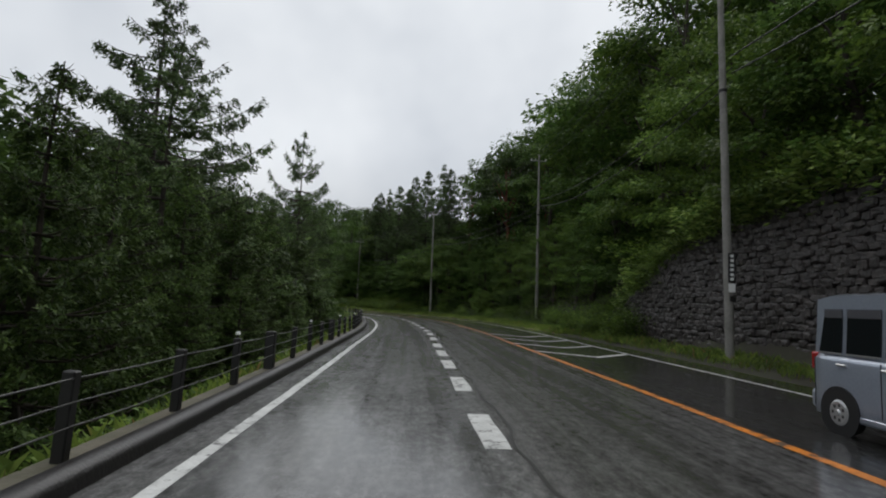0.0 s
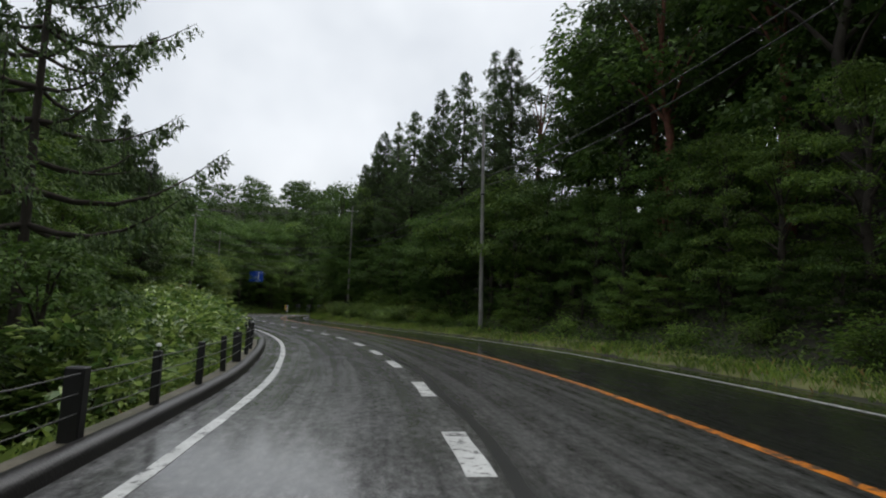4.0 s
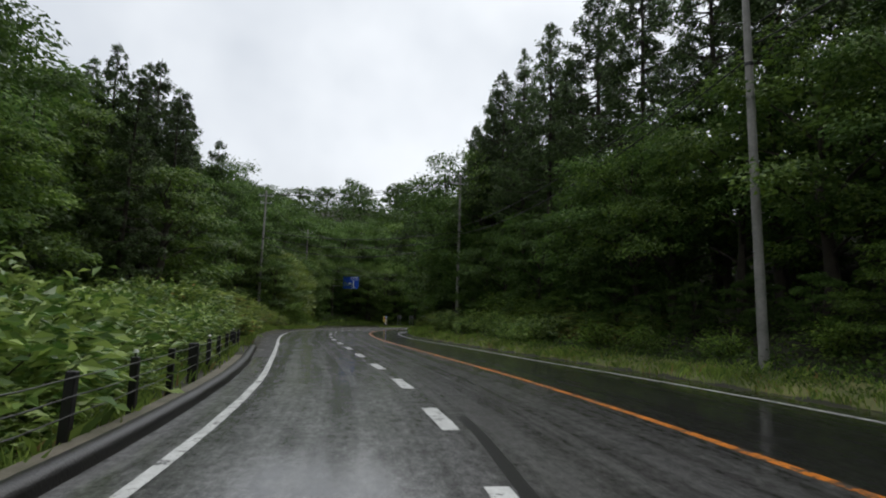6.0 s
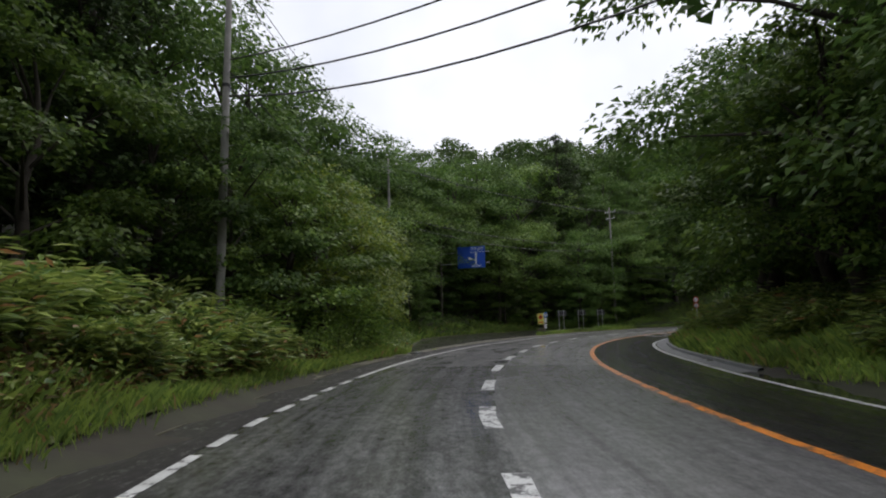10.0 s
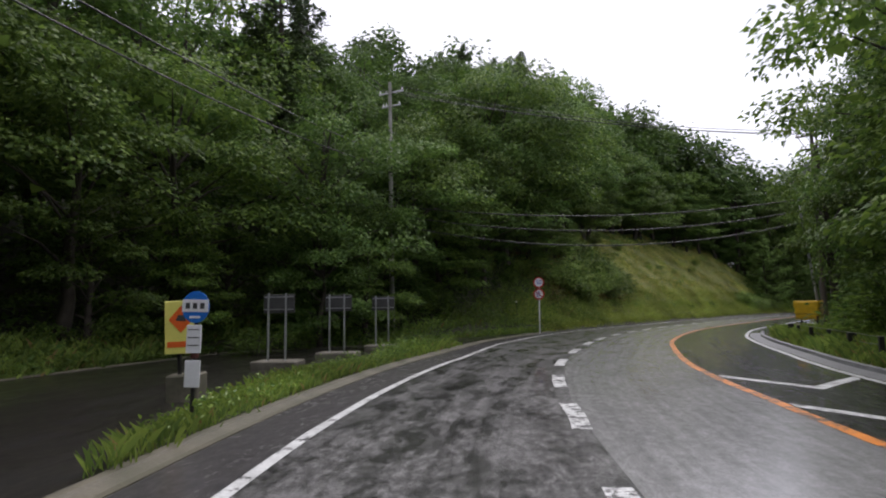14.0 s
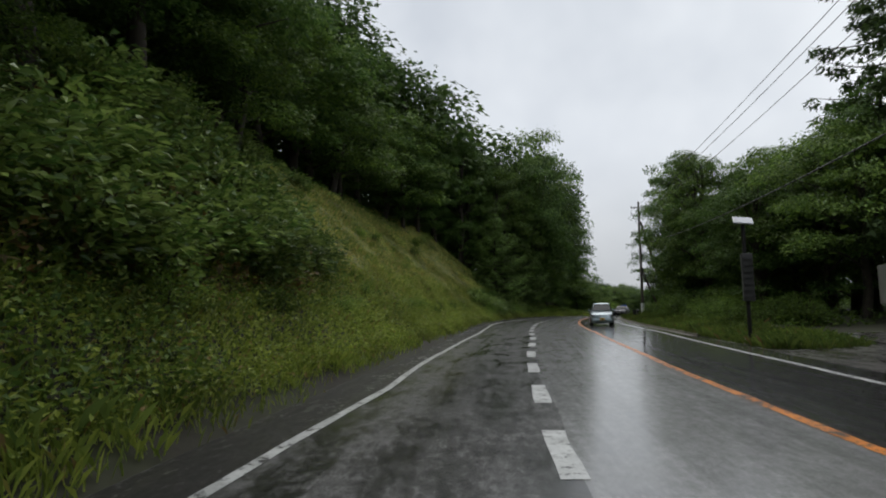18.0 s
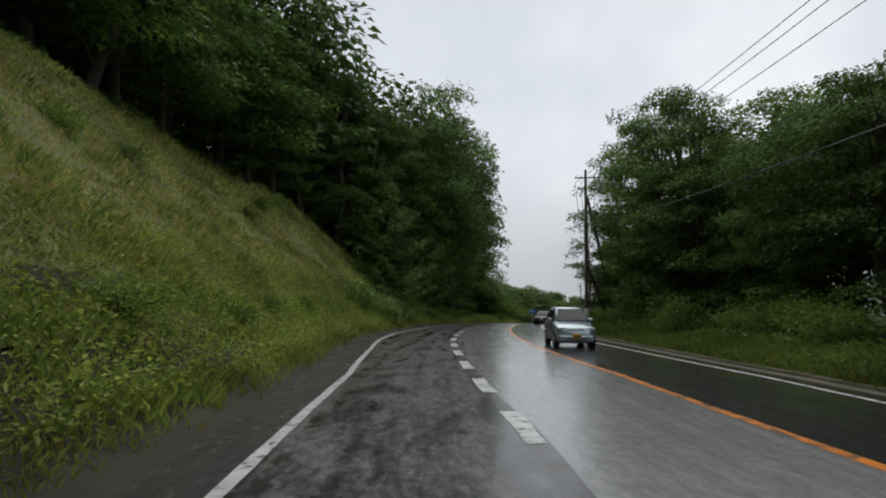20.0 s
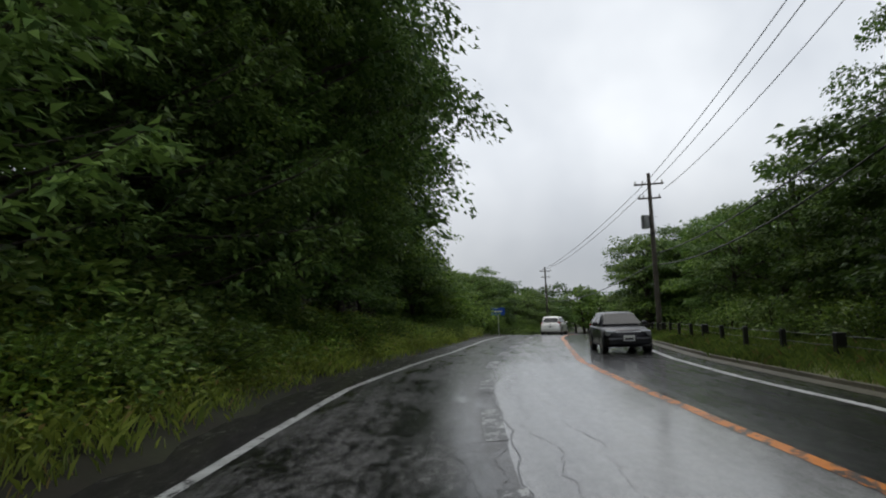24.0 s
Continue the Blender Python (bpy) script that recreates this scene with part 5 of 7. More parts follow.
for a, b in zip(DASH, DASH[1:]):
    n = max(1, round((b - a) / 4.0))
    starts += [a + (b - a) * k / n for k in range(n)]
for s in starts:
    stripe("lane_dash", s, s + 1.9, LINE_D, 0.3 if s < 80 else 0.26, M_WHITE if s < 130 or 205 < s < 250 else M_DASH if s < 257 else M_FADED, "worn white dash between the two climbing lanes", step=0.475, wob=0.012)


def chevron(s):
    """A white V across the oncoming lane, its point towards the climbing traffic."""
    o0, o1 = float(LINE_O(s)) + 0.12, float(LINE_R(s)) - 0.12
    om = o0 + (o1 - o0) * 0.5
    v, f = [], []
    for oa, sa, ob, sb in ((o0, s, om, s - 1.75), (om, s - 1.75, o1, s)):
        for k in range(7):
            t = k / 6
            o, q = oa + (ob - oa) * t, sa + (sb - sa) * t
            v += [place(q, o, 0.006), place(q + 0.42, o, 0.006)]
        n = len(v) - 14
        f += [(n + 2 * k, n + 2 * k + 2, n + 2 * k + 3, n + 2 * k + 1) for k in range(6)]
    tagged(new("chevron_marking", mesh_np("chevron_marking", v, f, M_WHITE)), "white chevron painted on the oncoming lane", "road marking", kind="structure")


for s in (50.0, 54.0, 57.8, 61.5, 175.4, 179.2, 183.0):
    chevron(s)

# the sealed joint beside the lane dashes, and cross joints
M_TAR = material("tar_joint", (0.006, 0.006, 0.006), 0.3)
stripe("joint_seam", 22, 70, lambda s: LINE_D(s) + 0.27 + 0.05 * np.sin(s * 1.7) + 0.03 * np.sin(s * 4.1), 0.05, M_TAR, "dark open seam between two strips of asphalt", 0.003, 0.25)
stripe("joint_seam", 72, 100, lambda s: LINE_D(s) + 0.3 + 0.06 * np.sin(s * 0.9), 0.16, M_TAR, "dark tarred seam between two strips of asphalt", 0.003, 0.5)
stripe("joint_seam", 240, 290, lambda s: LINE_D(s) + 0.14 + 0.04 * np.sin(s * 1.3) + 0.03 * np.sin(s * 5.3) + 0.015 * np.sin(s * 13.7), 0.018, M_TAR, "thin crack along the lane dashes", 0.003, 0.25)
def crack(s0, s1, off, seed, width=0.0055):
    """A jagged crack that runs along the lane, with short side branches."""
    r = np.random.RandomState(seed)
    v, f = [], []

    def run(q, o, ds, do, n):
        base = len(v)
        for k in range(n):
            w = width * r.uniform(0.3, 1.0)
            v.extend([place(q, o - w, 0.003), place(q, o + w, 0.003)])
            q += ds * r.uniform(0.5, 1.5)
            o += do + r.normal(0, 0.035)
        f.extend([(base + 2 * k, base + 2 * k + 1, base + 2 * k + 3, base + 2 * k + 2) for k in range(n - 1)])
        return q, o

    q, o = s0, float(LINE_D(s0)) + off
    while q < s1:
        o += (float(LINE_D(q)) + off - o) * 0.5
        q, o = run(q, o, 0.13, 0.0, 9)
        if r.uniform() < 0.7:
            run(q, o, 0.03, 0.09 * r.choice((-1, 1)), 5)
    tagged(new("surface_crack", mesh_np("surface_crack", v, f, M_TAR)), "thin jagged crack in the asphalt", "road crack", kind="structure")


for k, (s0, s1, off) in enumerate(((254, 274, -0.35), (257, 281, -0.75), (252, 266, -1.15), (262, 288, 0.5), (259, 272, 0.9), (263, 276, -0.1), (156, 171, -0.6), (172, 190, -1.1), (178, 196, 1.2), (222, 238, -0.9), (240, 256, 0.7))):
    crack(s0, s1, off, 300 + k)
for s in (121.6, 160.0, 262.0):
    v, f = [], []
    for k in range(41):
        o = float(EDGE_L(s)) + 0.2 + k * 0.16
        q = s + 0.12 * math.sin(o * 3.1) + 0.07 * math.sin(o * 8.7)
        w = 0.03 + 0.05 * (math.sin(o * 5) > 0.2)
        v += [place(q - w, o, 0.004), place(q + w, o, 0.004)]
    f = [(2 * k, 2 * k + 2, 2 * k + 3, 2 * k + 1) for k in range(40)]
    tagged(new("cross_joint", mesh_np("cross_joint", v, f, M_TAR)), "ragged dark joint across the asphalt", "road joint", kind="structure")


# ---- kerbs and gutters ----
def swept(name, s0, s1, line, outline, mat, label, category, step=1.0):
    """A kerb: an outline of (o, z) swept along a line of the plan."""
    ss = np.arange(s0, s1 + 1e-6, step)
    n = len(outline)
    v = [place(s, line(s) + o, z) for s in ss for o, z in outline]
    f = [(i * n + k, i * n + k + 1, (i + 1) * n + k + 1, (i + 1) * n + k) for i in range(len(ss) - 1) for k in range(n - 1)]
    return tagged(new(name, mesh_np(name, v, f, mat, mat is M_KERB)), label, category, kind="structure")


M_OLDCONC = material("old_mossy_concrete", (0.13, 0.115, 0.085), 0.8, vary=0.5, scale=1.8, second=(0.06, 0.06, 0.035), bump=0.4, bump_scale=20)
swept("kerb", 18, 117, EDGE_L, [(0.02, -0.05), (0.01, 0.08), (-0.03, 0.14), (-0.10, 0.17), (-0.2, 0.165), (-0.27, 0.12), (-0.3, -0.05)][::-1], M_KERB, "rounded black wet asphalt kerb", "kerb")
swept("kerb", 18, 112, lambda s: EDGE_L(s) - 0.3, [(0.0, -0.1), (0.0, 0.07), (-0.28, 0.07), (-0.3, 0.05), (-0.32, -0.4)][::-1], M_OLDCONC, "low broken concrete strip under the cable fence", "kerb")
swept("gutter", 119, 206, EDGE_L, [(0.0, -0.02), (0.0, 0.012), (-0.15, -0.01), (-0.32, 0.012), (-0.34, 0.03), (-0.46, 0.03), (-0.48, -0.1)][::-1], M_GUTTER, "mossy concrete gutter beside the lane", "gutter")
swept("gutter", 147, 204, lambda s: LINE_R(s) + 0.12, [(0.0, 0.004), (0.45, 0.012), (0.47, 0.10), (0.58, 0.11), (0.62, -0.05)][::-1], material("pale_gutter", (0.15, 0.155, 0.155), 0.45, vary=0.3, scale=2, bump=0.2), "pale wet concrete gutter and kerb", "gutter")
swept("gutter", 232, 300, lambda s: EDGE_R(s) - 0.3, [(0.0, 0.006), (0.3, 0.012), (0.32, 0.08), (0.44, 0.08), (0.46, -0.1)][::-1], M_GUTTER, "mossy concrete gutter beside the oncoming lane", "gutter")
swept("kerb", 157, 192, BAY_OUT, [(0.0, -0.05), (0.0, 0.02), (-0.1, 0.03), (-0.12, -0.06)][::-1], M_OLDCONC, "thin mossy concrete kerb round the bus bay", "kerb")
# iron grating in the gutter
grate = thing("drain_grating", pose(*place(156.6, EDGE_L(156.6) - 0.2, 0.02), 0, 0, heading(156.6)), "rusty dark iron grating set in the gutter", "grating")
part("frame", box(0, 0, 0, 0.42, 0.95, 0.02, 0.004), M_BLACK, grate)
for k in range(9):
    part("bar", box(0, -0.4 + k * 0.1, 0.014, 0.36, 0.03, 0.02), M_STEEL, grate)


# ---- cable fences ----
M_CABLE = material("dark_steel_cable", (0.1, 0.1, 0.1), 0.4, 0.6)
M_REFLECT = material("white_reflector", (0.75, 0.76, 0.74), 0.3)


def cable_fence(s0, s1, step, line, tall, label, group, knobs=3):
    fence = thing("cable_fence", pose(*place(s0, line(s0), 0)), label, "fence", group)
    inv = fence.matrix_basis.inverted()
    slim = bmesh_mesh("post", box(0, 0, tall / 2 - 0.15, 0.11, 0.11, tall + 0.3, 0.012), M_BLACK)
    broad = bmesh_mesh("post", box(0, 0, tall / 2 - 0.15, 0.2, 0.15, tall + 0.3, 0.015), M_BLACK)
    cap = bmesh_mesh("reflector", cyl(0.045, 0.05, 12, 0.03, Matrix.Translation((0, 0, tall + 0.06)), 0.008), M_REFLECT)
    rod = bmesh_mesh("rod", cyl(0.012, 0.1, 6, None, Matrix.Translation((0, 0, tall - 0.02))), M_BLACK)
    s, k = s0, 0
    while s <= s1:
        p = part_mesh("post", broad if k % 4 == 2 else slim, fence)
        g = place(s, line(s), 0)
        g[2] = max(g[2] - 0.15, float(height(s, line(s))[0]) - 0.1) if tall < 0.8 else g[2]
        p.matrix_basis = inv @ pose(*g, 0, 0, heading(s) + rs.uniform(-3, 3)) @ pose(0, 0, 0, rs.uniform(-1.5, 1.5), rs.uniform(-2, 2), 0)
        if k % knobs == 0:
            part_mesh("rod", rod, p)
            part_mesh("reflector", cap, p, "round white reflector on the post")
        s += step
        k += 1
    for z in (tall - 0.06, tall - 0.26, tall - 0.46):
        ss = np.arange(s0, s1 + 0.1, step / 2)
        pts = [np.array(inv @ Vector(place(q, line(q) + 0.07, z - (0.015 if i % 2 else 0)))) for i, q in enumerate(ss)]
        part_mesh("cable", mesh_np("cable", *tube(pts, 0.008, 5), M_CABLE, True), fence, "taut steel cable")
    return fence


def bmesh_mesh(name, bm, mat, smooth=False):
    me = bpy.data.meshes.new(name)
    bm.to_mesh(me)
    bm.free()
    me.materials.append(mat)
    if smooth:
        for f in me.polygons:
            f.use_smooth = True
    return me


cable_fence(19.2, 116.5, 2.25, keyed((0, -2.92), (60, -2.88), (90, -2.98), (104, -3.6), (117, -3.9)), 0.82, "black posted cable fence along the kerb", "fences")
cable_fence(184, 200, 2.4, lambda s: EDGE_R(s) + 0.55, 0.72, "dark brown posted cable fence on the grass verge", "fences", 99)
cable_fence(259, 306, 2.1, lambda s: EDGE_R(s) + 1.2, 0.74, "dark posted cable fence above the grass verge", "fences", 99)

# ---- utility poles and wires ----
M_INSUL = material("porcelain", (0.55, 0.55, 0.53), 0.25)
M_DARKPOLE = material("dark_weathered_pole", (0.10, 0.085, 0.07), 0.8, vary=0.4, scale=2)


def utility_pole(s, o, tall, arms=1, lean=0.0, mat=None, base=None, turn=0.0, sleeve=False, box_on=False, label="grey concrete utility pole with steel crossarm"):
    """A tapered pole with crossarms, insulators and step bolts. tall: height of its top over the road."""
    g = on_ground(s, o, 0.1) if base is None else place(s, o, base)
    H = tall + float(RISE(s)) - g[2]
    pole = thing("utility_pole", pose(*g, rs.uniform(-0.6, 0.6), rs.uniform(-0.6, 0.6) + lean, heading(s) + turn), label, "utility pole", "utility poles")
    part_mesh("mast", mesh_np("mast", *tube([(0, 0, 0), (0, 0, H * 0.5), (0, 0, H)], [0.145, 0.12, 0.085], 14), mat or M_POLE, True), pole)
    for k in range(arms):
        z = H - 0.55 - 0.75 * k
        w = 1.5 - 0.35 * k
        a = part("crossarm", box(0, 0.13, z, w, 0.08, 0.08, 0.008), M_STEEL if mat is None else mat, pole)
        for x in (-w / 2 + 0.08, -0.3, w / 2 - 0.08):
            part("insulator", cyl(0.05, 0.16, 10, 0.03, Matrix.Translation((x, 0.13, z + 0.04)), 0.01), M_INSUL, a)
    part("clamp_band", cyl(0.135, 0.1, 14, None, Matrix.Translation((0, 0, H * 0.62))), M_BLACK, pole)
    for k in range(9):
        z = 2.2 + k * (H - 4) / 9
        part("step_bolt", box(0.2 * (-1) ** k, 0, z, 0.16, 0.02, 0.02), M_STEEL, pole)
    if sleeve:
        part("sleeve", cyl(0.18, 1.15, 16, None, Matrix.Translation((0, 0, 0.1)), 0.01), M_REFLECT, pole, "white plastic guard round the foot")
    if box_on:
        part("transformer", cyl(0.22, 0.7, 16, None, Matrix.Translation((-0.3, 0.1, H - 2.9)), 0.03), M_STEEL, pole, "grey drum transformer")
        part("bracket", box(-0.1, 0.1, H - 2.75, 0.5, 0.1, 0.06), M_STEEL, pole)
    return pole


POLES = {"a": (47.5, 10.2, 14.5), "b": (78.5, 12.6, 15.7), "c": (104.8, 11.25, 14.8), "d": (135.9, 10.8, 13.4), "e": (148.3, -7.15, 14.0),
         "g": (169.9, -12.9, 14.1), "h": (196.1, -9.7, 13.7), "i": (208, 10.05, 11.2), "k": (264.7, 8.7, 11.4), "l": (290.8, 9.26, 8.5), "z": (14, 9.6, 14.5)}
for key in "abcdegh":
    utility_pole(*POLES[key], arms=2 if key in "eh" else 1, lean=-1.5 if key == "a" else 0)
utility_pole(*POLES["z"])
utility_pole(*POLES["i"], arms=2, mat=M_DARKPOLE, box_on=True, label="dark weathered utility pole with transformer drum")
utility_pole(*POLES["k"], arms=1, mat=M_DARKPOLE, sleeve=True, label="dark utility pole with a white foot guard")
utility_pole(*POLES["l"], arms=2, base=0.0, box_on=True, mat=M_DARKPOLE, label="dark utility pole with crossarms and transformer")
utility_pole(332, -4.6, 8.6, arms=2, mat=M_DARKPOLE, label="far dark utility pole with crossarms")
utility_pole(236, -27, 27.5, label="thin grey pole on the wooded slope")

# plates on the pole by the wall
g = on_ground(47.5, 10.2, 0.1)
plates = thing("pole_plate", pose(g[0], g[1], g[2], 0, 0, heading(48)), "black plate with white lettering strapped to the pole", "sign", "pole plates")
part("plate", box(-0.03, -0.185, 3.1, 0.24, 0.02, 0.95, 0.004), M_BLACK, plates)
for k in range(6):
    part("letter_bar", box(-0.03, -0.198, 3.48 - k * 0.15, 0.12, 0.006, 0.09), M_REFLECT, plates)
part("small_plate", box(-0.03, -0.185, 2.45, 0.22, 0.02, 0.28, 0.004), M_REFLECT, plates, "white plate")
part("number_plate", box(0.0, -0.185, 2.1, 0.2, 0.02, 0.18, 0.004), M_BLACK, plates)

# the stay pole that leans on the far pole
stay_foot, stay_top = on_ground(268, 11.2, 0.1), place(264.9, 8.9, 9.4)
prop = thing("stay_pole", pose(*stay_foot), "slanting dark wooden stay leaning against a pole", "utility pole")
part_mesh("mast", mesh_np("mast", *tube([(0, 0, 0), stay_top - stay_foot], [0.14, 0.1], 10), M_DARKPOLE, True), prop)
low_foot, low_top = on_ground(266.4, 10.4, 0.1), place(264.8, 8.8, 4.6)
prop = thing("stay_pole", pose(*low_foot), "short dark wooden prop leaning against a pole", "utility pole")
part_mesh("mast", mesh_np("mast", *tube([(0, 0, 0), low_top - low_foot], [0.12, 0.09], 10), M_DARKPOLE, True), prop)


def cable(a, b, sag, r=0.016):
    t = np.linspace(0, 1, 15)[:, None]
    p = a + (b - a) * t
    p[:, 2] -= sag * 4 * t[:, 0] * (1 - t[:, 0])
    c = thing("overhead_wire", pose(*a), "sagging black overhead wire between poles", "wire", "overhead wires")
    part_mesh("strand", mesh_np("strand", *tube(p - a, r, 4), M_WIRE, True), c)


def pole_point(key, dz, across):
    s, o, tall = POLES[key]
    h = radians(heading(s))
    p = place(s, o, tall + dz)
    return p + np.array([math.cos(h), math.sin(h), 0]) * across


POLES["m"] = (332, -4.6, 8.6)
for a, b, high, low in (("z", "a", 3, 2), ("a", "b", 3, 2), ("b", "c", 3, 2), ("c", "d", 3, 2), ("d", "e", 3, 3), ("e", "g", 2, 2), ("g", "h", 2, 2),
                        ("h", "i", 3, 3), ("i", "k", 3, 1), ("k", "l", 3, 2), ("l", "m", 2, 1)):
    for k in range(high):
        x = (-0.65, -0.25, 0.65)[k]
        cable(pole_point(a, -0.9 if a in "kl" else -0.4, x), pole_point(b, -0.9 if b in "kl" else -0.4, x), 0.5 + 0.1 * k, 0.018)
    drop = 2.2 if (a, b) == ("h", "i") else 0.0
    for k in range(low):
        cable(pole_point(a, -4.6 - 0.5 * k - drop, 0.15), pole_point(b, -4.2 - 0.6 * k + drop * 0.1, 0.15), 0.8 + 0.25 * k, 0.028)

# ---- signs ----
M_SIGNBLUE = material("blue_sign_face", (0.01, 0.07, 0.42), 0.35, vary=0.12, scale=3)
M_SIGNWHITE = material("white_sign_face", (0.72, 0.73, 0.74), 0.35, vary=0.1, scale=4)
M_SIGNRED = material("red_sign_face", (0.45, 0.02, 0.02), 0.35, vary=0.12, scale=4)
M_SIGNYELLOW = material("pale_yellow_panel", (0.72, 0.68, 0.16), 0.4, vary=0.1, scale=4)
M_SIGNORANGE = material("orange_panel", (0.75, 0.13, 0.02), 0.4, vary=0.1, scale=4)
M_SIGNBACK = material("dull_grey_sign_back", (0.06, 0.06, 0.06), 0.5, vary=0.3, scale=4)
M_WHITEPOST = material("white_painted_post", (0.66, 0.68, 0.68), 0.4, vary=0.15, scale=5)


def letters(text, size, mat, parent, m, name="lettering"):
    """Writing in the built-in font, as a thin mesh."""
    cu = bpy.data.curves.new(name, "FONT")
    cu.body, cu.size, cu.align_x, cu.align_y, cu.extrude = text, size, "CENTER", "CENTER", 0.004
    tmp = new("tmp", cu)
    me = bpy.data.meshes.new_from_object(tmp.evaluated_get(bpy.context.evaluated_depsgraph_get()))
    bpy.data.objects.remove(tmp)
    me.materials.clear()
    me.materials.append(mat)
    ob = part_mesh(name, me, parent)
    ob.matrix_basis = m
    return ob


FACE = pose(0, 0, 0, 90, 0, 0)   # lays a flat outline upright, its front to -y


def disc(r, z, y, mat, parent, name, thick=0.012, n=36):
    return part(name, cyl(r, thick, n, None, Matrix.Translation((0, y, z)) @ pose(0, 0, 0, 90, 0, 0)), mat, parent)


# speed and no-overtaking discs on one white post
sp = thing("road_sign", pose(*on_ground(201.75, -3.74, -0.1), 0, 0.8, heading(202) + 4), "round red-rimmed speed limit and no-overtaking signs on a white post", "road sign")
part("post", cyl(0.036, 3.4, 12, None, Matrix.Translation((0, 0, -0.25))), M_WHITEPOST, sp)
for z in (2.86, 2.2):
    d = disc(0.32, z, -0.045, M_SIGNRED, sp, "disc")
    f = disc(0.235, z, -0.06, M_SIGNWHITE, d, "disc_face", 0.008)
    part("clamp", box(0, -0.03, z, 0.12, 0.05, 0.05), M_STEEL, d)
letters("50", 0.34, M_SIGNBLUE, sp, Matrix.Translation((0, -0.072, 2.86)) @ FACE)


def slab2d(outline, y, z, mat, parent, name, thick=0.006):
    return part(name, prism([(x, zz + z) for x, zz in outline], y - thick, y), mat, parent)


slab2d([(-0.11, -0.15), (-0.075, -0.15), (-0.075, 0.05), (-0.05, 0.05), (-0.093, 0.13), (-0.135, 0.05), (-0.11, 0.05)], -0.07, 2.2, M_SIGNBLUE, sp, "arrow")
slab2d([(-0.02, -0.15), (0.03, -0.13), (0.085, -0.06), (0.07, 0.0), (0.02, 0.05), (0.02, 0.08), (0.05, 0.08), (0.0, 0.17), (-0.05, 0.08), (-0.02, 0.08),
        (-0.02, 0.04), (0.03, -0.02), (0.04, -0.05), (0.0, -0.1)], -0.07, 2.2, M_SIGNBLUE, sp, "arrow")
slab2d([(-0.185, 0.115), (-0.16, 0.155), (0.185, -0.115), (0.16, -0.155)], -0.074, 2.2, M_SIGNRED, sp, "slash")

# blue direction board, half hidden by leaves, on a grey mast with two arms
gp = place(178.5, -10.5, 0)
gs_ = thing("direction_sign", pose(gp[0], gp[1], gp[2], 0, 0, heading(178.5) + 20), "blue direction board with white arrows, half hidden by leaves", "road sign")
part("panel", box(-1.3, 0, 6.93, 2.6, 0.05, 1.96, 0.02, 2), M_SIGNBLUE, gs_)
part("mast", cyl(0.09, 7.8, 14, 0.08, Matrix.Translation((-4.3, 0.25, 0))), M_DARKPOLE, gs_)
for z in (6.4, 7.4):
    part("arm", box(-1.95, 0.09, z, 4.7, 0.07, 0.07, 0.008), M_STEEL, gs_)
slab2d([(-0.06, -0.45), (0.06, -0.45), (0.06, 0.35), (0.16, 0.35), (0.0, 0.62), (-0.16, 0.35), (-0.06, 0.35)], -0.03, 6.75, M_SIGNWHITE, gs_, "arrow").location = (-0.85, 0, 0)
slab2d([(0, -0.1), (0, 0.03), (-0.45, 0.22), (-0.42, 0.32), (-0.72, 0.24), (-0.55, 0.0), (-0.5, 0.1)], -0.03, 6.65, M_SIGNWHITE, gs_, "arrow").location = (-0.9, 0, 0)
letters("500m", 0.42, M_SIGNWHITE, gs_, Matrix.Translation((-0.85, -0.03, 6.15)) @ FACE)
letters("草津温泉", 0.30, M_SIGNWHITE, gs_, Matrix.Translation((-0.75, -0.03, 7.68)) @ FACE)
letters("Kusatsu Onsen", 0.21, M_SIGNWHITE, gs_, Matrix.Translation((-0.75, -0.03, 7.4)) @ FACE)

# bus stop
M_BUSBLUE = material("bus_stop_blue", (0.015, 0.16, 0.55), 0.35, vary=0.1, scale=4)
bs = thing("bus_stop", pose(*on_ground(177.4, -4.07, 0.0), 0, 1.5, heading(177.6) + 6) @ Matrix.Diagonal((0.92, 1, 1.06, 1)), "round blue and white bus stop sign with timetable plates", "bus stop")
part("post", cyl(0.03, 1.75, 10), M_BLACK, bs)
disc(0.205, 1.57, -0.035, M_BUSBLUE, bs, "disc", 0.02)
part("disc_band", box(0, -0.06, 1.585, 0.395, 0.012, 0.16, 0.004), M_SIGNWHITE, bs)
for k in range(3):
    part("letter_bar", box(-0.11 + 0.11 * k, -0.068, 1.585, 0.065, 0.006, 0.075), M_SIGNBACK, bs)
part("letter_bar", box(0, -0.06, 1.44, 0.16, 0.006, 0.03), M_SIGNWHITE, bs)
part("timetable", box(0, -0.05, 1.16, 0.22, 0.03, 0.36, 0.006), M_SIGNWHITE, bs)
for k in range(3):
    part("timetable_rule", box(0, -0.068, 1.28 - 0.1 * k, 0.17, 0.004, 0.012), M_SIGNBACK, bs)
part("collar", cyl(0.055, 0.06, 12, None, Matrix.Translation((0, 0, 0.92))), material("brown_collar", (0.08, 0.02, 0.015), 0.5), bs)
part("lower_plate", box(0, -0.045, 0.72, 0.23, 0.025, 0.34, 0.006), M_SIGNWHITE, bs)

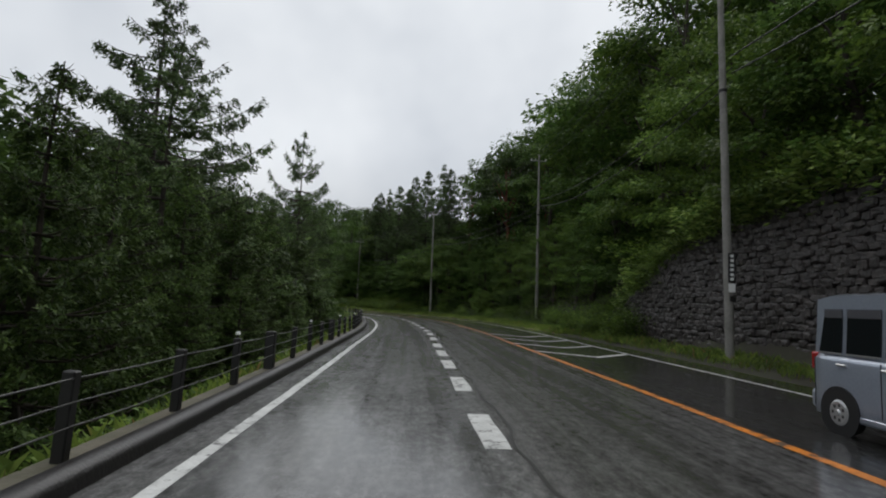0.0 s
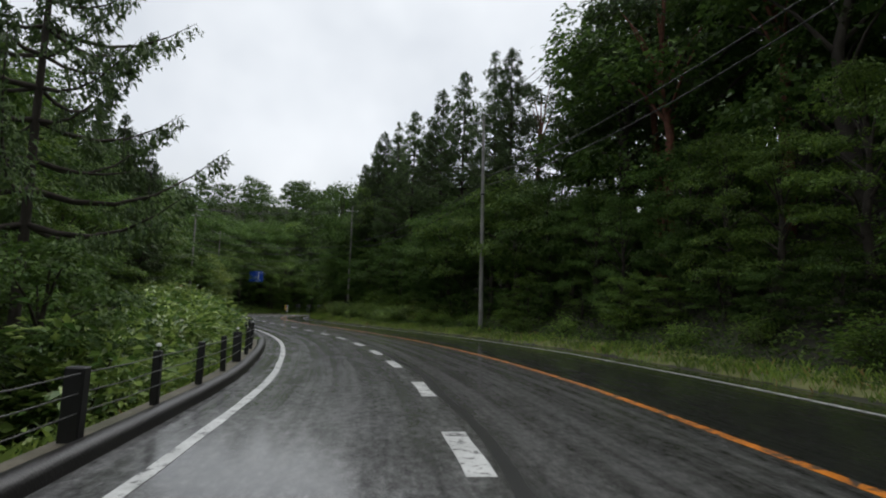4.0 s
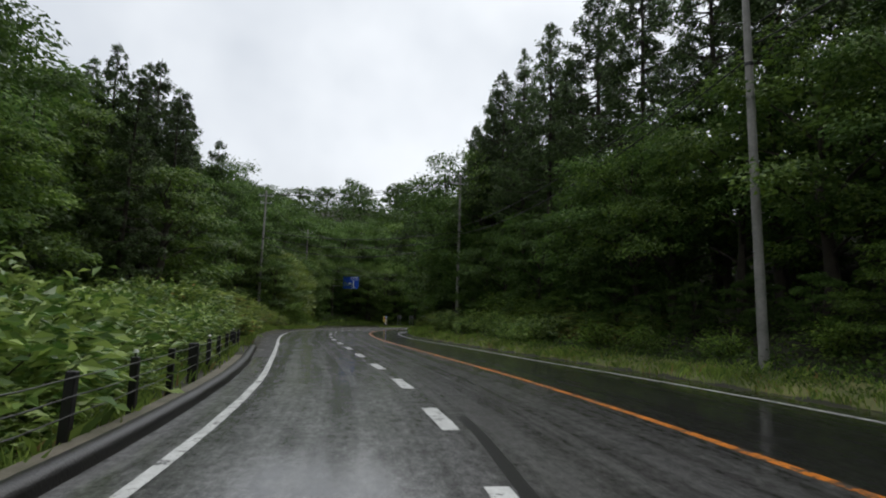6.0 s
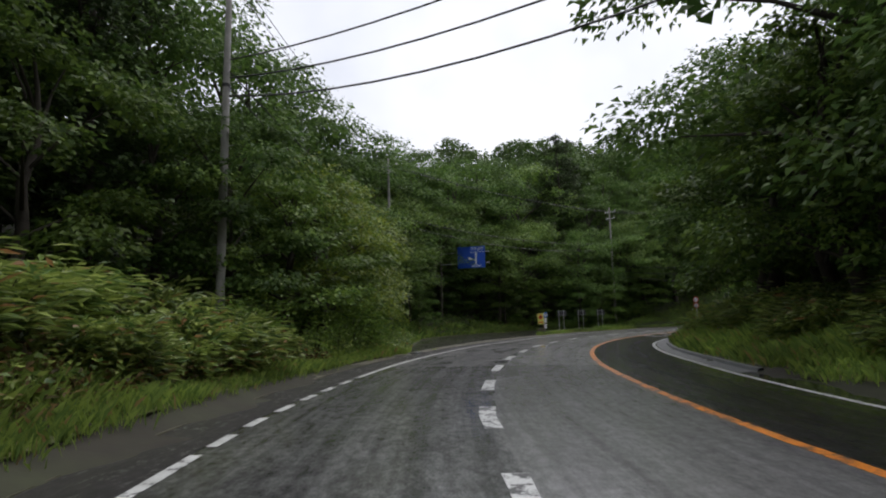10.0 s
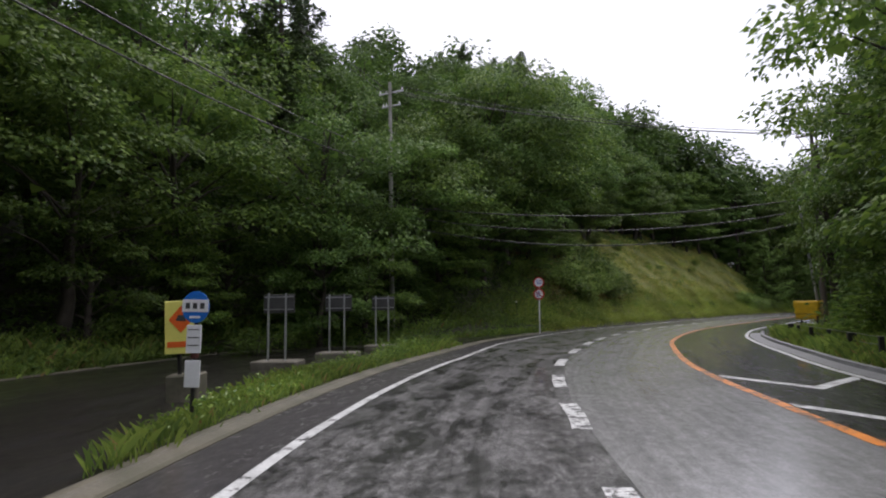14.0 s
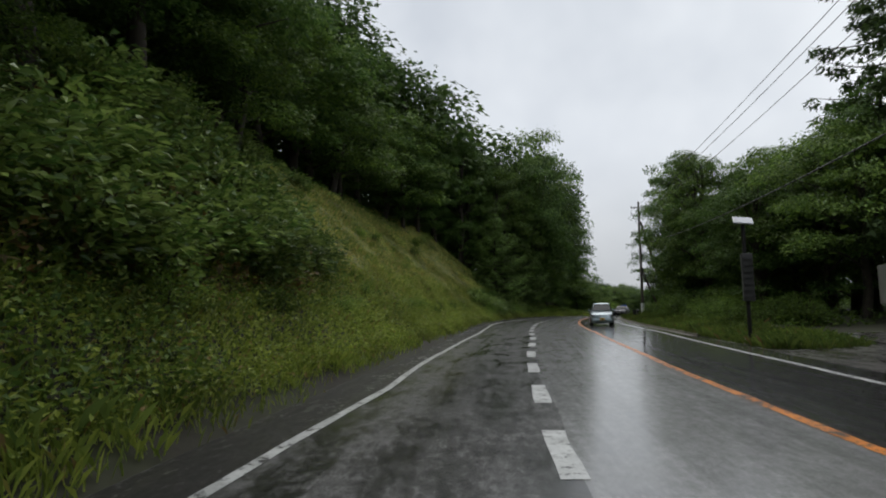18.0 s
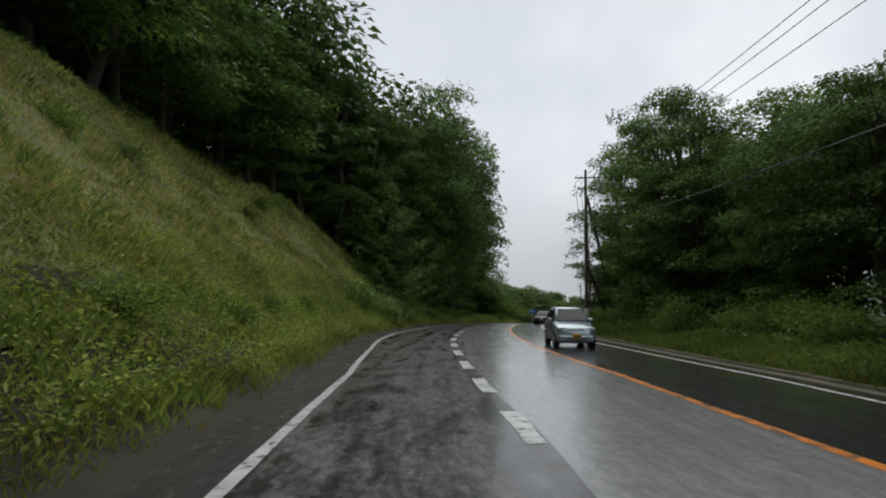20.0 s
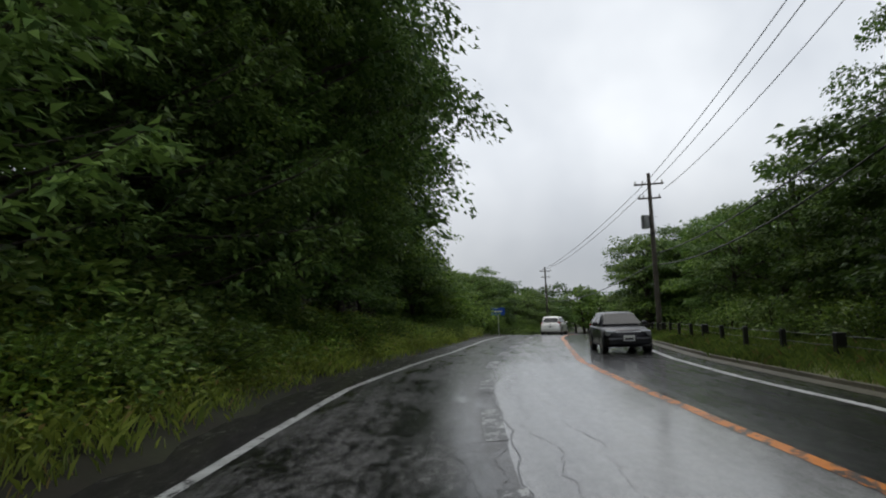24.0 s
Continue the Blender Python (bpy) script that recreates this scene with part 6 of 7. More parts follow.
yb = thing("warning_panel", pose(*on_ground(179.1, -5.4, -0.1), 0, -2, heading(179) + 12) @ Matrix.Diagonal((0.86, 1, 0.97, 1)), "pale yellow panel with an orange diamond on a concrete block", "sign")
part("block", box(0, 0.1, 0.2, 0.62, 0.5, 0.5, 0.03), M_OLDCONC, yb, "mossy concrete block")
part("post", box(-0.1, 0.02, 0.55, 0.06, 0.06, 0.6), M_BLACK, yb)
part("post", box(0.2, 0.02, 0.55, 0.06, 0.06, 0.6), material("red_brown_post", (0.16, 0.05, 0.03), 0.6), yb)
part("panel", box(-0.05, 0, 1.28, 0.6, 0.16, 0.94, 0.012), M_SIGNYELLOW, yb)
slab2d([(0, -0.24), (0.24, 0), (0, 0.24), (-0.24, 0)], -0.084, 1.42, M_SIGNORANGE, yb, "diamond").location = (-0.02, 0, 0)
slab2d([(-0.1, -0.03), (0.1, -0.05), (0.08, 0.06), (-0.05, 0.07)], -0.092, 1.43, M_SIGNBACK, yb, "emblem").location = (-0.02, 0, 0)
part("stripe", box(-0.05, -0.084, 0.98, 0.48, 0.006, 0.1), M_SIGNORANGE, yb)

M_BLOCK = material("mossy_block", (0.15, 0.135, 0.11), 0.8, vary=0.5, scale=2.5, second=(0.07, 0.065, 0.045), bump=0.4, bump_scale=25)
board = thing("sign_board", pose(*on_ground(183.6, -6.4, 0.4), 0, 0, heading(183.6) + 10), "grey back of a small board on two steel posts", "sign", "boards by the bus bay")
part("block", box(0, 0, 0.32, 1.2, 0.8, 0.8, 0.03), M_BLOCK, board, "mossy concrete block")
for x in (-0.27, 0.2):
    part("post", cyl(0.03, 1.78, 10, None, Matrix.Translation((x, -0.03, 0.7))), M_STEEL, board)
pnl = part("panel", box(0.0, 0.03, 2.2, 0.84, 0.03, 0.5, 0.006), M_SIGNBACK, board)
for z in (2.05, 2.38):
    part("rail", box(0.0, 0.0, z, 0.8, 0.03, 0.035), M_STEEL, pnl)
for s, o in ((185.9, -6.0), (188.8, -6.0)):
    copy_thing(board, pose(*on_ground(s, o, 0.4), 0, 0, heading(s) + 10))

# white marker post with two small plates, by the oncoming lane
wp = thing("marker_post", pose(*on_ground(181.5, 8.3, 0.0), 0, 0, heading(181.5)), "white post carrying two small grey plates", "road sign")
part("post", cyl(0.04, 2.5, 12), M_WHITEPOST, wp)
part("post", cyl(0.03, 1.2, 10, None, Matrix.Translation((0.28, 0.05, 1.6))), M_STEEL, wp)
part("plate", box(0.2, 0.09, 2.55, 0.36, 0.02, 0.3, 0.006), M_SIGNBACK, wp)
part("plate", box(0.32, 0.09, 2.1, 0.36, 0.02, 0.5, 0.006), M_STEEL, wp)

# lamp post at the mouth of the side road
lp = thing("street_lamp", pose(*on_ground(207.6, 9.9, 0.1), 0, -5, heading(207.6)), "thin grey street lamp leaning over the side road", "street lamp")
part_mesh("mast", mesh_np("mast", *tube([(0, 0, 0), (0, 0, 4.5), (0, 0, 8.3)], [0.08, 0.065, 0.05], 10), M_STEEL, True), lp)
part("head", box(-0.25, 0, 8.35, 0.8, 0.26, 0.12, 0.04, 2), M_STEEL, lp)
part("lens", box(-0.3, 0, 8.27, 0.55, 0.2, 0.05, 0.02), M_SIGNWHITE, lp)

# yellow tarpaulin over a device on a stand
M_TARP = material("yellow_tarpaulin", (0.75, 0.46, 0.01), 0.45, vary=0.25, scale=4, bump=0.3, bump_scale=10)
tp_ = thing("covered_device", pose(*on_ground(206.2, 9.3, 0.25), 0, 0, heading(205) - 15), "bright yellow tarpaulin tied over a roadside device", "tarpaulin")
tb = bmesh.new()
bmesh.ops.create_cube(tb, size=1.0, matrix=Matrix.Translation((0, 0, 1.45)) @ Matrix.Diagonal((1.15, 0.75, 0.95, 1)))
bmesh.ops.subdivide_edges(tb, edges=tb.edges[:], cuts=7, use_grid_fill=True)
for v in tb.verts:
    k = (1.93 - v.co.z) / 0.95
    v.co.x *= 1.03 - 0.1 * k + 0.04 * math.sin(v.co.z * 17 + v.co.y * 5)
    v.co.y *= 1.0 - 0.1 * k + 0.06 * math.sin(v.co.x * 9 + v.co.z * 3)
    v.co.z += 0.03 * math.sin(v.co.x * 11) * (1 if k > 0.8 else 0.3) - 0.05 * (abs(v.co.x) > 0.6) * (k < 0.1)
part("cover", tb, M_TARP, tp_, smooth=True)
for x in (-0.35, 0.35):
    part("leg", box(x, 0, 0.5, 0.08, 0.08, 1.1), M_BLACK, tp_)
part("tie", box(0, -0.41, 1.25, 1.15, 0.012, 0.03), M_BLACK, tp_)
mk = thing("marker_post", pose(*on_ground(205.2, 9.6, 0.0)), "short dark red reflector post in the grass", "post")
part("post", cyl(0.035, 0.85, 8), M_BLACK, mk)
part("reflector", box(0, -0.03, 0.8, 0.13, 0.03, 0.22, 0.006), material("dark_red_reflector", (0.12, 0.02, 0.015), 0.3), mk)

# solar-powered sign on the grass island
so_ = thing("solar_sign", pose(*on_ground(227.2, 8.95, -0.12), 0, 0, heading(226.6) - 8), "tall dark electronic sign with a tilted solar panel on top", "road sign")
part("post", cyl(0.07, 4.2, 12), M_BLACK, so_)
part("cabinet", box(0.02, -0.12, 2.3, 0.36, 0.2, 1.7, 0.02, 2), M_SIGNBACK, so_)
for k in range(7):
    part("visor", box(0.02, -0.25, 1.6 + k * 0.22, 0.3, 0.07, 0.015), M_BLACK, so_)
pan = part("solar_panel", box(0, 0, 0, 0.64, 0.48, 0.04, 0.006), M_STEEL, so_)
pan.matrix_basis = pose(0, -0.05, 4.35, 35, 8, 0)
part("cell_sheet", box(0, 0, 0.024, 0.59, 0.43, 0.008), material("solar_cells", (0.25, 0.27, 0.3), 0.12, 0.3), pan)
part("footing", box(0, 0, 0.0, 0.5, 0.5, 0.3, 0.03), M_CONC, so_)

# far blue sign
fb = thing("direction_sign", pose(*on_ground(305.5, -1.35, 0.0), 0, 0, heading(303)), "small blue road sign at the far bend", "road sign")
part("post", cyl(0.04, 2.25, 8), M_STEEL, fb)
part("panel", box(0, -0.05, 1.95, 1.1, 0.03, 0.6, 0.008), M_SIGNBLUE, fb)
part("letter_bar", box(0.0, -0.07, 1.95, 0.7, 0.006, 0.1), M_SIGNWHITE, fb)

# small white-topped delineator on the slope
for s, o in ((198.5, -10.2), (204.5, -6.3)):
    dl = thing("delineator", pose(*on_ground(s, o, 0.05)), "thin post with a round white reflector", "post", "delineators")
    part("post", cyl(0.025, 1.05, 8), M_BLACK, dl)
    part("reflector", cyl(0.05, 0.03, 14, None, Matrix.Translation((0, 0.015, 1.08)) @ pose(0, 0, 0, 90, 0, 0)), M_REFLECT, dl)


# ---- vehicles ----
M_TYRE = material("tyre_rubber", (0.012, 0.012, 0.012), 0.7, vary=0.2, scale=9)
M_RIM = material("wheel_cover", (0.5, 0.5, 0.51), 0.3, 0.6)
M_GLASS = material("dark_car_glass", (0.010, 0.012, 0.013), 0.06, 0.0)
M_GLASS.node_tree.nodes["Principled BSDF"].inputs["Specular IOR Level"].default_value = 0.22
M_VISOR = material("smoked_visor", (0.09, 0.09, 0.1), 0.25, coat=0.6)
M_TRIM = material("black_plastic_trim", (0.015, 0.015, 0.016), 0.5)
M_LAMP = material("clear_headlamp", (0.32, 0.33, 0.35), 0.08, 0.3, coat=1.0)
M_TAIL = material("red_tail_lamp", (0.35, 0.01, 0.01), 0.1, coat=1.0)
M_PLATEW = material("white_plate", (0.75, 0.76, 0.74), 0.4)
M_PLATEY = material("yellow_plate", (0.72, 0.42, 0.01), 0.4)


def paint(name, colour, metal=0.3):
    return material(name, colour, 0.28, metal, vary=0.05, scale=3, coat=1.0)


def shell(sections):
    """A body of cross-sections along y: each (y, half_width_low, half_width_high, z_low, z_mid, z_high)."""
    bm = bmesh.new()
    rings = []
    for y, wl, wm, wh, z0, z1, z2 in sections:
        ring = [(-wl, z0), (-wl * 1.0, z0 + (z1 - z0) * 0.25), (-wm, z1 * 0.96), (-wh - (wm - wh) * 0.35, z1 + (z2 - z1) * 0.55), (-wh, z2 - 0.03), (-wh * 0.8, z2),
                (0, z2 + 0.012), (wh * 0.8, z2), (wh, z2 - 0.03), (wh + (wm - wh) * 0.35, z1 + (z2 - z1) * 0.55), (wm, z1 * 0.96), (wl * 1.0, z0 + (z1 - z0) * 0.25), (wl, z0)]
        rings.append([bm.verts.new((x, y, z)) for x, z in ring])
    for a, b in zip(rings, rings[1:]):
        for k in range(len(a)):
            j = (k + 1) % len(a)
            bm.faces.new((a[k], a[j], b[j], b[k]))
    bm.faces.new(rings[0][::-1])
    bm.faces.new(rings[-1])
    bmesh.ops.recalc_face_normals(bm, faces=bm.faces)
    return bm


def wheel(parent, x, y, r, out):
    w = part("wheel", cyl(r, 0.19, 26, None, pose(x - 0.095 * out, y, r, 0, 90 * out, 0), 0.025), M_TYRE, parent, smooth=False)
    part("rim", cyl(r * 0.64, 0.02, 22, r * 0.5, pose(x + 0.097 * out, y, r, 0, 90 * out, 0)), M_RIM, w)
    part("hub", cyl(0.05, 0.02, 12, 0.03, pose(x + 0.115 * out, y, r, 0, 90 * out, 0)), M_RIM, w)
    for k in range(7):
        a = k * 2 * math.pi / 7
        b = box(x + 0.112 * out, y + math.cos(a) * r * 0.34, r + math.sin(a) * r * 0.34, 0.012, 0.05, 0.05, 0.006)
        part("rim_hole", b, M_TRIM, w)
    return w


def quad_pane(pts, thick=0.012):
    """A pane through four corners, a little thick along its normal."""
    bm = bmesh.new()
    p = [Vector(q) for q in pts]
    n = (p[1] - p[0]).cross(p[3] - p[0]).normalized() * thick
    a = [bm.verts.new(q - n) for q in p]
    b = [bm.verts.new(q + n) for q in p]
    bm.faces.new(a[::-1])
    bm.faces.new(b)
    for k in range(4):
        j = (k + 1) % 4
        bm.faces.new((a[k], a[j], b[j], b[k]))
    bmesh.ops.recalc_face_normals(bm, faces=bm.faces)
    return bm


def car(m, label, body_mat, L, W, H, belt, bonnet, nose, screen, tail, roof_front, roof_rear, plate, group="", category="car", boxy=False, lid=0.0):
    """A small car, its front to -y, its middle over the origin. belt: height of the waist; bonnet: where the screen meets it."""
    c = thing("van" if boxy else "car", m, label, category, group)
    w, f, b = W / 2, -L / 2, L / 2
    low = 0.2
    wt = w - (0.09 if boxy else 0.2)
    part("body", shell([(f + 0.02, w * 0.72, w * 0.74, w * 0.66, low + 0.08, nose * 0.75, nose * 0.9), (f + 0.12, w * 0.9, w * 0.92, w * 0.82, low, nose * 0.85, nose),
                        (f + 0.45, w * 0.985, w, w * 0.88, low, nose * 0.9, nose + 0.06), (f + bonnet, w * 0.99, w, w * 0.9, low, belt * 0.96, belt + 0.02),
                        (f + bonnet + 0.3, w, w, w * 0.94, low, belt * 0.97, belt + 0.03), (0.3, w, w, w * 0.95, low, belt * 0.97, belt + 0.03),
                        (b - 0.4, w * 0.99, w, w * 0.94, low, belt * 0.98, belt + 0.05), (b - 0.12, w * 0.95, w * 0.96, w * 0.9, low + 0.02, belt, belt + 0.05),
                        (b - 0.01, w * 0.85, w * 0.88, w * 0.8, low + 0.12, belt * 0.95, belt + 0.02)]), body_mat, c, smooth=True)
    zr = H
    ys, yr0, yr1, ye = f + bonnet + 0.02, f + roof_front, b - roof_rear, b - tail
    part("cabin", shell([(ys, w * 0.86, w * 0.86, wt * 0.99, belt - 0.05, belt, belt + 0.03), ((ys + yr0) / 2, w * 0.92, w * 0.91, wt * 0.98, belt - 0.05, belt, (belt + zr) / 2 - 0.05),
                         (yr0, w * 0.93, w * 0.93, wt * 0.97, belt - 0.05, belt, zr - 0.05), (yr0 + 0.35, w * 0.94, w * 0.94, wt, belt - 0.05, belt, zr),
                         (yr1 - 0.3, w * 0.94, w * 0.94, wt, belt - 0.05, belt, zr), (yr1, w * 0.93, w * 0.93, wt * 0.97, belt - 0.05, belt, zr - 0.05),
                         (ye, w * 0.86, w * 0.86, wt * 0.93, belt - 0.05, belt, belt + 0.03)]), body_mat, c, smooth=not boxy)
    e = 0.035
    head = 0.24 if boxy else 0.13
    part("windscreen", quad_pane([(-w * 0.82, ys + 0.05 - e, belt + 0.05 + e), (w * 0.82, ys + 0.05 - e, belt + 0.05 + e), (wt * 0.86, yr0 - 0.02 - e, zr - 0.1 + e), (-wt * 0.86, yr0 - 0.02 - e, zr - 0.1 + e)]), M_GLASS, c)
    part("rear_window", quad_pane([(w * 0.76, ye - 0.01 + e, belt + 0.12), (-w * 0.76, ye - 0.01 + e, belt + 0.12), (-wt * 0.8, yr1 + 0.01 + e, zr - 0.12), (wt * 0.8, yr1 + 0.01 + e, zr - 0.12)]), M_GLASS, c)
    mid = (yr0 + yr1) / 2 - 0.05
    for sx in (-1, 1):
        xa, xb = sx * (w * 0.945), sx * (wt * 1.0 + 0.012)
        rows = ((ys + 0.42, mid - 0.05, yr0 + 0.12, mid - 0.05), (mid + 0.04, yr1 - 0.62, mid + 0.04, yr1 - 0.62), (yr1 - 0.52, yr1 - 0.12, yr1 - 0.52, yr1 - 0.2)) if boxy else ((ys + 0.42, mid - 0.05, yr0 + 0.12, mid - 0.05), (mid + 0.05, yr1 - 0.1, mid + 0.05, yr1 - 0.2), (yr1 - 0.02, ye - 0.12, yr1 - 0.12, yr1 - 0.03))
        for y0, y1, t0, t1 in rows:
            if y1 - y0 < 0.1:
                continue
            part("side_window", quad_pane([(xa, y0, belt + 0.06), (xa, y1, belt + 0.06), (xb, t1, zr - head), (xb, t0, zr - head)], 0.014), M_GLASS, c)
            if boxy:
                part("rain_visor", quad_pane([(xb + sx * 0.012, t0, zr - head - 0.1), (xb + sx * 0.012, t1, zr - head - 0.1), (xb + sx * 0.012, t1, zr - head + 0.02), (xb + sx * 0.012, t0, zr - head + 0.02)], 0.012), M_VISOR, c, "smoked grey visor over the window")
                part("window_rail", box(xa + sx * 0.012, (y0 + y1) / 2, belt + 0.05, 0.02, abs(y1 - y0), 0.02), M_RIM, c)
        part("mirror", box(sx * (w + 0.06), ys + 0.42, belt + 0.1, 0.16, 0.1, 0.13, 0.03, 2), body_mat, c)
        part("headlamp", box(sx * w * 0.7, f + 0.14, nose - 0.1, 0.34, 0.2, 0.17, 0.04, 2), M_LAMP, c)
        part("tail_lamp", box(sx * w * 0.84, b - 0.1, belt - 0.08, 0.17, 0.14, 0.34 if not boxy else 0.26, 0.03, 2), M_TAIL, c)
        for y in (mid - 0.12, mid + 0.62):
            part("door_handle", box(sx * (w + 0.008), y + 0.02, belt - 0.1, 0.04, 0.17, 0.035, 0.012), M_RIM if boxy else body_mat, c)
        for y in (f + 0.62, b - 0.62):
            part("wheel_arch", cyl(0.345, 0.03, 26, None, pose(sx * (w - 0.012), y, 0.29, 0, 90 * sx, 0)), M_TRIM, c)
            wheel(c, sx * (w - 0.085), y, 0.285, sx)
    for sx in (-1, 1):
        for y in (mid, yr1 - 0.06, ys + 0.36):
            part("door_seam", box(sx * (w + 0.001), y, (belt + 0.3) / 2, 0.008, 0.012, belt - 0.34), M_TRIM, c)
        part("sill", box(sx * (w - 0.02), 0, 0.25, 0.06, L * 0.5, 0.08, 0.015), M_TRIM if not boxy else body_mat, c)
    part("bumper", box(0, f + 0.08, 0.36, W * 0.9, 0.2, 0.24, 0.06, 2), body_mat, c)
    part("grille", box(0, f + 0.01, 0.34, W * 0.5, 0.06, 0.12, 0.02), M_TRIM, c)
    part("upper_grille", box(0, f + 0.05, nose - 0.12, W * 0.42, 0.06, 0.06, 0.015), M_TRIM, c)
    if not boxy:
        part("grille_bar", box(0, f + 0.03, nose - 0.07, W * 0.5, 0.06, 0.025, 0.008), M_RIM, c, "thin chrome bar over the grille")
    part("rear_bumper", box(0, b - 0.08, 0.4, W * 0.92, 0.22, 0.28, 0.06, 2), body_mat, c)
    part("underbody", box(0, 0, 0.22, W * 0.82, L * 0.86, 0.1), M_TRIM, c)
    pf = part("number_plate", box(0, f - 0.025, 0.45, 0.33, 0.015, 0.165, 0.004), plate, c)
    part("plate_bar", box(0, f - 0.035, 0.43, 0.24, 0.006, 0.06), M_TRIM, pf)
    pr = part("number_plate", box(0, b + 0.02, belt - 0.26, 0.33, 0.02, 0.165, 0.004), plate, c)
    part("plate_bar", box(0, b + 0.032, belt - 0.28, 0.24, 0.006, 0.06), M_TRIM, pr)
    part("wiper", box(0.1, ys - 0.0, belt + 0.075, 0.7, 0.02, 0.02), M_TRIM, c)
    part("badge", box(0, b + 0.012, belt - 0.06, 0.1, 0.02, 0.08, 0.01), M_RIM, c)
    return c


def drive(s, o, toward=True, turn=0.0):
    """The pose of a car on the road; toward: its front to the climbing traffic."""
    p = place(s, o, 0.0)
    slope = math.degrees(math.atan2(float(RISE(s + 2) - RISE(s - 2)), 4))
    return pose(p[0], p[1], p[2], 0, 0, heading(s) + turn + (0 if toward else 180)) @ pose(0, 0, 0, slope if toward else -slope, 0, 0)


P_SILVER = paint("silver_paint", (0.36, 0.40, 0.48), 0.5)
P_WHITE = paint("white_car_paint", (0.78, 0.78, 0.76), 0.0)
P_DARK = material("dark_violet_paint", (0.016, 0.015, 0.022), 0.3, 0.2, vary=0.05, scale=3, coat=0.3)
P_ICE = paint("pale_blue_silver_paint", (0.34, 0.42, 0.46), 0.6)
car(drive(36.4, 6.55), "silver box-shaped minivan with dark windows on the wet road", P_SILVER, 3.4, 1.48, 1.9, 1.02, 0.55, 0.82, 0.5, 0.06, 0.98, 0.1, M_PLATEY, "cars on the road", "van", True)
car(drive(246.2, 5.3), "small pale blue-silver hatchback with a yellow plate", P_ICE, 3.4, 1.475, 1.5, 0.92, 0.85, 0.78, 0.5, 0.15, 1.5, 0.45, M_PLATEY, "cars on the road")
car(drive(279.2, 5.3, True, -2), "dark violet-black hatchback with headlamps off", P_DARK, 3.4, 1.43, 1.24, 0.77, 0.85, 0.7, 0.5, 0.16, 1.45, 0.4, M_PLATEW, "cars on the road")
car(drive(308.0, 2.7, False), "white hatchback driving uphill on the wet road", P_WHITE, 3.8, 1.62, 1.44, 0.9, 0.95, 0.8, 0.5, 0.14, 1.75, 0.42, M_PLATEW, "cars on the road")

# parked box truck
tg = on_ground(231.5, 17.2, 0.0)
M_BOXW = material("weathered_white_panel", (0.34, 0.335, 0.31), 0.5, vary=0.2, scale=2)
M_TRUCKY = material("yellow_truck_paint", (0.65, 0.33, 0.02), 0.35, vary=0.1, scale=3, coat=0.5)
M_TEAL = material("teal_truck_paint", (0.02, 0.10, 0.10), 0.35, vary=0.1, scale=3, coat=0.5)
tr_ = thing("truck", pose(10.0, 171.8, tg[2] + 0.02, 0, 0, -55) @ Matrix.Scale(0.78, 4), "parked box truck with a yellow and teal cab", "truck")
part("box", box(0, 0.9, 2.0, 1.9, 3.4, 2.1, 0.03), M_BOXW, tr_, "weathered white cargo box")
part("box_frame", box(0, -0.79, 2.0, 1.86, 0.02, 2.0), M_SIGNBACK, tr_)
part("cab", prism([(-0.88, 0.55), (0.88, 0.55), (0.88, 1.35), (0.78, 2.15), (-0.78, 2.15), (-0.88, 1.35)], -2.2, -0.9), M_TRUCKY, tr_)
part("cab_front", box(0, -2.21, 0.86, 1.72, 0.05, 0.5, 0.02), M_TEAL, tr_)
part("windscreen", quad_pane([(-0.8, -2.22, 1.32), (0.8, -2.22, 1.32), (0.72, -2.215, 2.0), (-0.72, -2.215, 2.0)]), M_GLASS, tr_)
part("side_window", quad_pane([(-0.89, -2.05, 1.35), (-0.89, -1.2, 1.35), (-0.80, -1.2, 2.0), (-0.80, -2.0, 2.0)]), M_GLASS, tr_)
part("bumper", box(0, -2.25, 0.52, 1.8, 0.14, 0.2, 0.02), M_STEEL, tr_)
part("chassis", box(0, 0.3, 0.72, 0.8, 4.6, 0.18), M_TRIM, tr_)
for sx in (-1, 1):
    part("headlamp", box(sx * 0.62, -2.25, 0.82, 0.3, 0.06, 0.16, 0.02), M_LAMP, tr_)
    part("mirror", box(sx * 1.05, -2.1, 1.7, 0.14, 0.06, 0.3, 0.02), M_TRIM, tr_)
    for y in (-1.5, 1.6):
        wheel(tr_, sx * 0.75, y, 0.36, sx)


# ---- stone retaining wall beside the oncoming lane ----
M_STONE = material("wet_dark_stone", (0.05, 0.042, 0.039), 0.45, vary=0.5, scale=5.0, second=(0.02, 0.0175, 0.0175), bump=1.0, bump_scale=22, island=0.4)
M_MORTAR = material("dark_mortar", (0.028, 0.025, 0.023), 0.8, vary=0.3, scale=4)
WALL_O = lambda s: EDGE_R(s) + 2.25
WALL_TOP = keyed((0, 5.6), (44, 5.5), (54, 4.8), (59, 2.6), (64, 0.3))
ss = np.arange(4, 67.1, 1.0)
v, f = [], []
for s in ss:
    t = float(WALL_TOP(s))
    v += [place(s, WALL_O(s) + 0.06, -0.2), place(s, WALL_O(s) + 0.06 + 0.12 * t, t), place(s, WALL_O(s) + 0.8 + 0.12 * t, t), place(s, WALL_O(s) + 0.8, -0.2)]
n = len(ss)
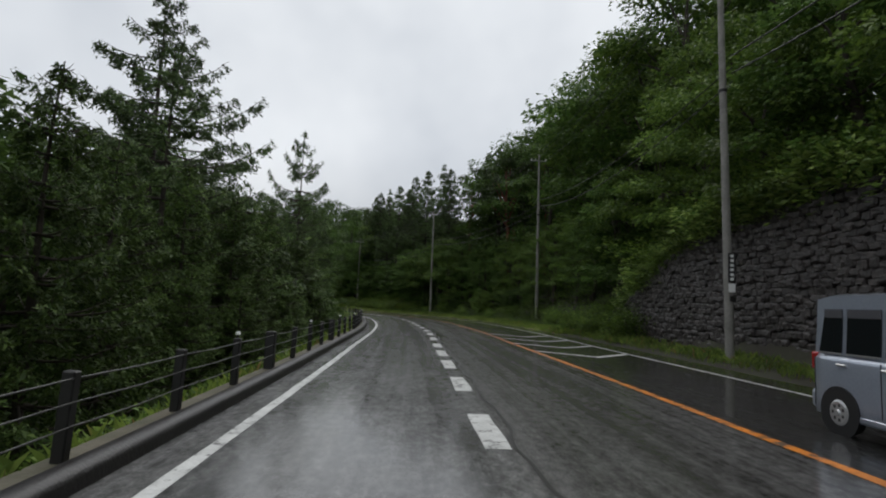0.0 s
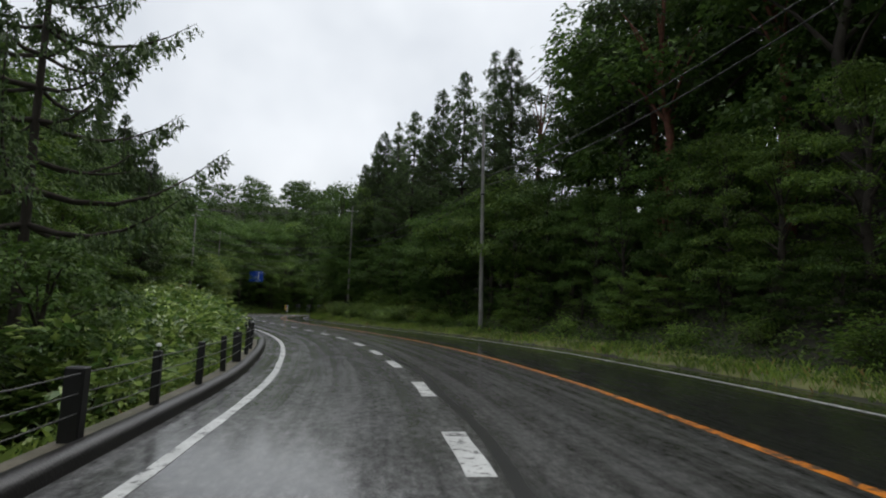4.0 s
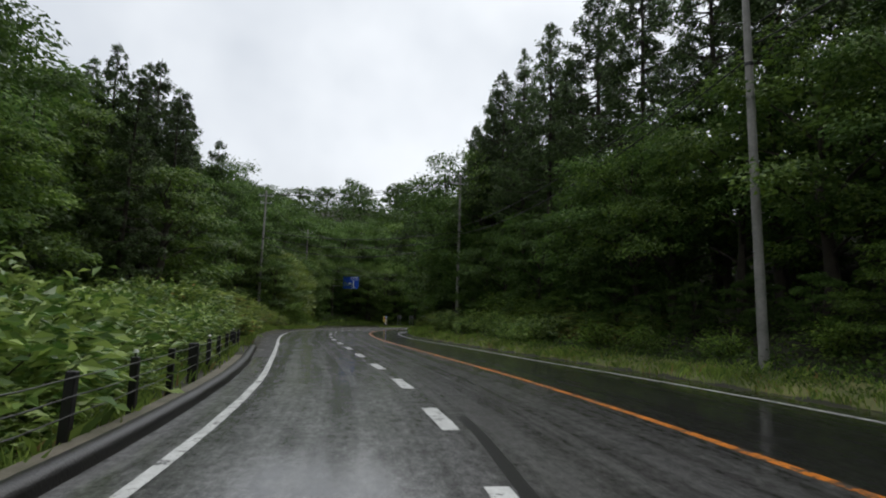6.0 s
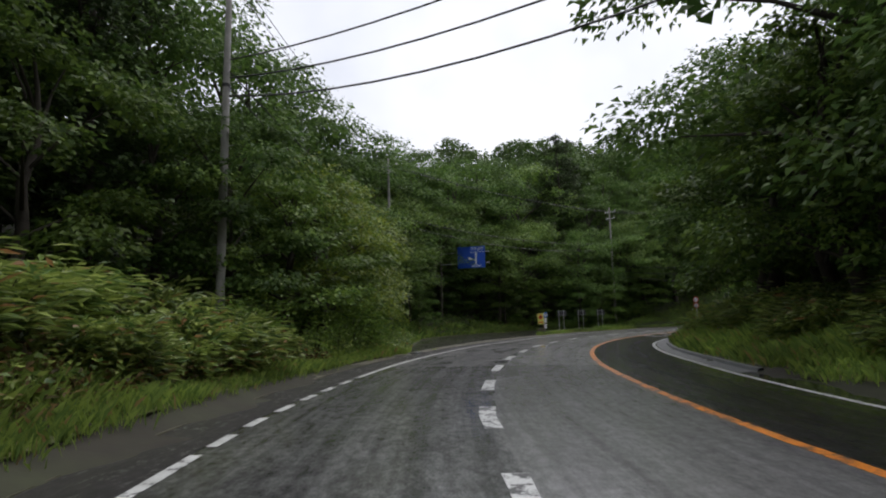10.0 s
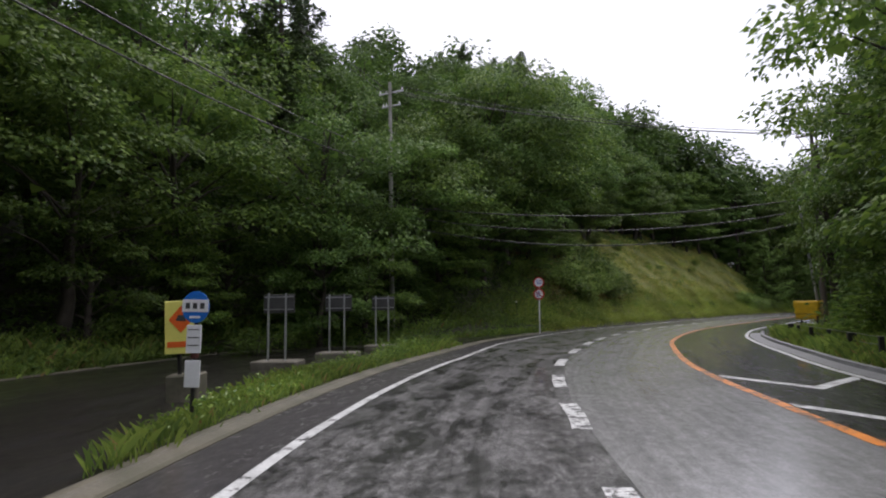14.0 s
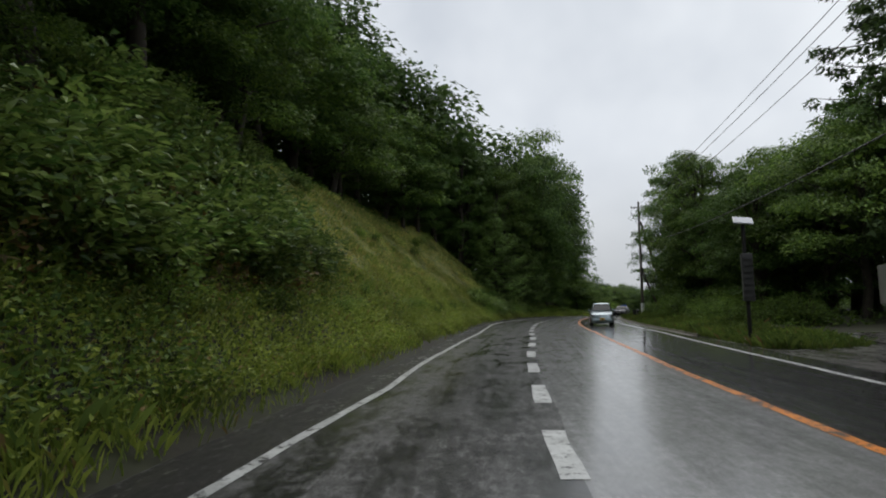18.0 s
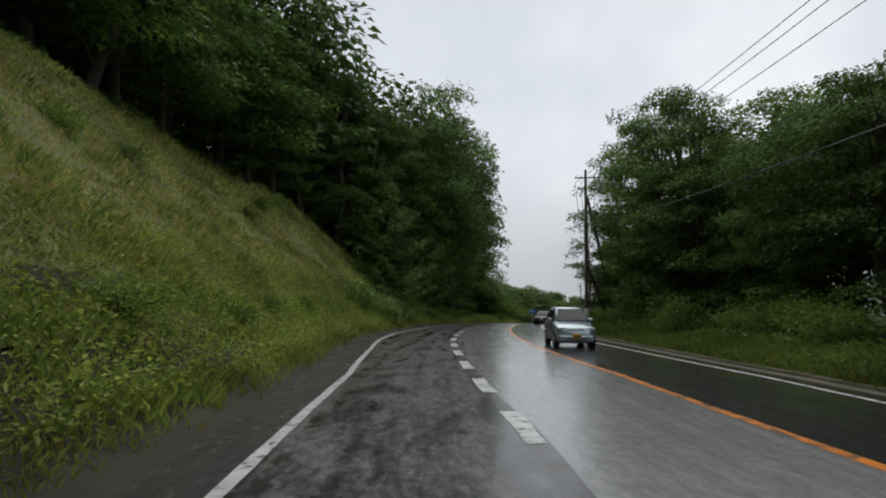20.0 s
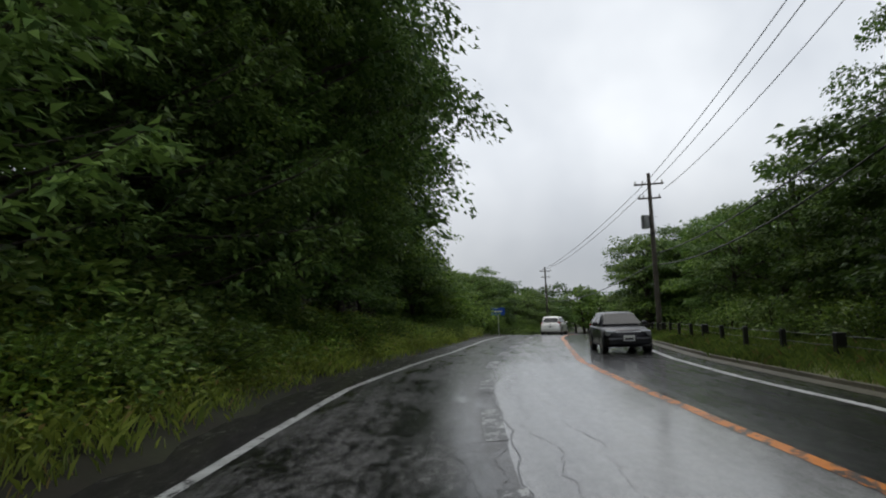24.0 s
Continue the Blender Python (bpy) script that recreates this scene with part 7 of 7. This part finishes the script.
f = [(4 * i + k, 4 * i + (k + 1) % 4, 4 * i + 4 + (k + 1) % 4, 4 * i + 4 + k) for i in range(n - 1) for k in range(4)] + [(0, 1, 2, 3), (4 * n - 1, 4 * n - 2, 4 * n - 3, 4 * n - 4)]
wall = tagged(new("retaining_wall", mesh_np("retaining_wall", v, f, M_MORTAR)), "dark wet rough stone retaining wall", "wall", kind="structure")


def stone_mesh(seed):
    r = np.random.RandomState(seed)
    bm = box(0, 0, 0, 0.39, 0.2, 0.225, 0.045)
    bmesh.ops.subdivide_edges(bm, edges=[e for e in bm.edges if e.calc_length() > 0.1], cuts=1)
    for q in bm.verts:
        q.co += Vector(r.normal(0, 0.014, 3))
    return bmesh_mesh("stone", bm, M_STONE)


STONES = [stone_mesh(200 + k) for k in range(6)]
rest_v, rest_f, rest_n, singles = [], [], 0, 0
row = 0
z = 0.12
while z < 5.5:
    s = 5 + 0.19 * (row % 2)
    while s < 66:
        if z < float(WALL_TOP(s)) - 0.08:
            p = place(s, WALL_O(s) + 0.12 * z + rs.normal(0, 0.025), z + rs.normal(0, 0.035))
            m = pose(*p, rs.normal(0, 4), rs.normal(0, 4), heading(s) + 90 + rs.normal(0, 4)) @ Matrix.Diagonal((rs.uniform(0.8, 1.1), rs.uniform(0.7, 1.15), rs.uniform(0.9, 1.2), 1))
            me = STONES[rs.randint(6)]
            if 43.5 < s < 55 and singles < 300 and z < 3.6:
                ob = part_mesh("stone", me, wall)
                ob.matrix_basis = m
                singles += 1
            else:
                co = np.array([m @ q.co for q in me.vertices])
                for poly in me.polygons:
                    idx = list(poly.vertices)
                    for k in range(1, len(idx) - 1):
                        rest_f.append((rest_n + idx[0], rest_n + idx[k], rest_n + idx[k + 1]))
                rest_v.append(co)
                rest_n += len(co)
        s += 0.385
    z += 0.225
    row += 1
rest = part_mesh("stones", mesh_np("stones", np.vstack(rest_v), rest_f, M_STONE), wall)
tagged(rest, "rows of dark wet stones", kind="stuff")

# leaves hanging over the wall's top and hiding its end
for k in range(26):
    q = 34 + 1.05 * k
    t = float(WALL_TOP(q))
    tall = rs.uniform(1.1, 1.8)
    plant("climbing_vine", (KUDZU if k % 3 else SHRUB)[rs.randint(3)], place(q, float(WALL_O(q)) + 0.12 * t + 0.3, t - 0.35), tall, rs.uniform(0, 6.28), 1.5, "leafy creeper hanging over a stone wall", "bush", GL, ("stem", "foliage"), 1.2)
